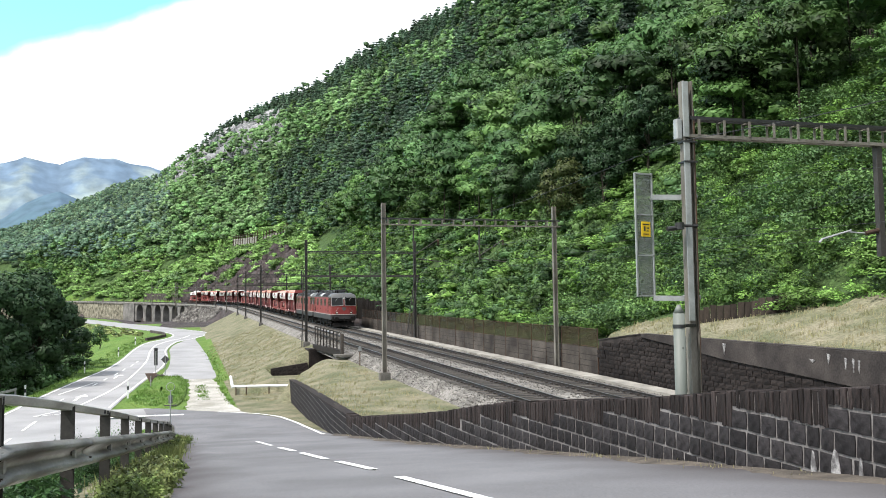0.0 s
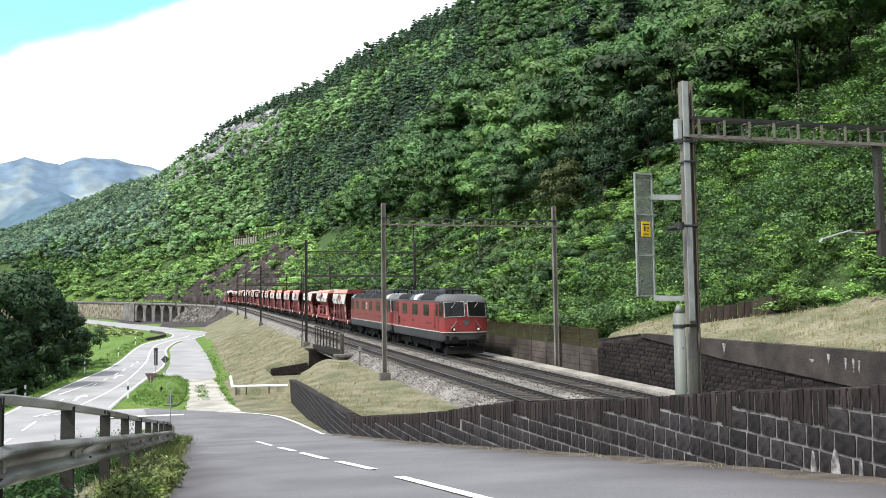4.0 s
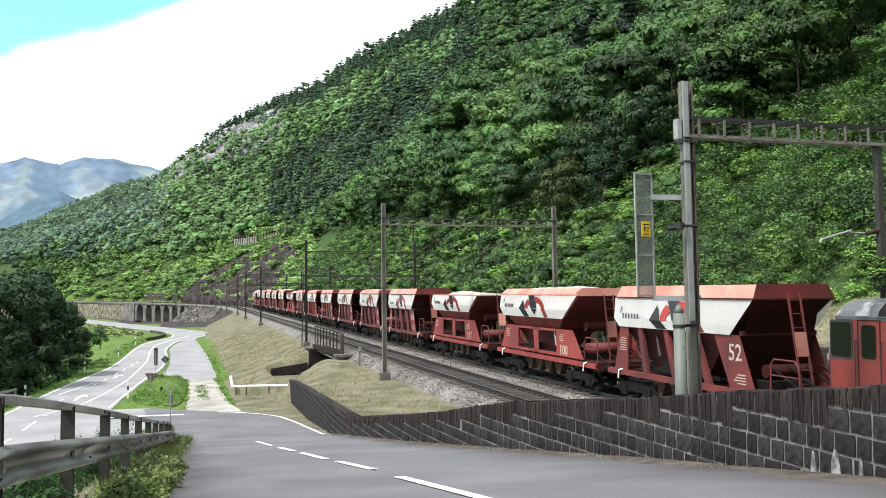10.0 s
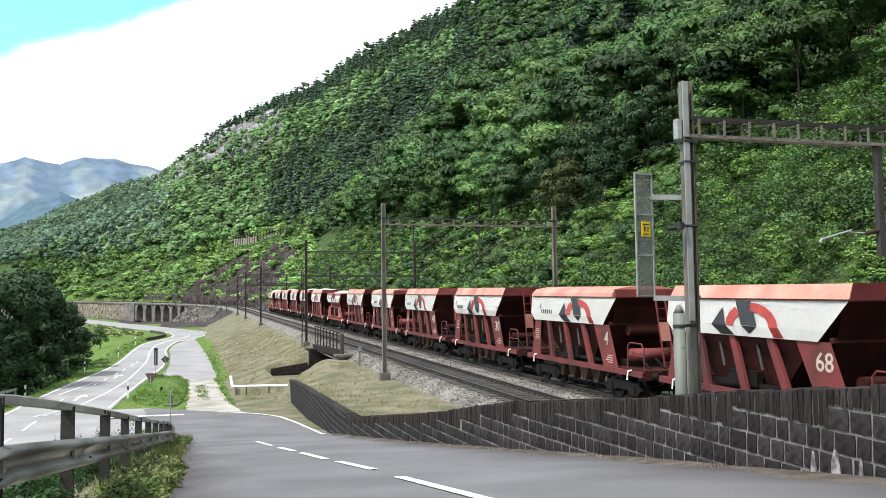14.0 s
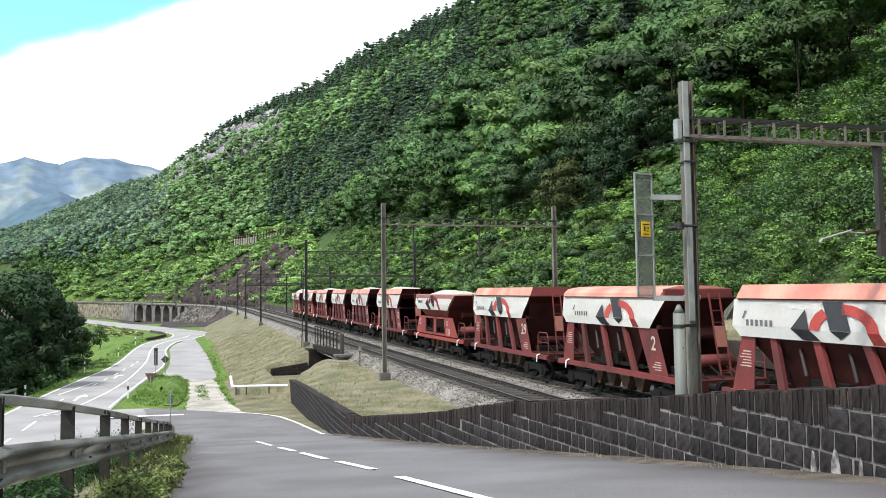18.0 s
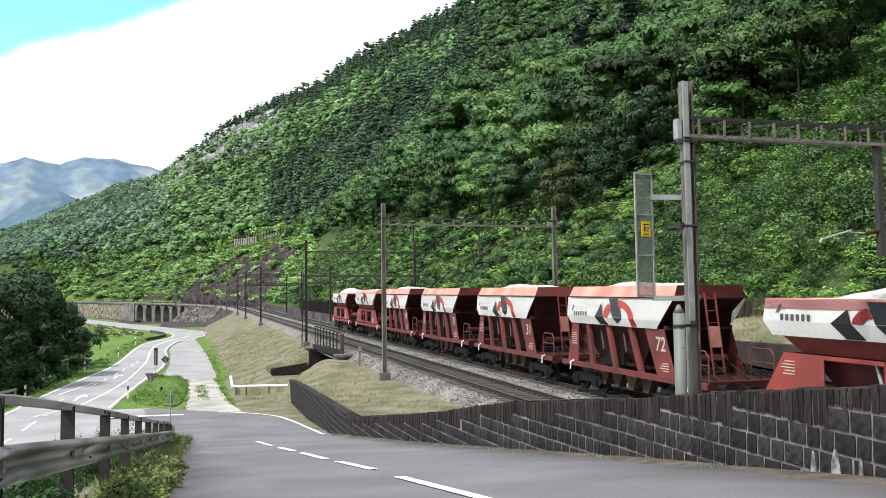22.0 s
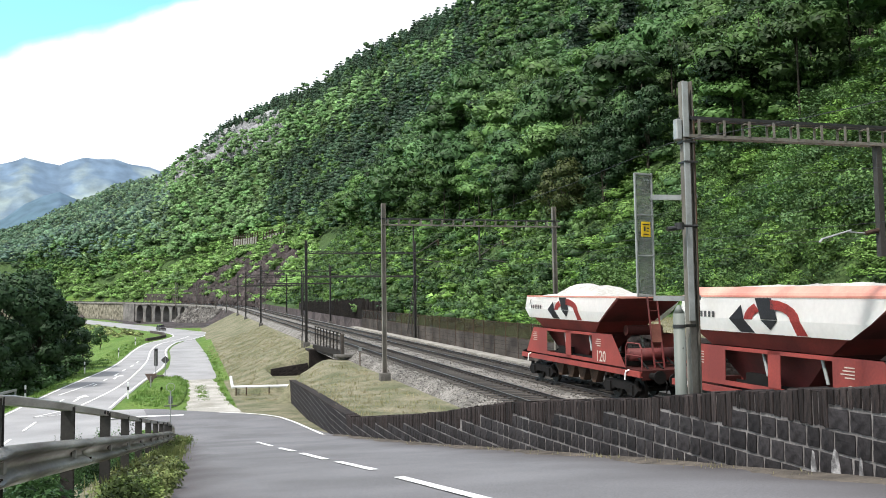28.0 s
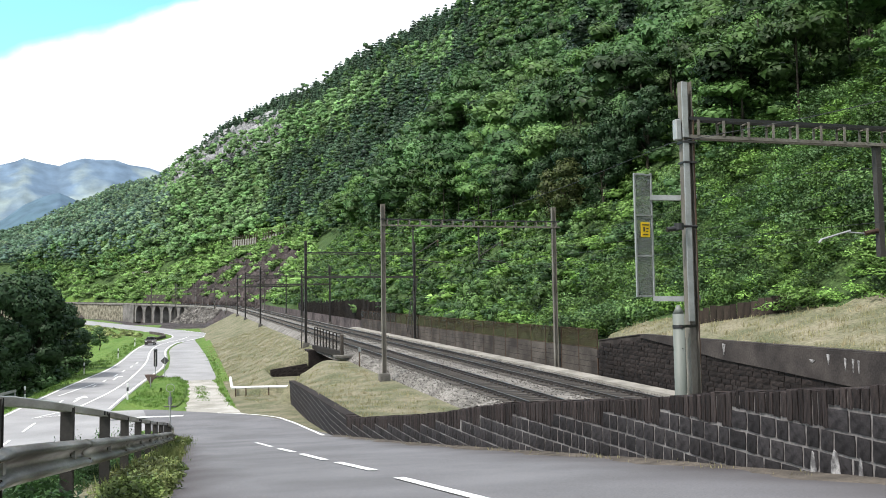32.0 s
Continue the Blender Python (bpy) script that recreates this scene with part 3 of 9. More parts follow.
for k, name in ((-1, "edge_line"), (1, "edge_line")):
    line = []
    for i, p in enumerate(main_pts):
        d = (main_pts[min(i + 1, len(main_pts) - 1)] - main_pts[max(i - 1, 0)]).normalized()
        q = p + Vector((d.y, -d.x, 0)) * k * (main_half[i].x - 0.22)
        if q.y < 200 and not (k > 0 and q.y < 58):
            line.append((q.x, q.y))
    paint(name, line, 0.065, 0.05, low=True)
paint("centre_line", [tuple(p[:2]) for p in curve_through([(-6.9, 56.5, 0), (-6.4, 61, 0), (-5.2, 72.3, 0), (-4.5, 85.7, 0), (-4.05, 102.8, 0), (-4.3, 120.5, 0), (-3.9, 134, 0), (-2.6, 143.5, 0), (-0.8, 152, 0), (0.6, 163, 0)], 8)], 0.07, 0.05, low=True)
for a, b in (((-7.75, 43), (-7.75, 46)), ((-7.7, 49), (-7.7, 53)), ((-8.6, 69.3), (-7.1, 79)), ((-6.95, 76), (-6.85, 78)), ((-6.6, 81), (-6.5, 83)), ((-6.1, 86), (-5.95, 88.2)), ((-5.75, 91), (-5.6, 93)), ((-5.3, 96), (-5.15, 98.2)), ((-5.0, 101), (-4.9, 103)), ((-8.0, 62), (-7.9, 66)), ((-8.2, 55.5), (-6.0, 57)), ((-8.2, 55.5), (-6.6, 60))):
    n = 4
    paint("lane_dash", [(a[0] + (b[0] - a[0]) * i / n, a[1] + (b[1] - a[1]) * i / n) for i in range(n + 1)], 0.065, 0.05, low=True)
for ax, ay in ((-6.9, 66.0), (-5.75, 84.5)):
    paint("lane_arrow", [(ax - 0.15, ay - 1.8), (ax - 0.06, ay + 0.7), (ax + 0.15, ay + 1.6)], 0.09, 0.052, low=True, label="white painted turning arrow")
    bm = bmesh.new()
    z = float(np.interp(ay, ROAD_Y, ROAD_Z)) + 0.054
    hull(bm, [(ax - 0.34, ay + 0.9, z), (ax + 0.48, ay + 1.1, z + 0.01), (ax + 0.12, ay + 2.6, z + 0.04)], ((0, 1, 2),))
    tagged(link("arrow_head", bm, PAINT_ROAD), "white painted arrow head", "road marking", kind="structure")


# ---- railway: ballast, sleepers, rails ----
def along(name, profile, s0, s1, material, label, category, step=2.0, dz=0.0, kind="structure"):
    """A profile of points (w, height over rail) drawn along the line from s0 to s1."""
    ss = [s0]
    while ss[-1] < s1:
        ss.append(min(ss[-1] + (step * 6 if ss[-1] < 178 and step > 1.5 else step * 2), s1))
    bm = bmesh.new()
    rows = []
    for s in ss:
        row = []
        for w, h in profile:
            x, y, _ = on_track(s, w)
            row.append(bm.verts.new((x, y, rail_z(s) + h + dz)))
        rows.append(row)
    for a, b in zip(rows, rows[1:]):
        for i in range(len(profile) - 1):
            bm.faces.new((a[i], a[i + 1], b[i + 1], b[i]))
    bmesh.ops.recalc_face_normals(bm, faces=bm.faces[:])
    ob = link(name, bm, material)
    return tagged(ob, label, category, kind=kind) if label else ob


along("ballast_bed", [(10.55, -0.85), (11.35, -0.24), (11.75, -0.17), (12.1, -0.19), (14.5, -0.19), (14.9, -0.14), (15.45, -0.14), (15.8, -0.19), (18.35, -0.19), (18.75, -0.16), (19.35, -0.4), (19.9, -0.8)], -20, 560, BALLAST,
      "grey crushed-stone ballast bed under two tracks", "ballast")
along("track_bed", [(12.0, -0.20), (12.02, -0.165), (14.54, -0.165), (14.56, -0.20)], -20, 300, BALLAST_DARK, "dark oil-stained ballast between the rails", "ballast", dz=0.004)
along("track_bed", [(15.79, -0.20), (15.81, -0.165), (18.33, -0.165), (18.35, -0.20)], -20, 300, BALLAST_DARK, "dark oil-stained ballast between the rails", "ballast", dz=0.004)
along("cable_path", [(19.0, -0.4), (19.02, -0.1), (19.85, -0.08), (19.87, -0.5)], 8, 108, CONCRETE_PALE, "pale concrete cable duct beside the track", "path")

RAILP = [(-0.075, -0.172), (0.075, -0.172), (0.075, -0.155), (0.012, -0.14), (0.012, -0.045), (0.036, -0.03), (0.036, -0.002), (-0.036, -0.002), (-0.036, -0.03), (-0.012, -0.045), (-0.012, -0.14), (-0.075, -0.155), (-0.075, -0.172)]
for c in (NEAR, FAR):
    for g in (-0.7535, 0.7535):
        r = along("rail", [(c + g + a, b) for a, b in RAILP], -20, 420, RAIL_STEEL, "rusty brown steel running rail", "rail")
        top = along("running_surface", [(c + g - 0.034, 0.0), (c + g + 0.034, 0.0)], -20, 420, RAIL_TOP, "", "")
        top.parent = r
        top["label"] = "polished top of the rail"

# sleepers with rail fastenings: the near stretch piece by piece, the rest joined
sl = bmesh.new()
box(sl, -1.3, 1.3, -0.13, 0.13, -0.20, -0.145)
sl_me = bpy.data.meshes.new("sleeper")
bevelled(sl, 0.012).to_mesh(sl_me)
sl.free()
sl_me.materials.append(SLEEPER)
fb = bmesh.new()
for g in (-0.7535, 0.7535):
    for o in (-0.13, 0.13):
        box(fb, g + o - 0.055, g + o + 0.055, -0.08, 0.08, -0.15, -0.085)
fb_me = bpy.data.meshes.new("rail_chair")
fb.to_mesh(fb_me)
fb.free()
fb_me.materials.append(RAIL_STEEL)


def joined_copies(name, me, places, material):
    v0 = np.array([v.co[:] for v in me.vertices])
    f0 = [list(p.vertices) for p in me.polygons]
    vs, fs = [], []
    for m in places:
        a = np.array(m)
        fs += [[i + len(vs) * len(v0) for i in f] for f in f0]
        vs.append(v0 @ a[:3, :3].T + a[:3, 3])
    out = bpy.data.meshes.new(name)
    out.from_pydata(np.concatenate(vs).tolist(), [], fs)
    out.materials.append(material)
    return new(name, out)


for c, s_near in ((NEAR, 20.0), (FAR, 26.0)):
    spots = []
    for i in range(520):
        s = 6 + i * 0.6
        x, y, h = on_track(s, c)
        spots.append((s, pose(x, y, rail_z(s), 1.455, 0, h)))
    bed = thing("track", pose(0, 0, 0), "railway track of dark sleepers on ballast", "track", "tracks", "structure")
    near_spots = [m for s, m in spots if s_near <= s < s_near + 60]
    for m in near_spots:
        for nm, me in (("sleeper", sl_me), ("rail_chair", fb_me)):
            o = new(nm, me)
            o.parent = bed
            o.matrix_basis = m
    rest = [m for s, m in spots if not s_near <= s < s_near + 60]
    for nm, me, mt in (("sleepers", sl_me, SLEEPER), ("rail_chairs", fb_me, RAIL_STEEL)):
        o = joined_copies(nm, me, rest, mt)
        o.parent = bed
        o["kind"] = "stuff"

# loose ballast stones along the near shoulders
rng = np.random.default_rng(3)
base = np.array([(1, 0, -.4), (-.5, .87, -.4), (-.5, -.87, -.4), (.3, .2, .8), (-.6, .1, .6), (.2, -.7, .5)])
sf = np.array([(0, 1, 3), (1, 4, 3), (1, 2, 4), (2, 5, 4), (2, 0, 5), (0, 3, 5), (3, 4, 5), (0, 2, 1)])
n = 12000
sw = np.concatenate([rng.uniform(10.75, 12.2, n // 2), rng.uniform(14.4, 16.0, n // 4), rng.uniform(18.3, 19.1, n - n // 2 - n // 4)])
ss_ = 14 + 80 * rng.random(n) ** 1.5
h = np.interp(sw, (10.55, 11.35, 11.75, 12.1, 14.5, 14.9, 15.45, 15.8, 18.35, 18.75, 19.35), (-0.85, -0.24, -0.17, -0.19, -0.19, -0.14, -0.14, -0.19, -0.19, -0.16, -0.4))
size = rng.uniform(0.02, 0.05, n)
ang = rng.uniform(0, 6.283, n)
ca, sa = np.cos(ang), np.sin(ang)
jit = base[None] * rng.uniform(0.6, 1.3, (n, 6, 1))
vx = (jit[:, :, 0] * ca[:, None] - jit[:, :, 1] * sa[:, None]) * size[:, None] + sw[:, None]
vy = (jit[:, :, 0] * sa[:, None] + jit[:, :, 1] * ca[:, None]) * size[:, None] + ss_[:, None]
vz = jit[:, :, 2] * size[:, None] + (rail_z(ss_) + h)[:, None] + 0.01
sv = np.stack([vx, vy, vz], 2).reshape(-1, 3)
fs = (sf[None] + (np.arange(n) * 6)[:, None, None]).reshape(-1, 3)
tagged(new("ballast_stones", np_mesh("ballast_stones", sv, fs, BALLAST)), "loose grey ballast stones", "ballast", kind="stuff")


# ---- catenary portals ----
def h_mast(parent, x, y, z0, z1, mt, size=0.2, name="mast"):
    bm = bmesh.new()
    f = size / 2
    for sx in (-1, 1):
        box(bm, x + sx * f - 0.014, x + sx * f + 0.014, y - f, y + f, z0, z1)
    box(bm, x - f + 0.014, x + f - 0.014, y - 0.011, y + 0.011, z0, z1)
    return part(name, bm, mt, parent, "rolled steel H-section mast")


def lattice(parent, x0, x1, y, zb, zt, mt, step=0.62, name="beam"):
    """A beam of two channels with battens between."""
    for zc, cm in ((zb + 0.035, mt), (zt - 0.035, BLACK)):
        for o in (-0.09, 0.09):
            top = part("chord", box(bmesh.new(), x0, x1, y + o - 0.03, y + o + 0.03, zc - 0.035, zc + 0.035), cm, parent, "steel chord of the portal beam")
    i, x = 0, x0 + 0.35
    while x < x1 - 0.1:
        b = bmesh.new()
        for o in (-0.125, 0.125):
            box(b, x - 0.03, x + 0.03, y + o - 0.008, y + o + 0.008, zb + 0.06, zt - 0.06)
        box(b, x - 0.03, x + 0.03, y - 0.11, y + 0.11, zt - 0.1, zt - 0.075)
        part("batten", b, mt, parent)
        i, x = i + 1, x + step
    return top


def insulator(parent, p, mt=None, r=0.07, length=0.32, down=True):
    bm = bmesh.new()
    x, y, z = p
    for k in range(5):
        zz = z - length * k / 5
        rod(bm, (x, y, zz), (x, y, zz - 0.02), r * 0.6, 8, r)
        rod(bm, (x, y, zz - 0.02), (x, y, zz - 0.05), r, 8, r * 0.5)
    rod(bm, (x, y, z), (x, y, z - length), 0.02, 6)
    return part("insulator", bm, RUSTY, parent, "brown ribbed insulator")


def portal(s, top, beam, thick=0.42, mt=MAST, second=None, xl=10.3, xr=20.3, simple=False):
    x0, y0, hd = on_track(s, xl)
    z = rail_z(s)
    p = thing("catenary_portal", pose(x0, y0, z, 0, 0, hd), "steel catenary portal spanning both tracks", "catenary portal", "catenary portals")
    w = xr - xl
    gl, gr = gz(*on_track(s, xl)[:2]) - z, gz(*on_track(s, xr)[:2]) - z
    for xx, g in ((0, gl), (w, min(gr, 0.6))):
        h_mast(p, xx, 0, g - 0.1, top, mt)
        part("footing", bevelled(prism(bmesh.new(), [(-0.3, -0.3), (0.3, -0.3), (0.26, 0.4), (-0.26, 0.4)], "x", xx - 0.28, xx + 0.28), 0.02), FOOTING, p, "weathered concrete footing").matrix_basis = pose(0, 0, g)
    if beam:
        lattice(p, -0.12, w + 0.35, 0, beam - thick, beam, mt, 0.62 if not simple else 1.3)
    if second:
        b = bmesh.new()
        box(b, -0.35, w + 0.35, -0.06, 0.06, second - 0.09, second + 0.09)
        part("lower_beam", b, mt, p, "dark steel crossbeam")
    for cx in ((NEAR - xl, FAR - xl) if s > 20 else ()):
        bm = bmesh.new()
        hang = (second or beam - thick)
        if not second:
            bar(bm, (cx - 1.3, 0, hang), (cx - 1.3, 0, 5.9), 0.07, 0.07)
            rod(bm, (cx - 1.3, 0, 6.1), (cx + 0.1, 0, 7.0), 0.025)
            rod(bm, (cx - 1.3, 0, 5.95), (cx + 0.3, 0, 5.75), 0.025)
        else:
            bar(bm, (cx - 0.9, 0, second), (cx - 0.9, 0, second + 1.2), 0.06, 0.06)
            rod(bm, (cx - 0.9, 0, second + 0.35), (cx + 0.3, 0, second + 0.1), 0.025)
        part("cantilever", bm, MAST_DARK, p, "steel registration arm")
        if not simple:
            insulator(p, (cx + 0.1, 0, (7.0 if not second else second + 1.5)))
    return p


PORTALS = ((17.0, 8.65, 7.88, 0.46, None), (48.0, 8.95, 8.15, 0.40, None), (81.0, 8.75, 7.75, 0.2, 5.5), (132.0, 7.9, 7.25, 0.2, 5.3), (166.0, 7.8, 7.2, 0.2, 5.3), (191.5, 7.8, 7.2, 0.2, 5.3),
           (218.0, 7.6, 0, 0.2, 5.6), (235.5, 7.6, 0, 0.2, 5.6), (258.5, 7.6, 0, 0.2, 5.6), (280.5, 7.6, 0, 0.2, 5.6), (303.0, 7.6, 0, 0.2, 5.6))
portals = []
for s, top, beam, th, sec in PORTALS:
    # masts past 200 take the paler steel: haze put into their colour
    portals.append(portal(s, top, beam, th, MAST if s < 60 or s > 200 else MAST_DARK, sec, simple=s > 60))


# contact wire, messenger wire and droppers over each track
def wire_run(name, w, h, r, label, s0=-10, s1=300, sag=0.0):
    bm = bmesh.new()
    stops = [s0] + [p[0] for p in PORTALS if s0 < p[0] < s1] + [s1]
    pts = []
    for a, b in zip(stops, stops[1:]):
        for i in range(6):
            t = i / 6
            s = a + (b - a) * t
            x, y, _ = on_track(s, w)
            pts.append((x, y, rail_z(s) + h - sag * 4 * t * (1 - t)))
    tube(bm, pts, r, 5)
    return tagged(link(name, bm, BLACK), label, "wire", "catenary wires")


for w in (NEAR, FAR):
    wire_run("contact_wire", w, 5.5, 0.005, "thin black overhead contact wire")
    wire_run("messenger_wire", w, 6.75, 0.005, "thin black messenger wire above the track", sag=0.6)
wire_run("feeder_wire", 9.9, 7.3, 0.007, "thick dark feeder cable along the masts", sag=0.5)


# ---- the train ----
RED = mat("loco_red", (0.185, 0.024, 0.017), (0.118, 0.019, 0.015), rough=0.5, s1=0.6, s2=14, bump=0.02, grain=0.08)
STRIPE = mat("dirty_white_stripe", (0.46, 0.43, 0.4), (0.3, 0.27, 0.25), rough=0.6, s1=2, s2=20, bump=0.02, grain=0.15)
RED_FRESH = mat("loco_red_fresh", (0.235, 0.021, 0.018), (0.15, 0.019, 0.017), rough=0.5, s1=0.6, s2=14, bump=0.02, grain=0.1)
LOCO_GREY = mat("skirt_grey", (0.03, 0.028, 0.027), (0.017, 0.016, 0.0155), rough=0.65, s1=1.2, s2=18, bump=0.04, grain=0.15)
ROOF_DARK = mat("roof_dark_grey", (0.016, 0.014, 0.0145), (0.009, 0.008, 0.008), rough=0.8, s1=1.2, s2=18, bump=0.05, grain=0.15)
ROOF_WORN = mat("roof_worn_patches", (0.085, 0.092, 0.09), (0.36, 0.37, 0.355), rough=0.6, s1=1.3, s2=14, bump=0.05, grain=0.2, spread=(0.5, 0.58))
ROOF_LIGHT = mat("roof_light_grey", (0.088, 0.09, 0.09), (0.055, 0.055, 0.055), rough=0.5, s1=1.0, s2=18, bump=0.02, grain=0.08)
EQUIP = mat("roof_equipment", (0.055, 0.057, 0.063), (0.032, 0.033, 0.036), rough=0.6, s1=2, s2=20, bump=0.1)
# near black: shade under the train is put into these two colours
BOGIE = mat("bogie_shaded_black", (0.011, 0.0095, 0.009), (0.006, 0.0055, 0.005), rough=0.85, s1=2, s2=22, bump=0.2)
WHEEL = mat("shaded_wheel_steel", (0.022, 0.018, 0.015), (0.012, 0.010, 0.009), rough=0.6, metal=0.3, s1=3, s2=25, bump=0.1)
GLASS = mat("dark_glass", (0.008, 0.0085, 0.008), (0.006, 0.006, 0.006), rough=0.06, s1=2, s2=20, bump=0, grain=0.05)
GLASS.node_tree.nodes["Principled BSDF"].inputs["Specular IOR Level"].default_value = 0.22
LAMP_GLASS = mat("lamp_glass", (0.7, 0.7, 0.68), (0.6, 0.6, 0.58), rough=0.1, s1=8, s2=30, bump=0, grain=0.05)
HOPPER_RED = mat("hopper_red", (0.150, 0.022, 0.020), (0.075, 0.015, 0.014), rough=0.75, s1=0.9, s2=15, bump=0.1, grain=0.16, each=0.15)
HOPPER_BRIGHT = mat("hopper_bright_red", (0.25, 0.036, 0.026), (0.165, 0.026, 0.021), rough=0.7, s1=0.9, s2=15, bump=0.1, grain=0.16, each=0.12)
# recess shade put into the hopper red; also serves small dark parts
HOPPER_DARK = mat("hopper_shaded_red", (0.050, 0.0125, 0.0105), (0.026, 0.008, 0.007), rough=0.8, s1=0.9, s2=15, bump=0.12, grain=0.2, each=0.15)
ROOF_FLAP = mat("faded_red_flap", (0.56, 0.27, 0.205), (0.41, 0.15, 0.115), rough=0.7, s1=0.7, s2=14, bump=0.05, grain=0.1, each=0.08)
FADED_PINK = mat("faded_pink_paint", (0.5, 0.23, 0.22), (0.42, 0.18, 0.17), rough=0.7, s1=0.8, s2=14, bump=0.03, grain=0.1)
PANEL = mat("cream_white_panel", (0.94, 0.93, 0.90), (0.84, 0.82, 0.775), rough=0.65, s1=0.8, s2=7, bump=0.03, grain=0.04, spread=(0.5, 0.85))
EMBLEM_BLACK = mat("emblem_black", (0.035, 0.035, 0.040), (0.026, 0.026, 0.03), rough=0.6, s1=2, s2=20, bump=0)
EMBLEM_RED = mat("emblem_red", (0.42, 0.055, 0.045), (0.34, 0.045, 0.04), rough=0.6, s1=2, s2=20, bump=0)
LETTER_WHITE = mat("letter_white", (0.5, 0.42, 0.36), (0.32, 0.25, 0.21), rough=0.6, s1=6, s2=30, bump=0)
LETTER_GREY = mat("letter_grey", (0.13, 0.13, 0.135), (0.10, 0.10, 0.10), rough=0.6, s1=6, s2=30, bump=0)
LOAD = mat("limestone_load", (0.44, 0.43, 0.40), (0.32, 0.31, 0.285), rough=0.95, s1=1.2, s2=9, bump=0.8, grain=0.25, depth=0.08)
CHROME = mat("bright_metal", (0.34, 0.34, 0.33), (0.2, 0.2, 0.2), rough=0.35, metal=0.5, s1=4, s2=30, bump=0)


def rings(bm, levels, caps=True):
    """A solid through closed outlines of equal corner count."""
    vs = [[bm.verts.new(p) for p in lv] for lv in levels]
    n = len(vs[0])
    for a, b in zip(vs, vs[1:]):
        for i in range(n):
            bm.faces.new((a[i], a[(i + 1) % n], b[(i + 1) % n], b[i]))
    if caps:
        bm.faces.new(vs[0][::-1])
        bm.faces.new(vs[-1])
    bmesh.ops.recalc_face_normals(bm, faces=bm.faces[:])
    return bm


def plan(length, off, half, z, nose=0.0):
    k = half / 1.475
    r = [(-0.6 * k, off - nose), (0.6 * k, off - nose), (1.15 * k, off + 0.04), (1.38 * k, off + 0.11), (half, off + 0.25)]
    pts = r + [(x, length - y) for x, y in r[::-1]] 
    left = [(-x, y) for x, y in r[2:]]
    pts += [(x, length - y) for x, y in left] + left[::-1]
    return [(x, y, z) for x, y in pts]


def wheelset(parent, y, r=0.6, name="wheelset"):
    bm = bmesh.new()
    for sx in (-0.76, 0.76):
        rod(bm, (sx - 0.06, y, r), (sx + 0.06, y, r), r, 24)
        rod(bm, (sx - 0.10, y, r), (sx + 0.10, y, r), r * 0.55, 16)
    rod(bm, (-1.0, y, r), (1.0, y, r), 0.09, 10)
    return part(name, bm, WHEEL, parent, "steel wheels on an axle")


def bogie(parent, yc, base, r=0.6, top=0.95):
    bm = bmesh.new()
    for sx in (-1.08, 1.08):
        prism(bm, [(yc - base / 2 - 0.55, r), (yc - base / 2 - 0.3, r + 0.25), (yc - 0.5, top - 0.15), (yc + 0.5, top - 0.15), (yc + base / 2 + 0.3, r + 0.25), (yc + base / 2 + 0.55, r), (yc + base / 2 + 0.25, r - 0.25), (yc + 0.45, 0.42), (yc - 0.45, 0.42), (yc - base / 2 - 0.25, r - 0.25)], "x", sx - 0.09, sx + 0.09)
        for o in (-base / 2, base / 2):
            box(bm, sx - 0.14, sx + 0.14, yc + o - 0.2, yc + o + 0.2, r - 0.2, r + 0.18)
            rod(bm, (sx, yc + o - 0.33, r - 0.1), (sx, yc + o - 0.33, r + 0.35), 0.09, 8)
            rod(bm, (sx, yc + o + 0.33, r - 0.1), (sx, yc + o + 0.33, r + 0.35), 0.09, 8)
    box(bm, -1.0, 1.0, yc - 0.3, yc + 0.3, 0.55, top - 0.1)
    fr = part("bogie_frame", bm, BOGIE, parent, "bogie frame with under-train shade put into its black")
    for o in (-base / 2, base / 2):
        wheelset(parent, yc + o, r)
    return fr


def buffers(parent, y, sign, z=1.05, length=0.6, r=0.24):
    for sx in (-0.875, 0.875):
        bm = bmesh.new()
        rod(bm, (sx, y, z), (sx, y + sign * length * 0.6, z), 0.12, 12)
        rod(bm, (sx, y + sign * length * 0.6, z), (sx, y + sign * (length - 0.05), z), 0.08, 12)
        rod(bm, (sx, y + sign * (length - 0.05), z), (sx, y + sign * length, z), r, 16)
        part("buffer", bm, BOGIE, parent, "black side buffer")
    bm = bmesh.new()
    rod(bm, (0, y, z), (0, y + sign * 0.3, z - 0.02), 0.06, 8)
    tube(bm, [(0, y + sign * 0.3, z - 0.02), (0.05, y + sign * 0.42, z - 0.25), (-0.05, y + sign * 0.4, z - 0.45)], 0.035)
    for sx in (-0.35, 0.35, 0.55):
        tube(bm, [(sx, y, z - 0.12), (sx * 1.05, y + sign * 0.22, z - 0.3), (sx, y + sign * 0.12, z - 0.62)], 0.025)
    part("coupling", bm, BOGIE, parent, "screw coupling with brake hoses")


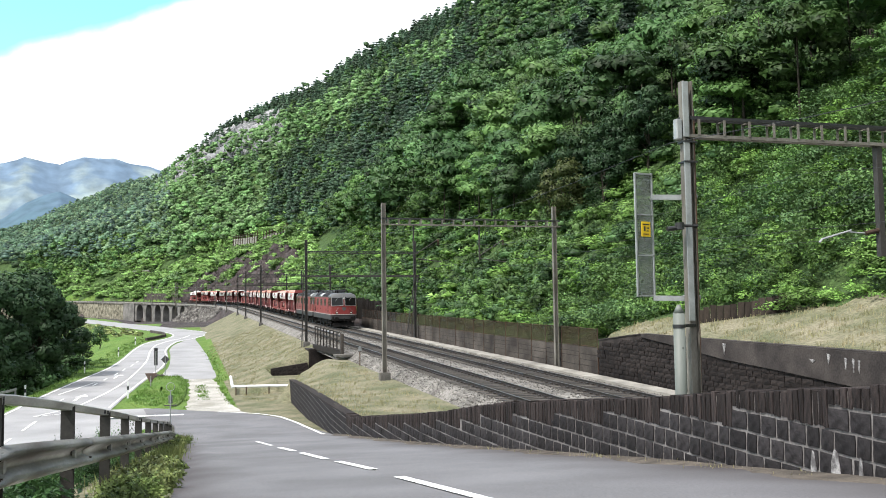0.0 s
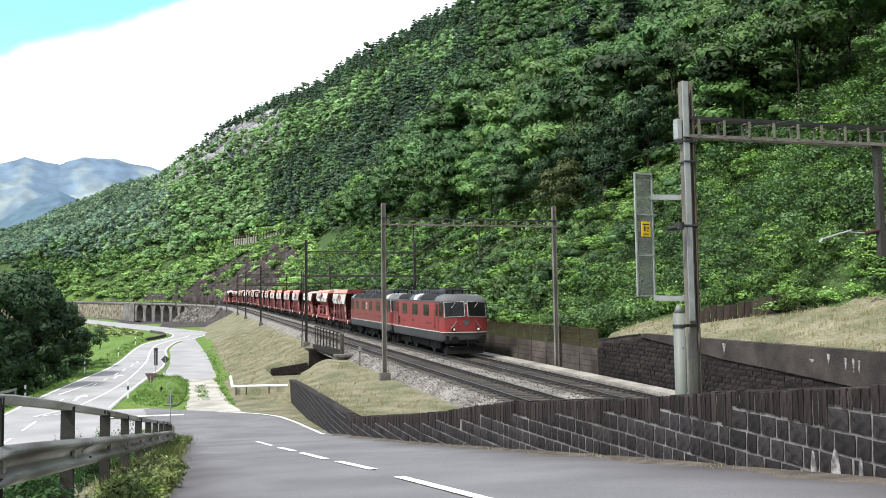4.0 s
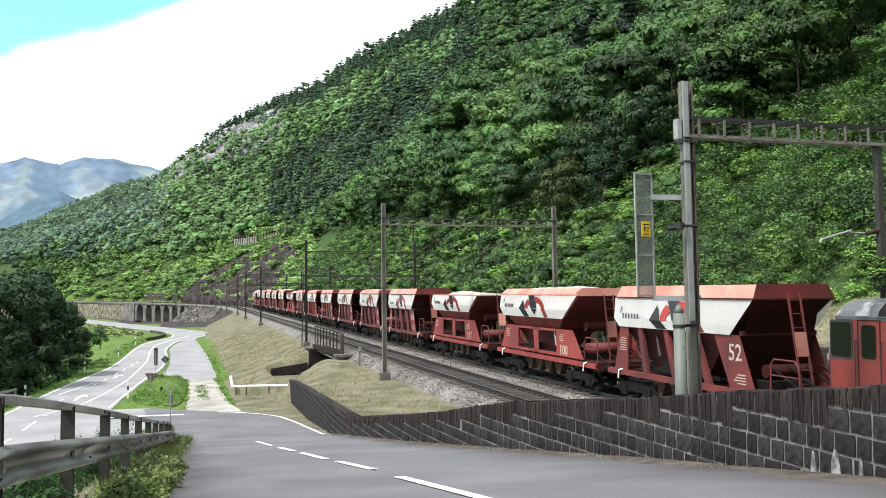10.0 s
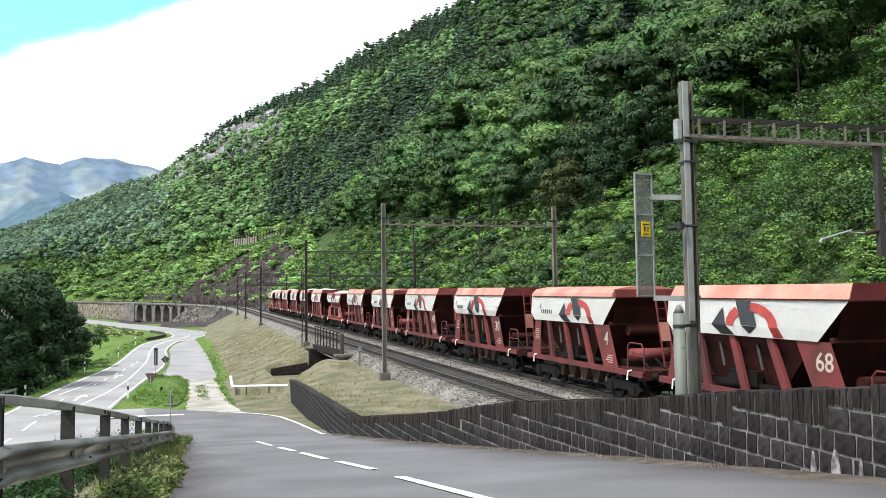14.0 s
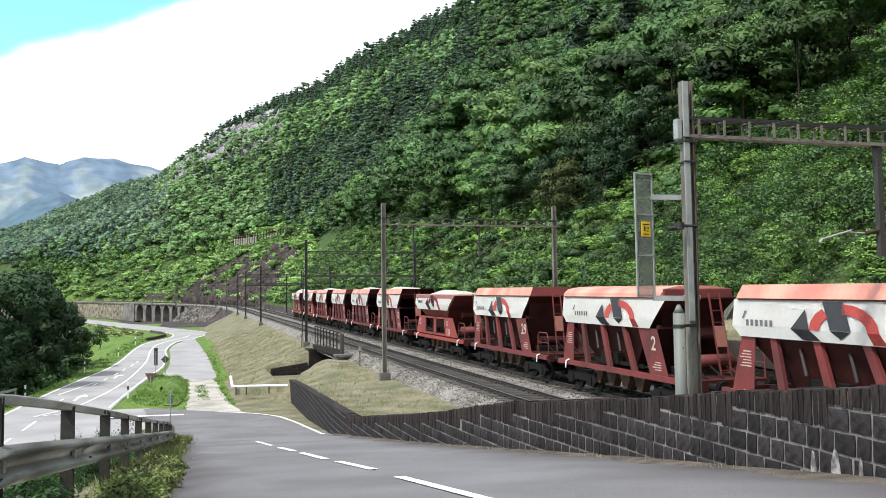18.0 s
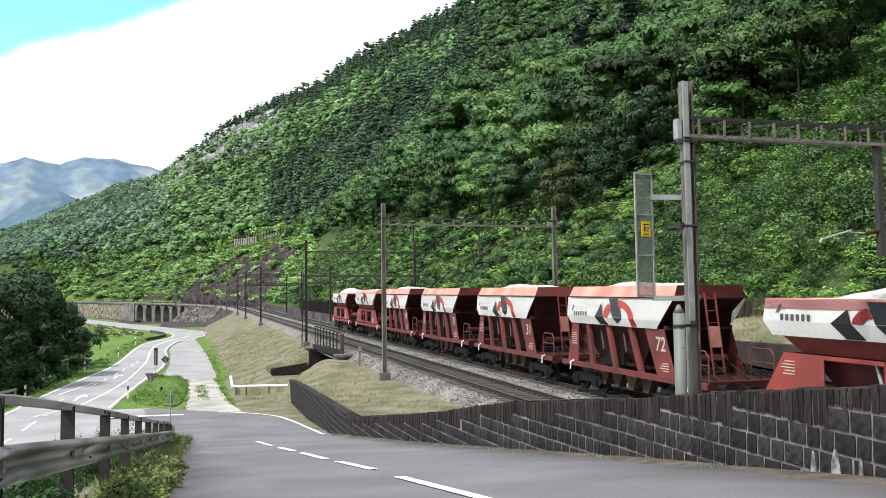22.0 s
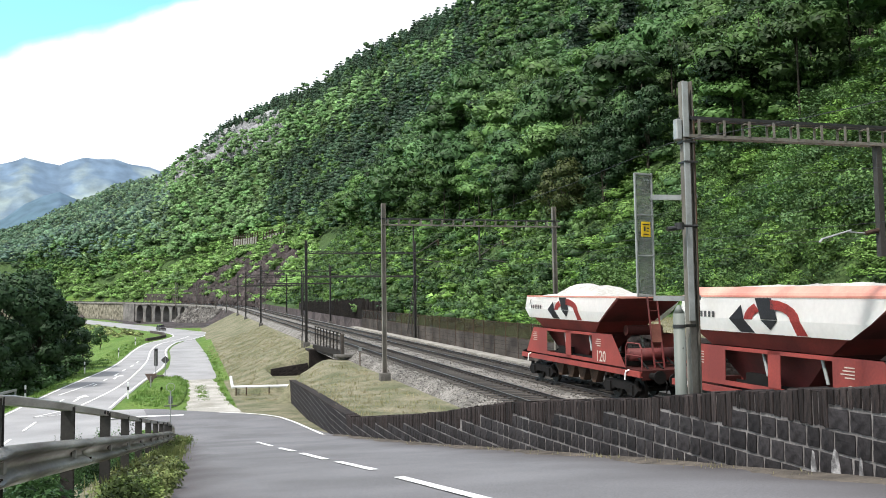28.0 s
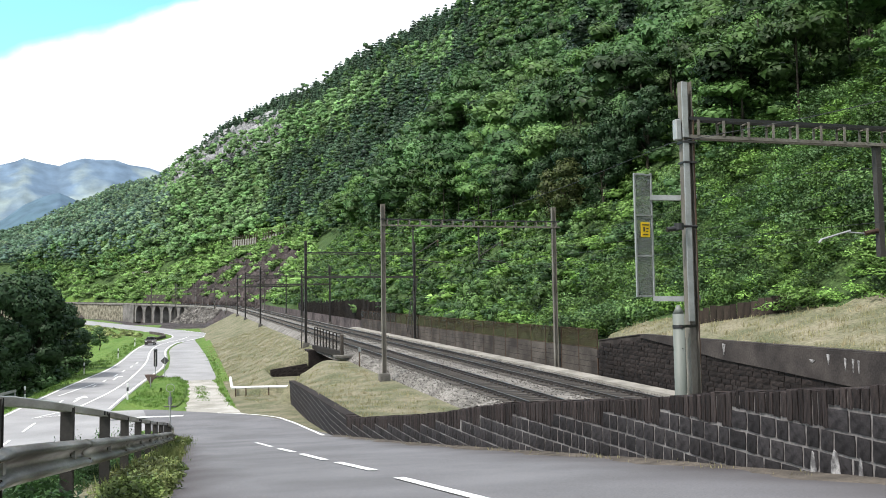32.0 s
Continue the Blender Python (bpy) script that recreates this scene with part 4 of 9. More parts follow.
def pantograph(parent, yc, z, way=1):
    bm = bmesh.new()
    for sx in (-0.55, 0.55):
        bar(bm, (sx, yc - 0.8, z), (sx, yc + 0.8, z), 0.07, 0.07)
        rod(bm, (sx, yc + 0.7 * way, z + 0.08), (sx * 0.6, yc - 1.0 * way, z + 0.22), 0.03)
        rod(bm, (sx * 0.6, yc - 1.0 * way, z + 0.22), (sx * 0.8, yc + 0.5 * way, z + 0.36), 0.022)
    for o in (-0.75, 0.75):
        bar(bm, (-0.6, yc + o, z), (0.6, yc + o, z), 0.06, 0.06)
    for o in (0.32, 0.6):
        tube(bm, [(-0.95, yc + o * way, z + 0.26), (-0.7, yc + o * way, z + 0.38), (0.7, yc + o * way, z + 0.38), (0.95, yc + o * way, z + 0.26)], 0.025)
    for sx in (-0.55, 0.55):
        for o in (-0.7, 0.7):
            rod(bm, (sx, yc + o, z - 0.25), (sx, yc + o, z), 0.06, 8)
    return part("pantograph", bm, BOGIE, parent, "folded black pantograph")


def rounded(y0, y1, z0, z1, r, x0, x1, seg=4):
    """A flat plate across x with rounded corners."""
    pts = []
    for cy, cz, a0 in ((y1 - r, z1 - r, 0), (y0 + r, z1 - r, 90), (y0 + r, z0 + r, 180), (y1 - r, z0 + r, 270)):
        for i in range(seg + 1):
            a = math.radians(a0 + 90 * i / seg)
            pts.append((cy + r * math.cos(a), cz + r * math.sin(a)))
    return prism(bmesh.new(), pts, "x", min(x0, x1), max(x0, x1))


def loco(name, length, windows, segs, bogies, crest=None, label="", patch=None, cab=(0.3, 1.0), door=(1.22, 1.97), vent=None, cab_roof=ROOF_LIGHT, RED=None):
    """A boxy four-square electric locomotive; its front face at y = 0, rails at z = 0."""
    L = length
    lo = thing(name, pose(0, 0, 0), label, "locomotive", "coupled locomotives")
    part("body", rings(bmesh.new(), [plan(L, 0, 1.475, 1.54, 0.05), plan(L, 0, 1.475, 2.45, 0.05), plan(L, 0.12, 1.475, 2.95, 0.05), plan(L, 0.26, 1.462, 3.5, 0.04)]), RED, lo, "faded red painted body shell")
    part("stripe", rings(bmesh.new(), [plan(L, -0.012, 1.487, 1.485, 0.05), plan(L, -0.012, 1.487, 1.545, 0.05)]), STRIPE, lo, "thin white waistline stripe")
    part("skirt", rings(bmesh.new(), [plan(L, 0.16, 1.44, 0.92, 0.03), plan(L, 0.02, 1.465, 1.05, 0.05), plan(L, 0.02, 1.465, 1.485, 0.05)]), LOCO_GREY, lo, "dirty grey lower skirt")
    # roof: light cab ends, dark middle sections between raised light ribs
    part("roof", rings(bmesh.new(), [plan(L, 0.24, 1.47, 3.5, 0.04), plan(L, 0.30, 1.42, 3.62, 0.03), plan(L, 0.42, 1.24, 3.80, 0.02), plan(L, 0.75, 0.95, 3.90), plan(L, 1.2, 0.6, 3.94)]), cab_roof, lo, "light grey rounded cab roof")
    part("roof_rim", rings(bmesh.new(), [plan(L, 0.205, 1.478, 3.42, 0.05), plan(L, 0.225, 1.48, 3.5, 0.05), plan(L, 0.235, 1.47, 3.52, 0.04)]), ROOF_LIGHT, lo, "grey rim above the windscreens")
    ys = segs
    for a, b in zip(ys, ys[1:]):
        a2, b2 = a + 0.09, b - 0.09
        light = patch is not None and a < patch[0] < b
        bm = bmesh.new()
        prism(bm, [(-1.485, 3.5), (-1.435, 3.64), (-1.26, 3.82), (-0.95, 3.925), (0, 3.96), (0.95, 3.925), (1.26, 3.82), (1.435, 3.64), (1.485, 3.5)], "y", a2, b2)
        part("roof_section", bm, ROOF_LIGHT if light else ROOF_DARK, lo, "grey removable roof section" if light else "dark grey removable roof section")
        for sx in (-1, 1):
            bm = bmesh.new()
            for yy in (a2 + 0.04, b2 - 0.04):
                tube(bm, [(sx * 1.5, yy, 3.5), (sx * 1.45, yy, 3.645), (sx * 1.27, yy, 3.83), (sx * 0.95, yy, 3.935)], 0.016, 5)
            rod(bm, (sx * 1.5, a2, 3.5), (sx * 1.5, b2, 3.5), 0.016, 5)
            part("section_edge", bm, ROOF_LIGHT, lo, "light edge of the roof section")
        if light:
            bm = prism(bmesh.new(), [(-1.49, 3.53), (-1.445, 3.65), (-1.27, 3.83), (-0.95, 3.935), (-0.93, 3.9), (-1.4, 3.5)], "y", patch[0], patch[1])
            part("roof_patch", bm, WHITE, lo, "clean white roof patch")
    # roof equipment
    y = 2.6
    rnd = random.Random(L)
    while y < L - 3.4:
        w = rnd.uniform(0.7, 1.5)
        h = rnd.uniform(0.18, 0.36)
        part("roof_box", bbox(-0.62, 0.62, y, y + w, 3.9, 3.95 + h, 0.04, 2), EQUIP, lo, "dark roof equipment box")
        y += w + rnd.uniform(0.15, 0.4)
    bm = bmesh.new()
    for sx in (-0.75, 0.75):
        tube(bm, [(sx, 2.3, 4.15), (sx, L * 0.5, 4.2), (sx, L - 2.3, 4.15)], 0.025)
        for k in range(9):
            yy = 2.5 + (L - 5) * k / 8
            rod(bm, (sx, yy, 3.88), (sx, yy, 4.18), 0.05, 8)
    part("roof_line", bm, EQUIP, lo, "roof busbar on insulators")
    pantograph(lo, 1.75, 4.15, -1)
    pantograph(lo, L - 1.75, 4.15, 1)
    for y0, y1 in windows:
        for sg in (-1, 1):
            fr = part("window_frame", rounded(y0 - 0.06, y1 + 0.06, 2.44, 3.26, 0.15, sg * 1.47, sg * 1.487), LOCO_GREY, lo, "dark grey window frame")
            part("pane", rounded(y0, y1, 2.5, 3.2, 0.11, sg * 1.475, sg * 1.494), GLASS, fr, "dark window pane")
    for sg in (-1, 1):
        for e, k in ((0, 1), (L, -1)):
            y0, y1 = sorted((e + k * cab[0], e + k * cab[1]))
            fr = part("cab_window_frame", rounded(y0 - 0.05, y1 + 0.05, 2.45, 3.4, 0.09, sg * 1.462, sg * 1.486), LOCO_GREY, lo, "dark cab window frame")
            part("cab_side_window", rounded(y0, y1, 2.5, 3.35, 0.07, sg * 1.47, sg * 1.492), GLASS, fr, "dark cab side window")
            y0, y1 = sorted((e + k * door[0], e + k * door[1]))
            bm = bmesh.new()
            for ya, yb, za, zb in ((y0, y0 + 0.025, 1.56, 3.42), (y1 - 0.025, y1, 1.56, 3.42), (y0, y1, 3.4, 3.425)):
                box(bm, sg * 1.478 - 0.006, sg * 1.478 + 0.006, ya, yb, za, zb)
            part("door_gap", bm, HOPPER_DARK, lo, "dark gap round the cab door")
            x0, x1 = sorted((sg * 1.46, sg * 1.481))
            dr = part("cab_door", bbox(x0, x1, y0 + 0.03, y1 - 0.03, 1.6, 3.39, 0.006), RED, lo, "narrow red cab door")
            part("door_window", rounded(y0 + 0.14, y1 - 0.14, 2.5, 3.3, 0.09, sg * 1.47, sg * 1.49), GLASS, dr, "dark door window")
            for yy in (y0 - 0.04, y1 + 0.04):
                bm = bmesh.new()
                rod(bm, (sg * 1.53, yy, 1.75), (sg * 1.53, yy, 2.9), 0.012, 6)
                for zz in (1.75, 2.9):
                    rod(bm, (sg * 1.46, yy, zz), (sg * 1.53, yy, zz), 0.016, 6)
                part("handrail", bm, LOCO_GREY, dr, "grey grab rail")
            bm = bmesh.new()
            ym = (y0 + y1) / 2
            for k2, zz in enumerate((0.45, 0.78)):
                box(bm, sg * 1.36 - 0.1, sg * 1.36 + 0.1, ym - 0.2, ym + 0.2, zz, zz + 0.03)
            for o in (-0.2, 0.2):
                bar(bm, (sg * 1.4, ym + o, 0.45), (sg * 1.4, ym + o, 0.98), 0.03, 0.03)
            part("steps", bm, BOGIE, lo, "black cab steps")
        # louvred vent and lettering bars on the flank
        if vent:
            x0, x1 = sorted((sg * 1.47, sg * 1.484))
            vt = part("vent", bbox(x0, x1, vent[0], vent[1], 1.7, 2.28, 0.004), BLACK, lo, "dark louvred vent")
            x0, x1 = sorted((sg * 1.484, sg * 1.494))
            n = 4
            for q in range(n):
                ya = vent[0] + 0.03 + (vent[1] - vent[0] - 0.06) * q / n
                part("slat", bbox(x0, x1, ya, ya + 0.05, 1.73, 2.25, 0.003), HOPPER_DARK, vt)
        for yc in (L * 0.2, L * 0.71):
            for q in range(3):
                x0, x1 = sorted((sg * 1.475, sg * 1.481))
                for zz in (1.93, 2.03):
                    part("lettering_bar", bbox(x0, x1, yc + q * 0.62, yc + q * 0.62 + 0.3, zz, zz + 0.045, 0.002), HOPPER_DARK, lo, "small illegible lettering")
        x0, x1 = sorted((sg * 1.475, sg * 1.481))
        part("lettering_bar", bbox(x0, x1, L * 0.54, L * 0.54 + 0.34, 2.02, 2.14, 0.002), HOPPER_DARK, lo, "small illegible lettering")
    for e, k in ((0, 1), (L, -1)):
        tilt = pose(0, e, 2.47, -14.5 * k, 0, 0 if k > 0 else 0)
        for x0, x1 in ((-1.38, -0.1), (0.1, 1.38)):
            y0, y1 = sorted((k * -0.02, k * 0.04))
            fr = part("windscreen_frame", bbox(x0 - 0.03, x1 + 0.03, y0, y1, -0.005, 1.0, 0.02), CHROME, lo, "bright windscreen frame")
            turn = 9.5 * k * (1 if x0 > 0 else -1)
            xm = (x0 + x1) / 2
            fr.matrix_basis = tilt @ pose(xm, -0.045 * k, 0, 0, 0, turn) @ pose(-xm, 0, 0)
            y0, y1 = sorted((k * -0.035, k * 0.03))
            part("windscreen", bbox(x0 + 0.02, x1 - 0.02, y0, y1, 0.04, 0.96, 0.02), GLASS, fr, "dark windscreen")
            bm = bmesh.new()
            rod(bm, ((x0 + x1) / 2 + 0.1, k * -0.06, 0.93), ((x0 + x1) / 2 - 0.22, k * -0.06, 0.55), 0.012, 5)
            part("wiper", bm, GALV, fr, "windscreen wiper")
        for sx in (-0.83, 0.83):
            bm = bmesh.new()
            rod(bm, (sx, e + k * 0.12, 1.70), (sx, e - k * 0.07, 1.70), 0.135, 18)
            hd = part("headlight", bm, HOPPER_DARK, lo, "dark red headlight housing")
            bm = bmesh.new()
            rod(bm, (sx - 0.03 * (1 if sx > 0 else -1), e - k * 0.06, 1.71), (sx - 0.03 * (1 if sx > 0 else -1), e - k * 0.085, 1.71), 0.075, 16)
            part("lens", bm, LAMP_GLASS, hd, "clear headlight lens")
        bm = bmesh.new()
        rod(bm, (0, e + k * 0.5, 3.34), (0, e + k * 0.1, 3.34), 0.085, 16)
        hd = part("headlight", bm, ROOF_LIGHT, lo, "upper headlight housing")
        bm = bmesh.new()
        rod(bm, (0, e + k * 0.11, 3.34), (0, e + k * 0.085, 3.34), 0.055, 14)
        part("lens", bm, LAMP_GLASS, hd, "clear headlight lens")
        bm = prism(bmesh.new(), [(-0.2, 2.32), (0.2, 2.32), (0.2, 2.1), (0.1, 1.98), (0, 1.93), (-0.1, 1.98), (-0.2, 2.1)], "y", min(e - k * 0.075, e), max(e - k * 0.075, e))
        part("emblem_plate", bm, ROOF_LIGHT, lo, "grey shield-shaped emblem plate")
        bm = bmesh.new()
        rod(bm, (-0.98, e - k * 0.06, 1.78), (-0.62, e - k * 0.08, 2.25), 0.016, 6)
        part("handrail", bm, CHROME, lo, "bright diagonal grab rail")
        bm = bmesh.new()
        rod(bm, (0.98, e - k * 0.06, 1.78), (0.62, e - k * 0.08, 2.25), 0.016, 6)
        part("handrail", bm, CHROME, lo, "bright diagonal grab rail")
        # buffer beam and plough
        y0, y1 = sorted((e + k * 0.05, e + k * 0.4))
        part("buffer_beam", bbox(-1.3, 1.3, y0, y1, 0.8, 1.3, 0.02), BOGIE, lo, "black buffer beam")
        bm = prism(bmesh.new(), [(e + k * 0.1, 0.16), (e + k * 0.45, 0.16), (e + k * 0.45, 0.6), (e + k * 0.25, 0.6)], "x", -1.2, 1.2)
        part("snow_plough", bm, BOGIE, lo, "black rail guard")
        buffers(lo, e + k * 0.06, -k)
    part("underframe", bbox(-1.15, 1.15, L * 0.36, L * 0.64, 0.42, 1.0, 0.04), BOGIE, lo, "black equipment boxes under the frame")
    for b in bogies:
        bogie(lo, b, 2.8, 0.62)
    if crest:
        for sg in (-1, 1):
            x0, x1 = sorted((sg * 1.475, sg * 1.488))
            bm = prism(bmesh.new(), [(crest - 0.13, 3.1), (crest + 0.13, 3.1), (crest + 0.17, 3.06), (crest + 0.165, 2.74), (crest + 0.12, 2.6), (crest + 0.05, 2.55), (crest - 0.05, 2.55), (crest - 0.12, 2.6), (crest - 0.165, 2.74), (crest - 0.17, 3.06)], "x", x0, x1)
            c = part("crest", bm, WHITE, lo, "white shield-shaped crest")
            x0, x1 = sorted((sg * 1.488, sg * 1.494))
            for ya, yb, za, zb in ((-0.035, 0.035, 2.64, 3.02), (-0.11, -0.05, 2.78, 2.94), (0.05, 0.11, 2.74, 2.92), (-0.08, 0.08, 2.94, 2.98)):
                part("crest_charge", bbox(x0, x1, crest + ya, crest + yb, za, zb, 0.006), LETTER_GREY, c, "dark crest charge")
    return lo


loco_a = loco("locomotive", 14.5, [(3.6, 4.95), (6.7, 8.1), (9.8, 11.2)], (2.1, 6.0, 9.0, 12.5), (3.3, 11.2), label="faded red four-axle electric locomotive with white stripe", patch=(6.85, 7.75), vent=(12.0, 12.55), RED=RED_FRESH)
loco_b = loco("locomotive", 17.9, [(4.05, 5.35), (7.25, 8.55), (10.6, 11.95), (13.7, 15.0)], (2.3, 5.1, 7.8, 10.8, 13.7, 16.1), (2.9, 8.95, 15.0), 9.65, label="faded red six-axle electric locomotive with a crest", cab_roof=ROOF_WORN, RED=RED)


# hopper wagons: the platform end leads, y = 0 at the headstock line
def wagon_frame(wg, y0, y1, rough=HOPPER_RED):
    for sx in (-1.3, 1.3):
        bm = bmesh.new()
        prism(bm, [(sx - 0.06, 1.0), (sx + 0.06, 1.0), (sx + 0.06, 1.03), (sx + 0.015 * (1 if sx > 0 else -1) + 0.015, 1.03), (sx + 0.02, 1.17), (sx + 0.06, 1.17), (sx + 0.06, 1.2), (sx - 0.06, 1.2)], "y", y0, y1)
        part("side_sill", bm, rough, wg, "red steel side sill")
    bm = bmesh.new()
    for yy in (y0 + 0.06, y1 - 0.06):
        box(bm, -1.24, 1.24, yy - 0.06, yy + 0.06, 0.9, 1.22)
    box(bm, -0.35, 0.35, y0 + 0.12, y1 - 0.12, 0.85, 1.1)
    part("underframe", bm, HOPPER_DARK, wg, "brown steel underframe")
    buffers(wg, y0, -1, 1.05, 0.62)
    buffers(wg, y1, 1, 1.05, 0.62)
    for yc in (y0 + 1.95, y1 - 1.95):
        bogie(wg, yc, 1.8, 0.46, 0.92)
    for k in range(4):
        yy = y0 + 4.0 + k * 1.15
        for xa, xb in ((-1.05, -0.75), (0.75, 1.05)):
            bm = prism(bmesh.new(), [(yy, 0.95), (yy + 0.9, 0.95), (yy + 0.62, 0.42), (yy + 0.3, 0.42)], "x", xa, xb)
            part("discharge_chute", bm, RUSTY, wg, "rusty discharge chute")
    # handbrake gear and steps
    for yy in (y0 + 0.8, y1 - 1.2):
        bm = bmesh.new()
        tube(bm, [(-1.36, yy, 1.22), (-1.42, yy + 0.16, 1.16), (-1.42, yy + 0.22, 0.85)], 0.03)
        part("brake_lever", bm, PANEL, wg, "cream shunter's handle")


def emblem(wg, x_up, x_low, z_split, z0, z1, yb):
    """Painted mark on a side panel, on the upright part and on the sloped part under it; yb: the mark's rear edge; the front lies at lower y."""
    for sg in (-1, 1):
        def patch(name, poly, mt, parent=wg, lab=""):
            bm = bmesh.new()
            vs = []
            for y, z in poly:
                x = x_up if z >= z_split else x_up + (x_low - x_up) * (z_split - z) / (z_split - z0)
                vs.append(bm.verts.new((sg * (x + 0.014), y, z)))
            bm.faces.new(vs)
            bmesh.ops.solidify(bm, geom=bm.faces[:], thickness=0.006)
            bmesh.ops.recalc_face_normals(bm, faces=bm.faces[:])
            return part(name, bm, mt, parent, lab)
        h = z1 - z0
        zs = z_split
        patch("emblem_bar", [(yb, zs), (yb - 0.62, z0 + 0.78 * h), (yb - 0.75, zs)], EMBLEM_BLACK, lab="black emblem stroke")
        patch("emblem_bar", [(yb, zs), (yb - 0.75, zs), (yb - 1.15, z0 + 0.02), (yb - 0.45, z0 + 0.02)], EMBLEM_BLACK, lab="black emblem stroke")
        patch("emblem_bar", [(yb - 1.3, z1 - 0.03), (yb - 2.05, z1 - 0.03), (yb - 2.3, zs + 0.02), (yb - 1.55, zs + 0.02)], EMBLEM_BLACK, lab="black emblem stroke")
        patch("emblem_bar", [(yb - 1.55, zs), (yb - 2.3, zs), (yb - 1.9, z0 + 0.3 * (zs - z0))], EMBLEM_BLACK, lab="black emblem stroke")
        outer, inner = [], []
        for i in range(11):
            a = math.pi * i / 10
            cy, rz = yb - 2.0, z1 - 0.08 - zs
            outer.append((cy + 1.25 * math.cos(a), zs + rz * math.sin(a)))
            inner.append((cy + 0.85 * math.cos(a), zs + (rz - 0.26) * math.sin(a)))
        for i in range(10):
            if i in (3, 4):
                continue
            patch("emblem_arc", [outer[i], outer[i + 1], inner[i + 1], inner[i]], EMBLEM_RED, lab="red emblem arc")
        patch("emblem_arc", [(yb - 3.25, zs), (yb - 2.85, zs), (yb - 3.0, z0 + 0.02), (yb - 3.45, z0 + 0.02)], EMBLEM_RED, lab="red emblem arc")
        # brand name and small mark as plain bars
        for i in range(6):
            y = yb + 2.0 - i * 0.22
            patch("lettering_bar", [(y, zs + 0.02), (y - 0.13, zs + 0.02), (y - 0.13, zs + 0.2), (y, zs + 0.2)], LETTER_GREY, lab="grey illegible lettering")
        patch("lettering_bar", [(yb + 2.2, zs + 0.22), (yb + 2.12, zs + 0.22), (yb + 1.95, zs + 0.45), (yb + 2.05, zs + 0.45)], LETTER_GREY, lab="small grey mark")


def side_panel(wg, y_rear, y_top, y_mid, y_low, x_up, x_low, z0, zs, z1, x_top=None):
    x_top = x_up if x_top is None else x_top
    for sg in (-1, 1):
        for nm, pts in (("upper_panel", [(x_top, y_rear - 0.06, z1), (x_top, y_top, z1), (x_up, y_mid, zs), (x_up, y_rear, zs)]), ("lower_panel", [(x_up, y_rear, zs), (x_up, y_mid, zs), (x_low, y_low, z0), (x_low, y_rear - 0.3, z0)])):
            bm = bmesh.new()
            bm.faces.new([bm.verts.new((sg * x, y, z)) for x, y, z in pts])
            bmesh.ops.solidify(bm, geom=bm.faces[:], thickness=0.02)
            bmesh.ops.recalc_face_normals(bm, faces=bm.faces[:])
            part(nm, bm, PANEL, wg, "streaked cream-white side panel")


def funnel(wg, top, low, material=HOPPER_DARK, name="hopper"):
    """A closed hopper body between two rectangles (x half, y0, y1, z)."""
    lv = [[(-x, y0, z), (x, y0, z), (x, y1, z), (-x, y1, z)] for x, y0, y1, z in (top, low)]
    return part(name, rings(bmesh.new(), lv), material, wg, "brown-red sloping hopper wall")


def ladder(wg, x, y0, z0, y1, z1, w=0.4, n=7):
    bm = bmesh.new()
    for o in (-w / 2, w / 2):
        bar(bm, (x + o, y0, z0), (x + o, y1, z1), 0.05, 0.05)
    for i in range(n):
        t = (i + 0.5) / n
        bar(bm, (x - w / 2, y0 + (y1 - y0) * t, z0 + (z1 - z0) * t), (x + w / 2, y0 + (y1 - y0) * t, z0 + (z1 - z0) * t), 0.03, 0.03)
    part("ladder", bm, HOPPER_RED, wg, "red end ladder")
    bm = bmesh.new()
    t0, t1 = 0.35, 0.6
    ya, yb = y0 + (y1 - y0) * t0, y0 + (y1 - y0) * t1
    hull(bm, [(x - w / 2, ya - 0.03, z0 + (z1 - z0) * t0), (x + w / 2, ya - 0.03, z0 + (z1 - z0) * t0), (x + w / 2, yb - 0.03, z0 + (z1 - z0) * t1), (x - w / 2, yb - 0.03, z0 + (z1 - z0) * t1)], ((0, 1, 2, 3),))
    bmesh.ops.solidify(bm, geom=bm.faces[:], thickness=0.01)
    part("ladder_guard", bm, ROOF_FLAP, wg, "orange-red ladder guard plate")


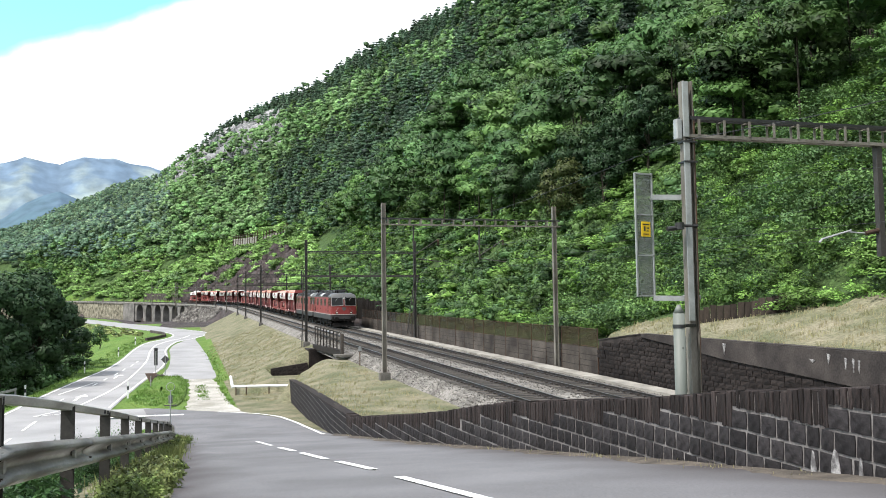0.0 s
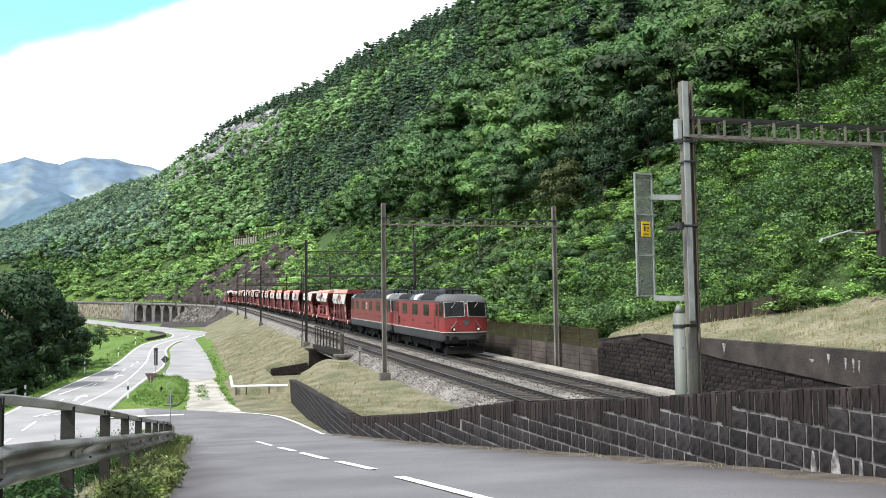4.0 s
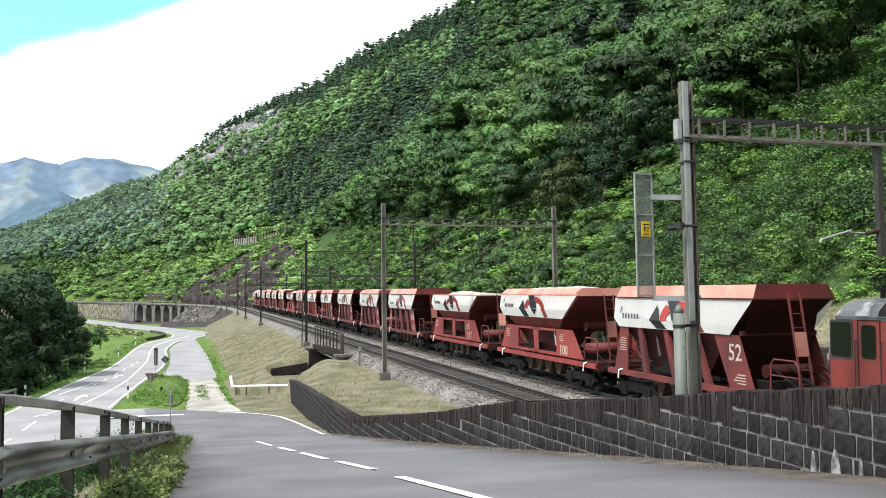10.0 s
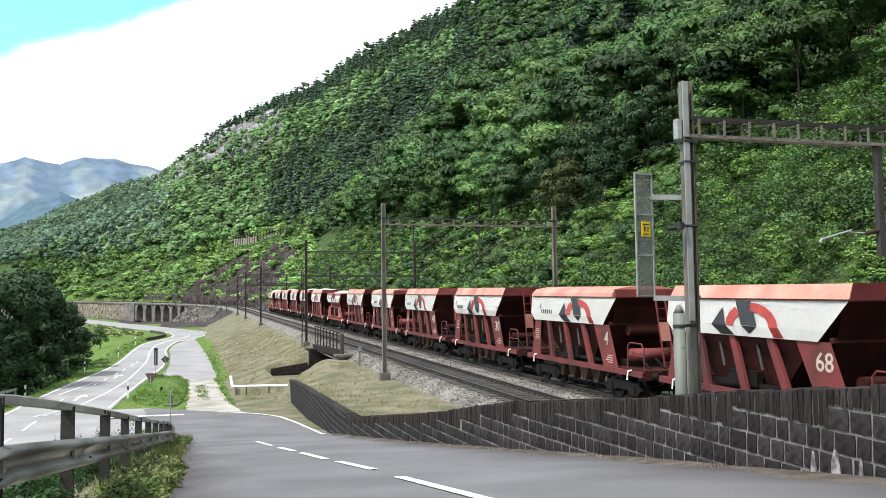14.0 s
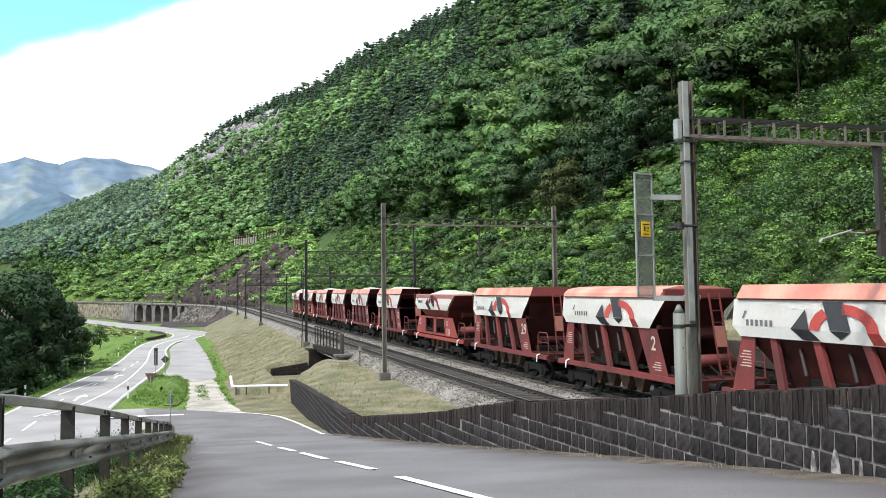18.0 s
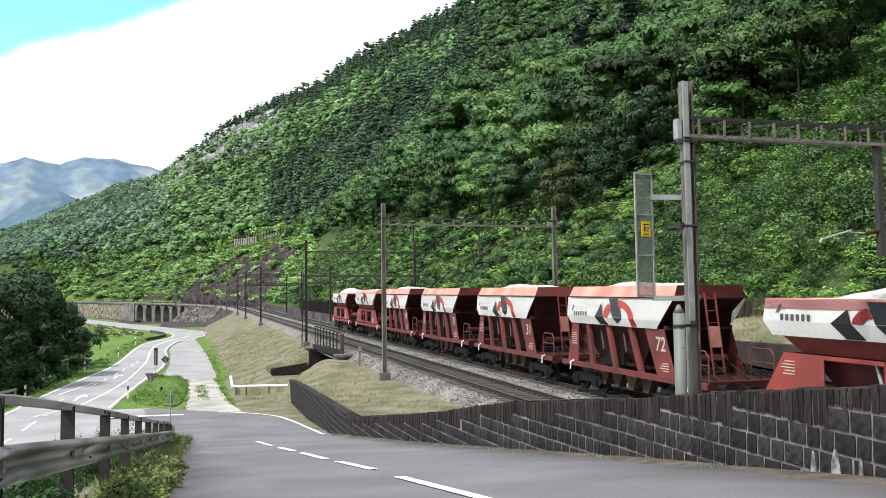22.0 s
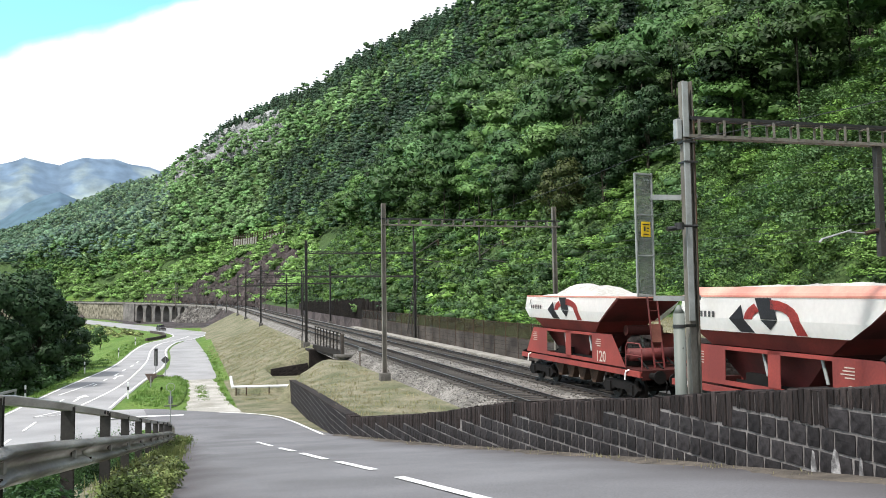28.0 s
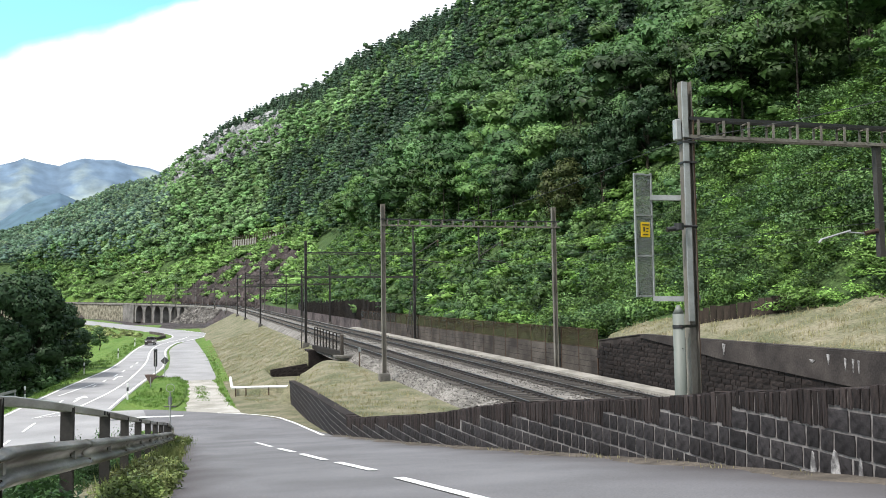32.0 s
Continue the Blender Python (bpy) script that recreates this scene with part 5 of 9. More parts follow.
def platform(wg, y0, y1, tank=True):
    part("platform", bbox(-1.25, 1.25, y0, y1, 1.2, 1.26, 0.01), HOPPER_DARK, wg, "steel end platform")
    for sg in (-1, 1):
        bm = bmesh.new()
        x = sg * 1.2
        tube(bm, [(x, y0 + 0.1, 1.26), (x, y0 + 0.12, 2.0), (x, y0 + 0.3, 2.2), (x, y0 + 1.2, 2.2), (x, y0 + 1.35, 2.05), (x, y0 + 1.38, 1.26)], 0.028)
        rod(bm, (x, y0 + 0.12, 1.75), (x, y0 + 1.38, 1.75), 0.02)
        part("handrail", bm, HOPPER_RED, wg, "red tubular handrail")
    if tank:
        bm = rod(bmesh.new(), (-1.0, y0 + 1.5, 1.72), (0.9, y0 + 1.5, 1.72), 0.24, 16)
        part("air_tank", smooth_bm(bm), HOPPER_RED, wg, "red air cylinder")
    bm = bmesh.new()
    rod(bm, (-0.7, y0 + 2.3, 2.6 if tank else 1.75), (0.8, y0 + 2.3, 2.6 if tank else 1.75), 0.2, 14)
    part("gear_box", bbox(-0.9, 0.7, y0 + 1.9, y0 + 2.6, 1.26, 1.5, 0.02), BOGIE, wg, "dark gear box")
    part("discharge_motor", bm, HOPPER_DARK, wg, "red discharge cylinder")
    bm = bmesh.new()
    for sx in (-0.8, -0.2, 0.4, 0.9):
        rod(bm, (sx, y0 + 0.35, 1.26), (sx + 0.2, y0 + 2.2, 1.9), 0.035, 6)
    part("brake_rigging", bm, BOGIE, wg, "dark rods and pipes")


def smooth_bm(bm):
    for f in bm.faces:
        f.smooth = True
    return bm


def heap(wg, x, y0, y1, z, top, seed):
    rnd = random.Random(seed)
    bm = bmesh.new()
    nx_, ny_ = 8, 22
    g = []
    for j in range(ny_ + 1):
        row = []
        for i in range(nx_ + 1):
            u, v = i / nx_ * 2 - 1, j / ny_
            edge = (1 - u * u) ** 0.7 * min(1, 5 * v, 5 * (1 - v)) ** 0.8
            hump = 0.55 + 0.3 * math.sin(v * 9.4 + seed) + 0.15 * math.sin(v * 23 + seed * 2)
            row.append(bm.verts.new((u * x, y0 + (y1 - y0) * v, z + max(0, (top - z) * edge * hump * 1.25) + rnd.uniform(-0.02, 0.03) * edge)))
        g.append(row)
    for a, b in zip(g, g[1:]):
        for i in range(nx_):
            bm.faces.new((a[i], a[i + 1], b[i + 1], b[i]))
    part("load", smooth_bm(bm), LOAD, wg, "heaped pale crushed limestone")


def side_plate(wg, poly, name, mt, x=1.31, lab="", thick=0.02, holes=()):
    """A plate on each flank, drawn in y and z."""
    for sg in (-1, 1):
        bm = bmesh.new()
        lo, hi = sorted((sg * x, sg * (x + thick)))
        prism(bm, poly, "x", lo, hi)
        part(name, bm, mt, wg, lab)


def small_print(wg, y, z, x, n=4, w=0.5):
    for sg in (-1, 1):
        for i in range(n):
            lo, hi = sorted((sg * x, sg * (x + 0.005)))
            part("lettering_bar", bbox(lo, hi, y, y + w * (0.7 + 0.3 * ((i * 7) % 3) / 2), z - i * 0.085, z - i * 0.085 + 0.032, 0.001), LETTER_WHITE, wg, "small white illegible lettering")


def wagon_a(rounded=False):
    """Tall covered hopper with slanted ribs."""
    wg = thing("hopper_wagon", pose(0, 0, 0), "red hopper wagon with cream side panel and faded red roof flap", "freight wagon", "hopper wagons of the train")
    wagon_frame(wg, 0.75, 12.05)
    side_panel(wg, 11.3, 2.6, 3.4, 3.8, 1.44, 1.385, 2.80, 3.10, 3.87, 1.40)
    if not rounded:
        emblem(wg, 1.44, 1.385, 3.10, 2.80, 3.87, 8.6)
    else:
        emblem(wg, 1.44, 1.385, 3.10, 2.80, 3.87, 8.0)
    # funnel slopes in the dark red that holds their shade
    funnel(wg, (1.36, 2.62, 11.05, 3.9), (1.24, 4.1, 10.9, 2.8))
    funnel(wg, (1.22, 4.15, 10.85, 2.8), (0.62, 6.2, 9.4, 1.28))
    bm = bmesh.new()
    if rounded:
        prof = [(-1.43, 3.89), (-1.38, 4.04), (-1.2, 4.2), (-0.7, 4.29), (0, 4.31), (0.7, 4.29), (1.2, 4.2), (1.38, 4.04), (1.43, 3.89)]
    else:
        prof = [(-1.36, 3.99), (-1.34, 4.02), (-1.12, 4.27), (1.12, 4.27), (1.34, 4.02), (1.36, 3.99)]
    if rounded:
        prism(bm, prof, "y", 2.95, 11.2)
    else:
        rings(bm, [[(-1.38, 2.62, 3.905), (1.38, 2.62, 3.905), (1.38, 11.18, 3.905), (-1.38, 11.18, 3.905)], [(-1.2, 2.7, 4.3), (1.2, 2.7, 4.3), (1.2, 11.1, 4.3), (-1.2, 11.1, 4.3)]])
    part("roof_flap", bm, ROOF_FLAP, wg, "faded red roof flap")
    bm = bmesh.new()
    for sx in (-1.42, 1.42):
        box(bm, sx - 0.025, sx + 0.025, 2.6, 11.0, 3.865, 3.9)
    part("gutter", bm, HOPPER_DARK, wg, "dark edge rail")
    bm = bmesh.new()
    if rounded:
        box(bm, -1.33, 1.33, 2.82, 2.95, 3.78, 4.2)
    else:
        hull(bm, [(-1.39, 2.57, 3.9), (1.39, 2.57, 3.9), (1.21, 2.66, 4.31), (-1.21, 2.66, 4.31)], ((0, 1, 2, 3),))
        bmesh.ops.solidify(bm, geom=bm.faces[:], thickness=0.04)
    part("end_fascia", bevelled(bm, 0.03) if rounded else bm, HOPPER_RED, wg, "dark red end fascia")
    part("end_rail", bbox(-1.4, 1.4, 2.56, 2.62, 3.85, 3.9, 0.005), HOPPER_DARK, wg, "dark edge rail")
    part("portal_beam", bbox(-1.3, 1.3, 3.3, 3.46, 2.78, 2.92, 0.01), HOPPER_DARK, wg, "red cross beam")
    side_plate(wg, [(4.75, 2.8), (3.4, 2.8), (2.65, 1.2), (3.9, 1.2)], "end_plate", HOPPER_RED, lab="red slanted side plate")
    side_plate(wg, [(11.0, 2.8), (10.35, 2.8), (10.45, 1.2), (11.5, 1.2)], "rear_plate", HOPPER_RED, lab="red side plate")
    for yt, yb in ((9.55, 9.15), (7.75, 7.15), (5.95, 5.15)):
        side_plate(wg, [(yt + 0.14, 2.82), (yt - 0.14, 2.82), (yb - 0.16, 1.2), (yb + 0.16, 1.2)], "rib", HOPPER_RED, x=1.2, thick=0.12, lab="slanted red side rib")
    for yy in (8.6, 6.7):
        for sg in (-1, 1):
            bm = rod(bmesh.new(), (sg * 1.15, yy, 2.55), (sg * 1.2, yy - 0.3, 1.85), 0.045, 8)
            part("discharge_arm", bm, LOCO_GREY, wg, "grey discharge arm")
    bm = bmesh.new()
    for sx in (-0.95, 0.95):
        box(bm, sx - 0.03, sx + 0.03, 5.0, 10.2, 1.28, 1.42)
        box(bm, sx - 0.1, sx + 0.1, 6.9, 8.4, 1.3, 1.75)
    part("discharge_gear", bm, BOGIE, wg, "dark discharge gear")
    # dark sheet added across the end, interior shade put into its colour
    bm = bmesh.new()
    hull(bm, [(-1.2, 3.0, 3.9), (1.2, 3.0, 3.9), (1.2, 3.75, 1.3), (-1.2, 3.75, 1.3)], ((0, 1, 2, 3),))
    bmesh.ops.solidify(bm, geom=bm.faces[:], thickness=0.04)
    part("end_bulkhead", bm, HOPPER_DARK, wg, "end bulkhead with interior shade put into its brown")
    platform(wg, 0.75, 3.9, rounded)
    if rounded:
        ladder(wg, 0.25, 1.6, 1.26, 2.3, 4.05)
    small_print(wg, 10.55, 2.35, 1.33, 6, 0.55)
    small_print(wg, 3.1, 1.62, 1.33, 4, 0.6)
    return wg


def wagon_b(covered=False):
    """Lower hopper with two flank openings, heaped load or a faded red cover."""
    wg = thing("hopper_wagon", pose(0, 0, 0), "bright red covered hopper wagon with rounded roof and two flank openings" if covered else "bright red open hopper wagon filled with pale limestone", "freight wagon", "hopper wagons of the train")
    wagon_frame(wg, 0.1, 11.95, HOPPER_BRIGHT)
    z1 = 3.95 if covered else 3.88
    side_panel(wg, 11.2, 1.75, 2.6, 3.4, 1.45, 1.35, 2.9, 3.3, z1, 1.38)
    emblem(wg, 1.45, 1.35, 3.3, 2.9, z1, 8.4)
    # sunlight on these slopes is put into brighter reds
    funnel(wg, (1.36, 1.6, 11.05, z1 - 0.03), (1.2, 3.6, 10.75, 2.9), HOPPER_RED)
    funnel(wg, (1.18, 3.65, 10.7, 2.9), (0.95, 4.6, 10.1, 2.42), HOPPER_BRIGHT)
    funnel(wg, (0.93, 4.7, 10.0, 2.42), (0.5, 6.3, 8.9, 1.25), HOPPER_RED)
    # flank with two openings
    side_plate(wg, [(10.45, 2.45), (8.85, 2.45), (8.85, 1.28), (11.35, 1.28)], "flank_plate", HOPPER_BRIGHT, lab="bright red flank plate")
    side_plate(wg, [(6.75, 2.45), (6.2, 2.45), (6.2, 1.28), (6.75, 1.28)], "flank_post", HOPPER_BRIGHT, lab="bright red flank post")
    side_plate(wg, [(4.1, 2.45), (2.35, 2.45), (1.25, 1.28), (4.1, 1.28)], "flank_plate", HOPPER_BRIGHT, lab="bright red flank plate")
    side_plate(wg, [(8.85, 2.45), (4.1, 2.45), (4.1, 2.34), (8.85, 2.34)], "top_rail", HOPPER_BRIGHT, lab="bright red rail")
    side_plate(wg, [(8.85, 1.42), (4.1, 1.42), (4.1, 1.28), (8.85, 1.28)], "bottom_rail", HOPPER_BRIGHT, lab="bright red rail")
    for sg in (-1, 1):
        bm = bmesh.new()
        hull(bm, [(sg * 0.96, 2.4, 2.44), (sg * 0.96, 10.4, 2.44), (sg * 1.32, 10.4, 2.44), (sg * 1.32, 2.4, 2.44)], ((0, 1, 2, 3),))
        bmesh.ops.solidify(bm, geom=bm.faces[:], thickness=0.02)
        part("flank_shelf", bm, HOPPER_DARK, wg, "brown shelf")
    for yy in (7.2, 4.7):
        for sg in (-1, 1):
            bm = rod(bmesh.new(), (sg * 1.15, yy, 2.35), (sg * 1.18, yy - 0.25, 1.7), 0.045, 8)
            part("discharge_arm", bm, GALV, wg, "grey discharge arm")
    bm = bmesh.new()
    for sx in (-0.95, 0.95):
        box(bm, sx - 0.03, sx + 0.03, 4.2, 8.8, 1.3, 1.45)
        box(bm, sx - 0.1, sx + 0.1, 6.9, 8.2, 1.3, 1.7)
    part("discharge_gear", bm, BOGIE, wg, "dark discharge gear")
    bm = bmesh.new()
    for sx in (-1.37, 1.37):
        box(bm, sx - 0.03, sx + 0.03, 1.6, 11.1, z1 - 0.02, z1 + 0.04)
    for yy in (1.6, 11.05):
        box(bm, -1.34, 1.34, yy - 0.03, yy + 0.03, z1 - 0.04, z1 + 0.04)
    part("top_edge", bm, ROOF_FLAP, wg, "faded red top edge")
    if covered:
        bm = prism(bmesh.new(), [(-1.4, z1 + 0.02), (-1.34, 4.06), (-1.12, 4.24), (1.12, 4.24), (1.34, 4.06), (1.4, z1 + 0.02)], "y", 1.85, 11.0)
        part("roof_flap", bm, ROOF_FLAP, wg, "faded red roof flap")
        heap(wg, 1.0, 3.0, 9.5, 4.2, 4.32, 5)
    else:
        heap(wg, 1.3, 2.6, 10.6, z1 - 0.06, z1 + 0.2, 2)
    platform(wg, 0.1, 3.3)
    ladder(wg, -0.1, 0.9, 1.26, 1.4, 3.95)
    small_print(wg, 10.0, 2.2, 1.335, 5, 0.6)
    small_print(wg, 3.3, 2.2, 1.335, 4, 0.5)
    return wg


master_a, master_r, master_b, master_c = wagon_a(), wagon_a(True), wagon_b(), wagon_b(True)
TRAIN = (("a", "52"), ("c", "100"), ("b", "117"), ("a", "68"), ("r", "4"), ("a", "30"), ("a", "48"), ("r", "2"), ("a", "29"), ("b", "134"), ("a", "72"), ("a", "31"), ("a", "71"), ("a", "49"), ("c", "90"), ("b", "120"))
masters = {"a": master_a, "r": master_r, "b": master_b, "c": master_c}
used = set()
wagons = []
for kind, number in TRAIN:
    if kind in used:
        wg = copy_thing(masters[kind], pose(0, 0, 0))
    else:
        used.add(kind)
        wg = masters[kind]
    wagons.append((wg, kind, number))
for wg, kind, number in wagons:
    if kind == "a" and number not in ("71", "49"):
        ladder(wg, -0.1, 1.95, 1.26, 2.5, 4.05)
    if number in ("72", "49", "31"):
        heap(wg, 1.0, 4.0, 9.6, 4.27, 4.45, 6 + len(number))
    if number == "134":
        for sg in (-1, 1):
            bm = bmesh.new()
            bm.faces.new([bm.verts.new((sg * (x + 0.022), y, z)) for x, y, z in ((1.38, 11.1, 3.885), (1.38, 1.8, 3.885), (1.408, 2.1, 3.65), (1.408, 11.14, 3.65))])
            bmesh.ops.solidify(bm, geom=bm.faces[:], thickness=0.008)
            part("faded_strip", bm, FADED_PINK, wg, "faded pink strip along the panel's top")
    if number in ("120", "134"):
        heap(wg, 1.3, 2.3, 10.9, 3.83, 4.4 if number == "120" else 4.16, 3)
    y, z, sz = (3.62, 2.05, 0.7) if kind in "ar" else (3.3, 1.36, 0.6)
    for sg in (-1, 1):
        m = pose(sg * 1.336, y, z, 90, 0, -90 if sg < 0 else 90)
        words(number, sz, m, LETTER_WHITE, wg, bold=0.006)


def sigma(t):
    """Metres run since 6 s: a slow braking from 41 to 35 km/h."""
    ts, vs = (-1, 7, 13, 20, 24, 40), (11.53, 11.53, 10.84, 10.14, 9.86, 9.35)
    n = 60
    out, step = 0.0, (t - 6.0) / n
    for i in range(n):
        out += float(np.interp(6 + (i + 0.5) * step, ts, vs)) * step
    return out - float(np.interp(t, (6, 10, 14, 18, 22, 26, 29, 32), (0, -0.04, -0.05, 0.23, 0.72, 0.8, 0.18, -0.4)))


def vehicle_pose(s, length):
    a, b = (float(np.interp(s + q * length, METRES, FIT_STATION)) for q in (0.2, 0.8))
    p = Vector((*on_track(a, FAR)[:2], rail_z(a)))
    q = Vector((*on_track(b, FAR)[:2], rail_z(b)))
    d = (q - p).normalized()
    x = d.cross(Vector((0, 0, 1))).normalized()
    z = x.cross(d)
    o = p - d * 0.2 * length
    return Matrix(((x.x, d.x, z.x, o.x), (x.y, d.y, z.y, o.y), (x.z, d.z, z.z, o.z), (0, 0, 0, 1)))


def train_rows(front, length):
    """Rows every half second for a vehicle whose front passes `front` at 6 s."""
    return [(i * 0.5, vehicle_pose(front - sigma(i * 0.5), length)) for i in range(65)]


# ---- parapet wall of dark blocks with upright capping bricks ----
def road_at(y):
    return float(np.interp(y, ROAD_Y, ROAD_Z))


def wall_at(y):
    return float(np.interp(y, WALL_Y, WALL_X)), float(np.interp(y, WALL_Y, WALL_TOP))


parapet = thing("parapet_wall", pose(0, 0, 0), "dark stone parapet wall with upright brick capping beside the road", "wall", kind="structure")
bm = bmesh.new()
rows = []
for i in range(140):
    y = -8 + 67 * i / 139
    x, top = wall_at(y)
    b = road_at(y) - 0.5
    rows.append([bm.verts.new(p) for p in ((x - 0.001, y, b), (x - 0.001, y, top - 0.03), (x + 0.36, y, top - 0.03), (x + 0.36, y, b - 1.5))])
for a, b in zip(rows, rows[1:]):
    for i in range(4):
        bm.faces.new((a[i], a[(i + 1) % 4], b[(i + 1) % 4], b[i]))
bm.faces.new(rows[0])
bm.faces.new(rows[-1][::-1])
bmesh.ops.recalc_face_normals(bm, faces=bm.faces[:])
part("mortar_core", bm, MORTAR, parapet, "grey mortar core of the wall")


def rough_block(name, seed, mt, face=0.16, chip=0.05):
    """A unit block (1 x 1 x 1, front towards -x) with an uneven front face and worn edges."""
    rnd = random.Random(seed)
    m = bmesh.new()
    n = 3
    front = [[m.verts.new((rnd.uniform(-1, -0.4) * face * (0.5 if i in (0, n) or j in (0, n) else 1) + (chip if (i in (0, n) and j in (0, n)) else 0.0), -0.5 + i / n + (rnd.uniform(-0.028, 0.028)), -0.5 + j / n + rnd.uniform(-0.028, 0.028))) for i in range(n + 1)] for j in range(n + 1)]
    for j in range(n):
        for i in range(n):
            m.faces.new((front[j][i], front[j + 1][i], front[j + 1][i + 1], front[j][i + 1]))
    rim = [front[0][i] for i in range(n + 1)] + [front[j][n] for j in range(1, n + 1)] + [front[n][i] for i in range(n - 1, -1, -1)] + [front[j][0] for j in range(n - 1, 0, -1)]
    bk = [m.verts.new((1.0, v.co.y, v.co.z)) for v in rim]
    for i in range(len(rim)):
        m.faces.new((rim[i], rim[(i + 1) % len(rim)], bk[(i + 1) % len(rim)], bk[i]))
    bmesh.ops.recalc_face_normals(m, faces=m.faces[:])
    me = bpy.data.meshes.new(name)
    m.to_mesh(me)
    m.free()
    me.materials.append(mt)
    return me


block_me = [rough_block("block", i, STONE_DARK) for i in range(6)]
cap_me = [rough_block("capping_brick", 20 + i, STONE_CAP, 0.045, 0.0) for i in range(5)]


def place_blocks(parent, name, spots, near_of, stuff_name, mt):
    """spots: (sort key, mesh, matrix). The nearest become parts, the rest one joined part."""
    spots.sort(key=lambda q: q[0])
    for _, me, m in spots[:near_of]:
        o = new(name, me)
        o.parent = parent
        o.matrix_basis = m
    rest = spots[near_of:]
    if rest:
        vs, fs, n = [], [], 0
        for _, me, m in rest:
            v = np.array([q.co[:] for q in me.vertices])
            a = np.array(m)
            vs.append(v @ a[:3, :3].T + a[:3, 3])
            fs += [[i + n for i in p.vertices] for p in me.polygons]
            n += len(v)
        me = bpy.data.meshes.new(stuff_name)
        me.from_pydata(np.concatenate(vs).tolist(), [], fs)
        me.materials.append(mt)
        o = new(stuff_name, me)
        o.parent = parent
        o["kind"] = "stuff"


COURSE, RISE = 0.25, 0.027          # the courses climb gently with the railway


def bed_of(k, y):
    return k * COURSE - 0.08 + RISE * (y - 8)


def cap_foot(y):
    """The course on which the upright capping bricks stand: it steps down as the wall falls."""
    y0 = 0.6 * math.floor(y / 0.6) + 0.3
    return bed_of(math.floor((wall_at(y0)[1] - 0.2 - bed_of(0, y0)) / COURSE), y)


rnd = random.Random(11)
blocks, caps = [], []
for k in range(-22, 10):
    y = 3.0 + rnd.uniform(0, 0.3)
    while y < 58.8:
        w = rnd.uniform(0.22, 0.37)
        x, top = wall_at(y + w / 2)
        zb = bed_of(k, y + w / 2)
        zt = min(zb + COURSE, cap_foot(y + w / 2) if y < 33.4 else top - 0.04)
        if zt - zb > 0.07 and zt > road_at(y + w / 2) - 0.02:
            x1, x2 = wall_at(y)[0], wall_at(y + w)[0]
            hd = -math.degrees(math.atan2(x2 - x1, w))
            m = pose((x1 + x2) / 2 + rnd.uniform(-0.012, -0.005), y + w / 2, (zb + zt) / 2, 1.55, rnd.uniform(-1, 1), hd) @ Matrix.Diagonal((0.12, w - 0.042, zt - zb - 0.034, 1))
            blocks.append((y, rnd.choice(block_me), m))
        y += w
y = 3.0
while y < 33.6:
    w = rnd.uniform(0.075, 0.135)
    x, top = wall_at(y + w / 2)
    x1, x2 = wall_at(y)[0], wall_at(y + w)[0]
    hd = -math.degrees(math.atan2(x2 - x1, w))
    foot = cap_foot(y + w / 2) + rnd.uniform(-0.015, 0.015)
    h = top + rnd.uniform(-0.015, 0.02) - foot
    slope = (wall_at(y + w)[1] - wall_at(y)[1]) / w
    m = pose((x1 + x2) / 2 - 0.012 + rnd.uniform(-0.008, 0.008), y + w / 2, foot + h / 2 + 0.012, rnd.uniform(-2, 2), 0, hd) @ Matrix.Diagonal((0.40, w - 0.02, h - 0.02, 1))
    caps.append((y, rnd.choice(cap_me), m))
    y += w
place_blocks(parapet, "block", blocks, 300, "far_blocks", STONE_DARK)
bm = bmesh.new()
for i in range(22):
    y0, y1 = 33.6 + 25.4 * i / 22, 33.6 + 25.4 * (i + 1) / 22
    a, b = wall_at(y0), wall_at(y1)
    bar(bm, (a[0] + 0.17, y0, a[1] - 0.02), (b[0] + 0.17, y1, b[1] - 0.02), 0.42, 0.06)
part("coping", bm, STONE_WALL, parapet, "thin dark coping")
place_blocks(parapet, "capping_brick", caps, 300, "far_capping_bricks", STONE_CAP)
# lime runs over the lower courses
for yy, w, h in ((8.3, 0.16, 0.30), (8.66, 0.1, 0.28), (7.92, 0.07, 0.24)):
    bm = bmesh.new()
    x, top = wall_at(yy)
    zb = road_at(yy) + 0.02
    xx = x - 0.024
    pts = [(yy - w * 0.5, zb), (yy + w * 0.5, zb - 0.01), (yy + w * 0.42, zb + h * 0.55), (yy + w * 0.12, zb + h), (yy - w * 0.15, zb + h * 0.93), (yy - w * 0.36, zb + h * 0.5)]
    prism(bm, pts, "x", xx, xx + 0.02)
    part("lime_streak", bm, LIME, parapet, "pale lime run on the stones")


# litter and grit swept against the foot of the wall
DIRT = mat("road_grit", (0.11, 0.094, 0.078), (0.05, 0.044, 0.038), rough=0.95, s1=2.5, s2=40, bump=0.5, grain=0.45)
bm = bmesh.new()
rows = []
rnd = random.Random(15)
for i in range(120):
    y = 4.0 + 32 * i / 119
    x, z = wall_at(y)[0], road_at(y)
    w = 0.3 + 0.16 * math.sin(y * 1.7) + rnd.uniform(-0.08, 0.08)
    rows.append([bm.verts.new(p) for p in ((x + 0.05, y, z + 0.075), (x - w * 0.5, y, z + 0.052), (x - w, y, z + 0.034), (x - w - 0.01, y, z + 0.02))])
for a, b in zip(rows, rows[1:]):
    for i in range(3):
        bm.faces.new((a[i], a[i + 1], b[i + 1], b[i]))
bmesh.ops.recalc_face_normals(bm, faces=bm.faces[:])
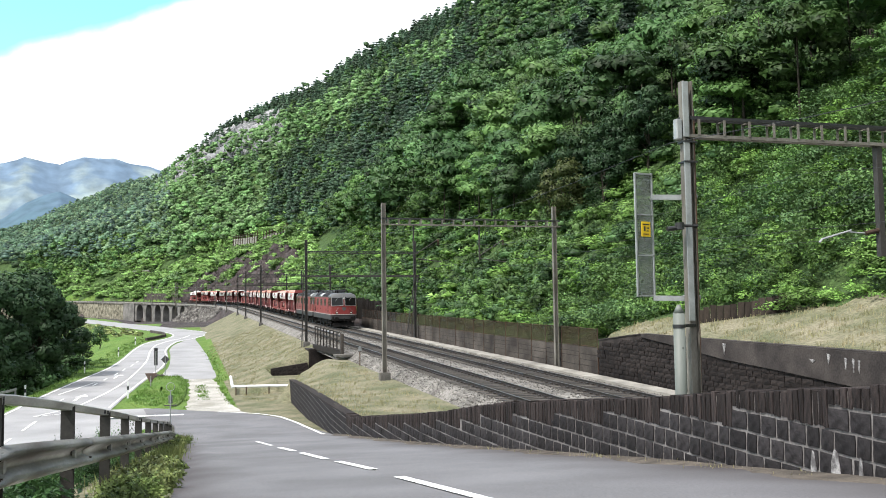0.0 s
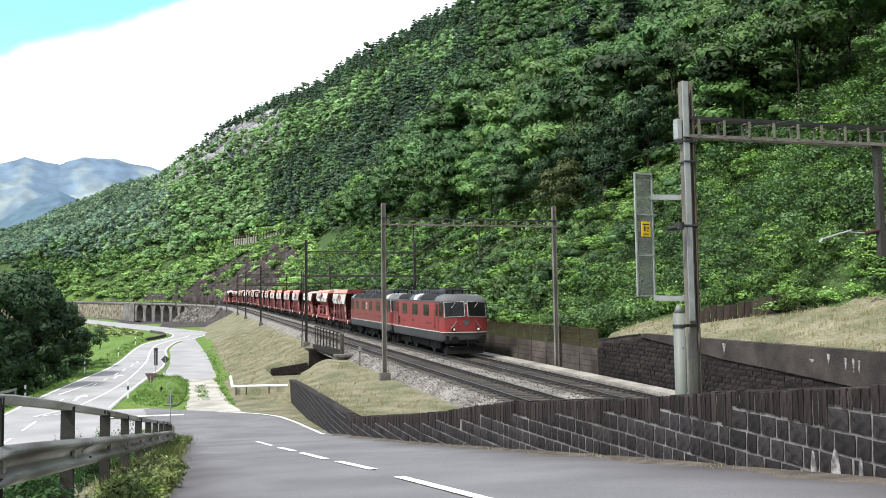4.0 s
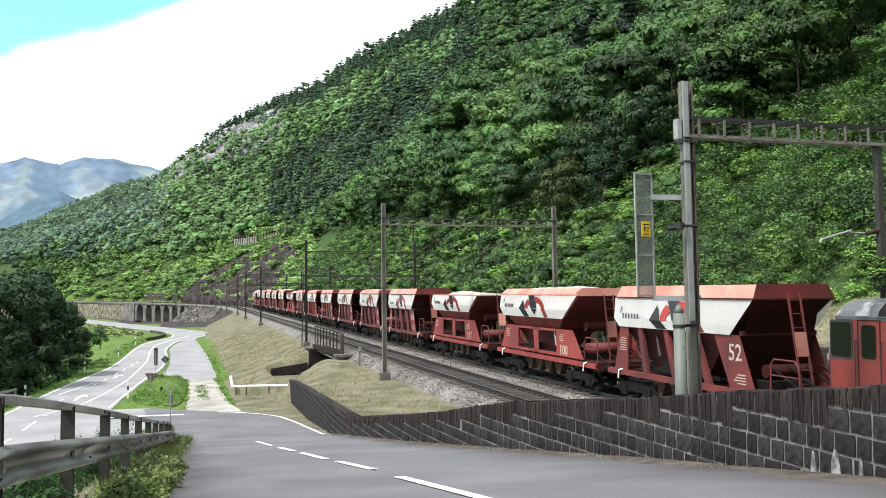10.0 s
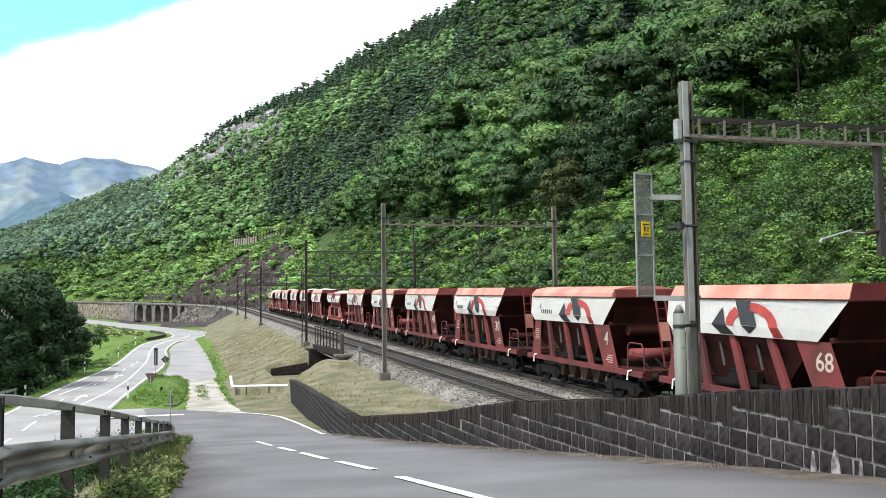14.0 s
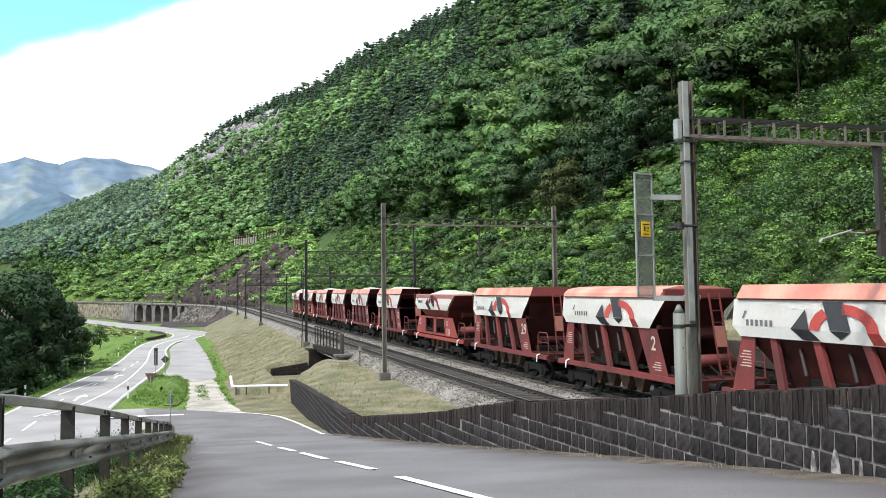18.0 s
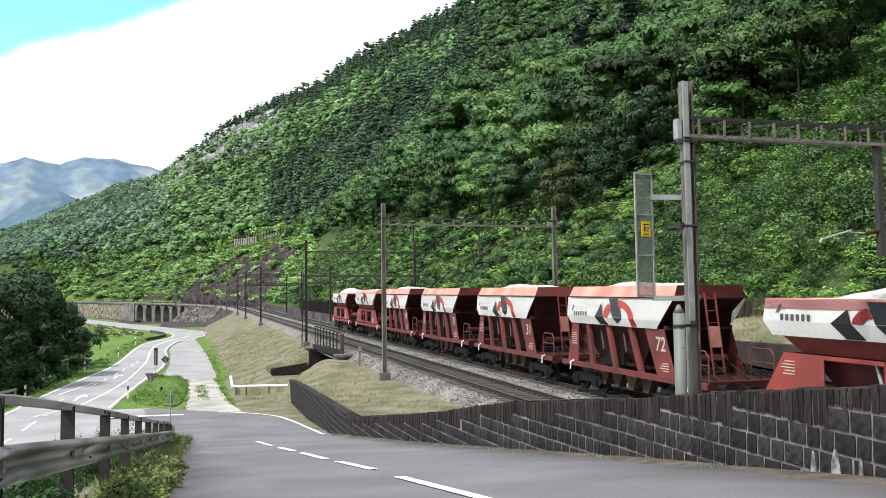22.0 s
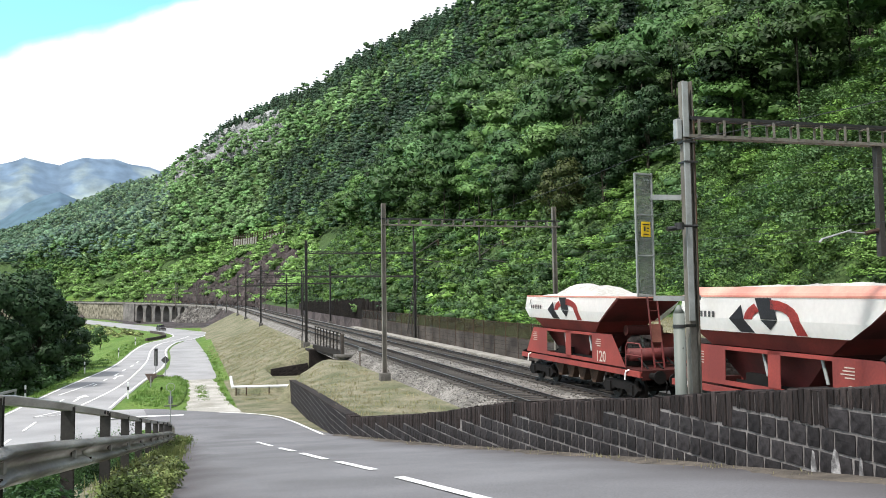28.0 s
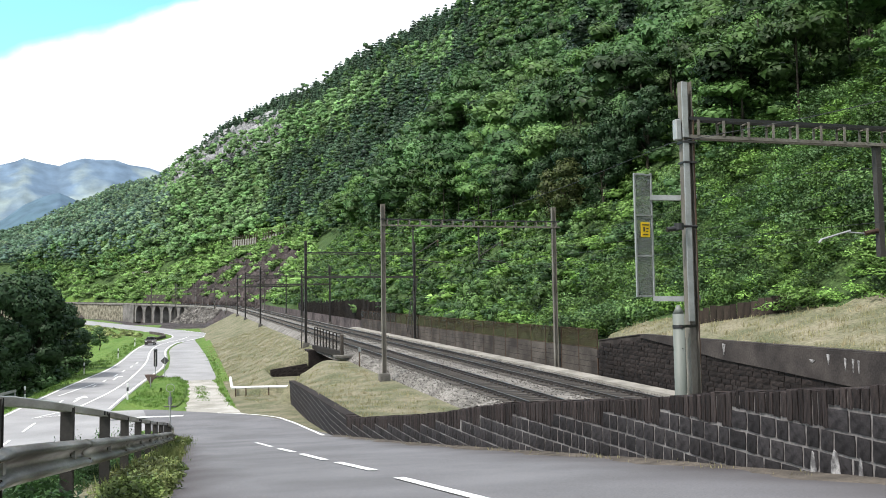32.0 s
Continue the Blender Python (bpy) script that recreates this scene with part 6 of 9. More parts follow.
tagged(smooth(link("road_edge_grit", bm, DIRT)), "brown grit and litter along the foot of the parapet", "grit", kind="structure")


# ---- guardrail with an upper handrail on the valley side ----
GUARD = ((-6, -1.75), (5, -1.5), (9.7, -1.22), (13.5, -1.05), (21, -0.86), (37, -0.46))


def guard_at(y):
    x = float(np.interp(y, [g[0] for g in GUARD], [g[1] for g in GUARD]))
    g = road_at(y)
    beam = g + float(np.interp(y, (0, 9, 20, 33, 37.5), (0.85, 0.80, 0.68, 0.52, 0.34)))
    hand = g + float(np.interp(y, (0, 9, 20, 33, 37.5), (1.26, 1.18, 1.0, 0.82, 0.58)))
    return x, g, beam, hand


guard = thing("guardrail", pose(0, 0, 0), "weathered steel guardrail with an upper rail along the drop", "guardrail")
WPROF = [(-0.035, 0.0), (-0.02, 0.0), (0.05, -0.04), (0.066, -0.055), (0.066, -0.072), (0.05, -0.085), (-0.03, -0.125), (-0.042, -0.14), (-0.042, -0.165), (-0.03, -0.18), (0.05, -0.225), (0.066, -0.24), (0.066, -0.257), (0.05, -0.27), (-0.02, -0.31), (-0.035, -0.31)]
y = -5.0
while y < 37:
    y1 = min(y + 4.0, 37.4)
    bm = bmesh.new()
    rows = []
    for i in range(9):
        yy = y + (y1 + 0.12 - y) * i / 8
        x, g, b, h = guard_at(yy)
        lap = 0.004 if i == 8 else 0.0
        rows.append([bm.verts.new((x + 0.08 + px + lap, yy, b + pz)) for px, pz in WPROF])
    for a, b in zip(rows, rows[1:]):
        for i in range(len(WPROF) - 1):
            bm.faces.new((a[i], a[i + 1], b[i + 1], b[i]))
    bmesh.ops.solidify(bm, geom=bm.faces[:], thickness=0.004)
    bmesh.ops.recalc_face_normals(bm, faces=bm.faces[:])
    seg = part("beam", smooth_bm(bm), GALV_DULL, guard, "stained W-shaped steel beam")
    x, g, b, h = guard_at(y)
    for dz in (-0.075, -0.235):
        for dy in (0.04, 0.1):
            bm = bmesh.new()
            rod(bm, (x + 0.1, y + dy, b + dz), (x + 0.14, y + dy, b + dz), 0.016, 8)
            part("bolt", bm, RUSTY, seg, "rusty bolt")
    y = y1
y = -4.55
while y < 37:
    x, g, b, h = guard_at(y)
    z0 = g - 0.55
    bm = bmesh.new()
    for o in (-0.05, 0.05):
        box(bm, x - 0.065, x + 0.065, y + o - 0.004, y + o + 0.004, z0, h - 0.03)
    box(bm, x - 0.004, x + 0.004, y - 0.046, y + 0.046, z0, h - 0.03)
    part("post", bm, MAST_DARK, guard, "steel I-section post")
    bm = bmesh.new()
    box(bm, x + 0.05, x + 0.085, y - 0.06, y + 0.06, b - 0.27, b - 0.04)
    part("spacer", bm, GALV_DULL, guard, "steel spacer block")
    y += 2.98
y = -5.0
while y < 37:
    y1 = min(y + 6.0, 37.3)
    bm = bmesh.new()
    rows = []
    for i in range(9):
        yy = y + (y1 - y) * i / 8
        x, g, b, h = guard_at(yy)
        rows.append([bm.verts.new((x + px, yy, h + pz)) for px, pz in ((-0.05, -0.075), (0.05, -0.075), (0.055, -0.01), (0.045, 0.0), (-0.045, 0.0), (-0.055, -0.01))])
    for a, b in zip(rows, rows[1:]):
        for i in range(6):
            bm.faces.new((a[i], a[(i + 1) % 6], b[(i + 1) % 6], b[i]))
    bm.faces.new(rows[0])
    bm.faces.new(rows[-1][::-1])
    bmesh.ops.recalc_face_normals(bm, faces=bm.faces[:])
    hr = part("handrail", bm, GALV_DULL, guard, "grey box-section top rail")
    for dy in (-0.18, -0.11, 0.11, 0.18):
        yy = y + dy
        x, g, b, h = guard_at(yy)
        bm = bmesh.new()
        box(bm, x + 0.052, x + 0.062, yy - 0.018, yy + 0.018, h - 0.06, h - 0.012)
        part("bolt", bm, BLACK, hr, "dark joint bolt")
    y = y1
# bracket that closes the end
x, g, b, h = guard_at(37.3)
bm = bmesh.new()
bar(bm, (x, 37.3, h - 0.03), (x + 0.05, 37.5, b - 0.3), 0.08, 0.08)
part("end_bracket", bm, GALV_DULL, guard, "steel end bracket")


# ---- uphill retaining walls and fences ----
def track_wall(name, s0, s1, w, bottom, top0, top1, thick, mt, label, step=2.0):
    bm = bmesh.new()
    rows = []
    n = max(1, int((s1 - s0) / step))
    for i in range(n + 1):
        s = s0 + (s1 - s0) * i / n
        t = top0 + (top1 - top0) * i / n
        row = []
        for ww, h in ((w, bottom), (w, t), (w + thick, t), (w + thick, bottom)):
            x, y, _ = on_track(s, ww)
            row.append(bm.verts.new((x, y, rail_z(s) + h)))
        rows.append(row)
    for a, b in zip(rows, rows[1:]):
        for i in range(4):
            bm.faces.new((a[i], a[(i + 1) % 4], b[(i + 1) % 4], b[i]))
    bm.faces.new(rows[0][::-1])
    bm.faces.new(rows[-1])
    bmesh.ops.recalc_face_normals(bm, faces=bm.faces[:])
    return link(name, bm, mt)


con = thing("concrete_retaining_wall", pose(0, 0, 0), "weathered concrete panel retaining wall beside the track", "wall", kind="structure")
fence = thing("mesh_fence", pose(0, 0, 0), "brown wire-mesh fence on top of the retaining wall", "fence")
MESH = mat("rusty_wire_mesh", (0.05, 0.042, 0.022), (0.03, 0.025, 0.015), rough=0.8, s1=1.2, s2=30, alpha=0.6)
MESH_DARK = mat("dark_wire_mesh", (0.03, 0.026, 0.022), (0.022, 0.019, 0.016), rough=0.8, s1=2, s2=30, alpha=0.72)
s, k = 43.2, 0
while s < 108:
    e = s + 2.35
    t = float(np.interp(s, (43, 57, 108), (1.12, 1.02, 0.88)))
    p = track_wall("panel", s + 0.015, e - 0.015, 20.58, -0.9, t, t, 0.2, CONCRETE_WALL, "")
    p.parent = con
    for zz in ((0.12, 0.42, 0.72), (0.1, 0.55, 0.8), (0.2, 0.5, 0.76), (0.05, 0.45, 0.66))[k % 4]:
        q = track_wall("plank_joint", s + 0.02, e - 0.02, 20.574, zz, zz + 0.025, zz + 0.025, 0.02, DARK, "")
        q.parent = p
    bm = bmesh.new()
    box(bm, 20.56, 20.60, s - 0.025, s + 0.025, rail_z(s) - 0.6, rail_z(s) + t + 1.06)
    part("post", bm, RUSTY, fence, "rusty steel fence post")
    m = MESH if s < 88 else MESH_DARK
    f = track_wall("mesh_panel", s + 0.05, e - 0.05, 20.60, t + 0.03, t + 1.0, t + 1.0, 0.008, m, "")
    f.parent = fence
    f["label"] = "sheet of rusty wire mesh"
    bm = bmesh.new()
    for hh in (t + 0.99, t + 0.05):
        bar(bm, (20.6, s, rail_z(s) + hh), (20.6, e, rail_z(e) + hh), 0.03, 0.03)
    part("rail", bm, RUSTY, fence, "rusty fence rail")
    s, k = e, k + 1
# dark wall with upright timbers farther along
dark = thing("timbered_wall", pose(0, 0, 0), "dark retaining wall with upright timbers", "wall", kind="structure")
o = track_wall("wall_body", 100, 176, 20.95, -0.9, 3.0, 2.0, 0.5, STONE_WALL, "", 3)
o.parent = dark
rnd = random.Random(4)
s = 100.4
while s < 172:
    x, y, hd = on_track(s, 20.9)
    t = float(np.interp(s, (100, 110, 176), (2.8, 3.2, 2.1))) + rnd.uniform(-0.2, 0.2)
    part("timber", bbox(x - 0.07, x + 0.07, y - 0.09, y + 0.09, rail_z(s) - 0.7, rail_z(s) + t, 0.01), DARK, dark, "dark upright timber")
    s += 0.75 + rnd.uniform(-0.1, 0.15)
# masonry wall in front of the mown bank
JOINT_DARK = mat("dark_joint_mortar", (0.06, 0.05, 0.046), (0.022, 0.019, 0.018), rough=0.95, s1=1.2, s2=20, bump=0.4, grain=0.35)
RENDER = mat("cement_render", (0.058, 0.05, 0.046), (0.03, 0.026, 0.025), rough=0.92, s1=1.1, s2=14, bump=0.3, grain=0.3)
mason = thing("masonry_wall", pose(0, 0, 0), "dark rubble retaining wall below a mown bank", "wall", kind="structure")
for a, b, t0, t1 in ((2, 38.6, 2.28, 2.05), (38.6, 43.1, 2.05, 1.55)):
    o = track_wall("wall_body", a, b, 20.6, -1.0, t0, t1, 0.5, JOINT_DARK, "", 2)
    o.parent = mason
    o["label"] = "dark mortar core"
bm = bmesh.new()
band = ((8, 1.6), (20, 1.35), (25, 1.08), (28, 0.9), (31.6, 0.72), (35, 0.4), (38.4, 0.12))
rows = []
for a, deep in band:
    t = rail_z(a) + float(np.interp(a, (2, 38.6), (2.28, 2.05))) + 0.004
    rows.append([bm.verts.new(q) for q in ((20.50, a, t - deep), (20.50, a, t), (20.62, a, t), (20.62, a, t - deep))])
for a, b in zip(rows, rows[1:]):
    for i in range(4):
        bm.faces.new((a[i], a[(i + 1) % 4], b[(i + 1) % 4], b[i]))
bmesh.ops.recalc_face_normals(bm, faces=bm.faces[:])
part("render_band", bm, RENDER, mason, "grey-brown cement render along the top")
rub_me = [rough_block("rubble_stone", 40 + i, STONE_WALL) for i in range(5)]
rub = []
rnd = random.Random(21)
for k in range(14):
    s = 14.0 + rnd.uniform(0, 0.4)
    while s < 43.0:
        w = rnd.uniform(0.3, 0.62)
        zc = rail_z(s) - 0.75 + k * 0.215
        top = rail_z(s) + float(np.interp(s, (2, 38.6, 43.1), (2.28, 2.05, 1.55)))
        if zc + 0.1 < top - 0.1:
            m = pose(20.6 + rnd.uniform(-0.04, -0.012), s + w / 2, zc, rnd.uniform(-3, 3), 0, 0) @ Matrix.Diagonal((0.12, w - 0.035, 0.19, 1))
            rub.append((abs(s - 34) + abs(k - 9) * 0.8, rnd.choice(rub_me), m))
        s += w
place_blocks(mason, "rubble_stone", rub, 300, "more_rubble_stones", STONE_WALL)
for a, b, t0, t1 in ((2, 38.6, 2.33, 2.10), (38.6, 43.1, 2.10, 1.60)):
    o = track_wall("coping", a, b, 20.56, 1.4, t0, t1, 0.5, RENDER, "", 2)
    o.parent = mason
    o["label"] = "thin grey-brown coping"
    for v in o.data.vertices:
        v.co.z = max(v.co.z, rail_z(v.co.y) + float(np.interp(v.co.y, (2, 38.6, 43.1), (2.28, 2.05, 1.55))) + 0.006)
for s, z, w, h in ((31.55, 2.0, 0.2, 0.42), (25.5, 1.98, 0.15, 0.32), (24.7, 1.9, 0.11, 0.35), (24.35, 1.9, 0.09, 0.42), (24.1, 1.88, 0.1, 0.4), (26.3, 1.75, 0.3, 0.1)):
    bm = bmesh.new()
    zz = rail_z(s) + z
    prism(bm, [(s - w / 2, zz), (s + w / 2, zz + 0.03), (s + w * 0.3, zz - h * 0.6), (s + w * 0.05, zz - h), (s - w * 0.25, zz - h * 0.55)], "x", 20.475, 20.52)
    part("lime_streak", bm, LIME, mason, "pale lime run on the stones")
# dark paling on the bank above
PALING = mat("weathered_paling", (0.042, 0.032, 0.025), (0.018, 0.015, 0.013), rough=0.9, s1=3, s2=25, each=0.4, warp=(1, 1, 0.25))
pal = thing("paling_fence", pose(0, 0, 0), "dark weathered paling fence on the mown bank", "fence")
rnd = random.Random(8)
for i in range(13):
    t = i / 12
    x, y = 22.6 + 1.97 * t, 36.6 - 3.35 * t
    g = gz(x, y)
    h = 0.66 + rnd.uniform(-0.08, 0.06) + 0.1 * t
    b = bbox(-0.02, 0.02, -0.155, 0.155, -0.2, h, 0.008)
    p = part("paling", b, PALING, pal)
    p.matrix_basis = pose(x, y, g, rnd.uniform(-2, 2), rnd.uniform(-4, 4), 30.5)


# ---- small bridge over the underpass ----
br = thing("underpass_bridge", pose(0, 0, 0), "small girder bridge with dark railing carrying the track", "bridge", kind="structure")
bz = rail_z(70)
part("girder", bbox(10.45, 10.75, 63.5, 78.0, bz - 0.62, bz - 0.16, 0.02), DARK, br, "dark rusty steel edge girder")
part("deck", bbox(10.75, 20.4, 64.5, 77.5, bz - 0.8, bz - 0.45, 0.02), CONCRETE, br, "concrete deck")
for i in range(9):
    y = 63.9 + i * 1.65
    z = rail_z(y)
    bm = bmesh.new()
    bar(bm, (10.55, y, z - 0.3), (10.55, y, z + 1.22), 0.08, 0.08)
    part("railing_post", bm, DARK, br, "dark railing post")
for h in (1.2, 0.65):
    bm = bmesh.new()
    bar(bm, (10.55, 63.8, rail_z(63.8) + h), (10.55, 77.1, rail_z(77.1) + h), 0.06, 0.07)
    part("railing_bar", bm, DARK, br, "dark railing bar")
part("abutment", bbox(9.9, 20.6, 76.2, 78.9, -4.2, bz - 0.5, 0.05), STONE_WALL, br, "dark stone abutment")
part("abutment", bbox(10.3, 20.6, 63.2, 65.7, -4.2, bz - 0.8, 0.05), CONCRETE_WALL, br, "stained concrete abutment")
part("bearing_ledge", bbox(10.0, 11.2, 62.6, 63.9, bz - 0.62, bz - 0.42, 0.04), FOOTING, br, "grey concrete bearing ledge")
part("end_post", bbox(10.45, 10.68, 63.2, 63.5, bz - 0.5, rail_z(63.5) + 1.18, 0.03), CONCRETE_WALL, br, "dark concrete end post")
wing = thing("wing_wall", pose(0, 0, 0), "overgrown dark stone wing wall of the underpass", "wall", kind="structure")
bm = bmesh.new()
prism(bm, [(6.75, -4.4), (6.75, -2.72), (7.6, -2.6), (9.75, -2.3), (9.75, -4.4)], "y", 75.85, 76.4)
part("wall_body", bm, STONE_WALL, wing)
rnd = random.Random(3)
for k in range(5):
    x = 6.78
    while x < 9.5:
        w = rnd.uniform(0.3, 0.6)
        zc = -3.6 + k * 0.25
        if zc + 0.1 < float(np.interp(x, (6.75, 7.6, 9.75), (-2.72, -2.6, -2.3))):
            o = new("rubble_stone", rnd.choice(rub_me))
            o.parent = wing
            o.matrix_basis = pose(x + w / 2, 75.85, zc, 0, 0, 90) @ Matrix.Diagonal((0.12, w - 0.03, 0.23, 1))
        x += w

# white tube barrier at the mouth of the path
wb = thing("white_barrier", pose(0, 0, 0), "white-painted tube barrier on short posts", "barrier")
z = road_at(64.4)
bm = bmesh.new()
tube(bm, [(3.2, 69.0, z + 1.0), (3.13, 64.8, z + 0.58), (8.3, 64.3, z + 0.56)], 0.1, 10)
part("tube", bm, WHITE, wb, "white steel tube")
for x in (3.35, 4.05, 5.6, 6.85):
    bm = bmesh.new()
    rod(bm, (x, 64.5, gz(x, 64.5) - 0.2), (x, 64.5, z + 0.55), 0.04, 8)
    part("post", bm, RUSTY, wb, "short brown post")


# ---- attachments of the nearest mast ----
mz = rail_z(17)
tank = thing("cable_riser", pose(9.83, 16.75, 0), "grey-green steel riser tube strapped to the mast", "riser tube")
bm = bmesh.new()
rod(bm, (0, 0, mz - 0.5), (0, 0, 1.66), 0.12, 28)
rod(bm, (0, 0, 1.66), (0, 0, 1.84), 0.12, 28, 0.03)
part("tube", smooth_bm(bm), TANK, tank, "grey-green painted tube with a conical cap")
bm = bmesh.new()
rod(bm, (0, 0, 1.36), (0, 0, 1.43), 0.13, 28)
bar(bm, (0.1, 0.05, 1.4), (0.5, 0.2, 1.4), 0.05, 0.06)
part("strap", bm, BLACK, tank, "black steel strap")
bm = bmesh.new()
rod(bm, (0, -0.115, 0.95), (0, -0.13, 0.95), 0.014, 8)
part("bolt", bm, BLACK, tank)
for zz in (-0.3, -0.9):
    bm = bmesh.new()
    rod(bm, (0, 0, zz), (0, 0, zz + 0.06), 0.13, 28)
    part("strap", bm, BLACK, tank, "black steel strap")
# pale strip for the lit flange, and cross-arms on the mast
sc = thing("shield_screen", pose(9.42, 17.35, 0, 0, 0, 14), "tall grey mesh screen in a steel frame bracketed to the mast", "screen")
SCREEN = mat("fine_mesh", (0.20, 0.21, 0.20), (0.15, 0.16, 0.15), rough=0.6, s1=2, s2=60, alpha=0.5)
zb, zt, hw = 2.02, 4.66, 0.235
for x0, x1, z0, z1 in ((-hw - 0.02, -hw + 0.02, zb, zt), (hw - 0.02, hw + 0.02, zb, zt + 0.03), (-hw, hw, zt - 0.03, zt + 0.01), (-hw, hw, zb, zb + 0.035), (-hw, hw, 3.75, 3.78), (-hw, hw, 2.88, 2.91)):
    part("frame_bar", bbox(x0, x1, -0.02, 0.02, z0, z1, 0.004), GALV, sc, "galvanised frame bar")
part("mesh", bbox(-hw + 0.02, hw - 0.02, -0.004, 0.004, zb + 0.03, zt - 0.03, 0.001), SCREEN, sc, "fine grey mesh")
pl = part("warning_plate", bbox(-0.11, 0.14, -0.034, -0.022, 3.3, 3.62, 0.003), YELLOW, sc, "yellow warning plate")
for x0, x1, z0, z1 in ((-0.08, 0.11, 3.55, 3.575), (-0.05, 0.0, 3.42, 3.52), (0.03, 0.1, 3.47, 3.5), (0.03, 0.09, 3.41, 3.435), (-0.06, 0.09, 3.345, 3.365)):
    part("lettering_bar", bbox(x0, x1, -0.038, -0.034, z0, z1, 0.001), BLACK, pl, "black illegible lettering")
for zz in (4.16, 1.99):
    bm = bmesh.new()
    bar(bm, (0.2, 0, zz), (0.86, -0.42, zz - 0.02), 0.07, 0.11)
    part("bracket_arm", bm, GALV, sc, "galvanised bracket arm")
    bm = bmesh.new()
    box(bm, 0.74, 1.02, -0.58, -0.3, zz - 0.05, zz + 0.05)
    part("clamp", bevelled(bm, 0.015), GALV, sc, "galvanised clamp")
box_ = thing("mast_gear", pose(10.3, 17.0, 0), "dark switch gear clamped to the mast", "switch gear")
bm = bmesh.new()
rod(bm, (-0.33, -0.15, 3.42), (-0.33, -0.15, 3.56), 0.1, 12)
rod(bm, (-0.3, -0.15, 3.5), (0.12, -0.12, 3.5), 0.03, 8)
rod(bm, (-0.62, -0.15, 3.42), (-0.33, -0.15, 3.46), 0.05, 8)
part("switch", bm, BLACK, box_, "black switch housing")
part("terminal_box", bbox(-0.28, -0.14, -0.08, 0.08, 5.35, 5.8, 0.02), GALV, box_, "grey terminal box")
# pale strips added for the light on the mast's flange
part("light_sleeve", bbox(-0.15, -0.02, -0.145, -0.108, 5.4, 6.6, 0.004), GALV, box_, "pale strip standing in for the mast's lit flange")
part("light_sleeve", bbox(-0.15, -0.02, -0.145, -0.108, 1.5, 5.3, 0.004), GALV, box_, "pale strip standing in for the mast's lit flange")
for zz in (5.28, 4.85):
    bm = bmesh.new()
    box(bm, -0.15, 0.15, -0.16, 0.13, zz, zz + 0.04)
    part("band", bm, BLACK, box_, "black clamp band")
bm = bmesh.new()
rod(bm, (0.1, -0.08, -1.5), (0.12, -0.1, 6.0), 0.018, 6)
part("earth_cable", bm, RUSTY, box_, "rusty earth cable")
# drop post between the tracks at the near portal with its swivelling arm
dp = thing("drop_post", pose(15.2, 17.0, mz), "brown drop post under the portal beam with swivel arm", "drop post")
bm = bmesh.new()
box(bm, -0.07, 0.07, -0.07, 0.07, 4.9, 7.45)
part("post", bm, MAST_DARK, dp, "dark steel drop post")
bm = bmesh.new()
rod(bm, (-0.05, 0, 5.5), (-0.38, 0.05, 5.43), 0.055, 10)
part("insulator", bm, RUSTY, dp, "brown rod insulator")
bm = bmesh.new()
rod(bm, (-0.38, 0.05, 5.43), (-0.75, 0.12, 5.46), 0.018, 6)
tube(bm, [(-0.7, 0.12, 5.5), (-1.42, 0.2, 5.3), (-1.5, 0.2, 5.22)], 0.026)
part("registration_arm", bm, GALV, dp, "bright registration arm")

# raking strut and slim second post at the third portal
st = thing("raking_strut", pose(20.3, 81.0, rail_z(81)), "dark lattice strut leaning against the portal mast", "strut", "extra portal members")
bm = bmesh.new()
for o in (-0.16, 0.16):
    bar(bm, (0.05 + o, -0.5, 5.6), (-0.75 + o, -0.5, 0.2), 0.07, 0.07)
for i in range(9):
    q = i / 9
    bar(bm, (0.05 - 0.8 * q - 0.16, -0.5, 5.6 - 5.4 * q), (0.05 - 0.8 * (q + 0.111) + 0.16, -0.5, 5.6 - 5.4 * (q + 0.111)), 0.035, 0.035)
part("lattice", bm, MAST_DARK, st, "dark steel lattice")
st = thing("slim_post", pose(9.95, 81.6, rail_z(81.6)), "slim dark steel post beside the portal mast", "post", "extra portal members")
bm = bmesh.new()
bar(bm, (0.02, 0, -1.1), (0.18, 0, 5.8), 0.09, 0.09)
part("shaft", bm, MAST_DARK, st, "dark steel shaft")
part("foot_plate", bbox(-0.2, 0.2, -0.2, 0.2, -1.2, -0.85, 0.03), FOOTING, st, "weathered concrete foot")

# distance post and short marker beside the line
kp = thing("distance_post", pose(10.75, 57.6, gz(10.75, 57.6)), "small grey distance plate on a dark stake", "distance post")
bm = bmesh.new()
rod(bm, (0, 0, -0.2), (0, 0, 1.0), 0.035, 8)
part("stake", bm, RUSTY, kp)
part("plate", bbox(-0.1, 0.1, -0.06, -0.035, 0.95, 1.2, 0.01), GALV, kp, "small grey plate")


# ---- viaduct and rock wall on the far bend ----
VS0, VS1, NA = 271.0, 319.0, 6
via = thing("viaduct", pose(0, 0, 0), "pale stone arched viaduct carrying the railway above the road", "viaduct", kind="structure")
pitch = (VS1 - VS0) / NA


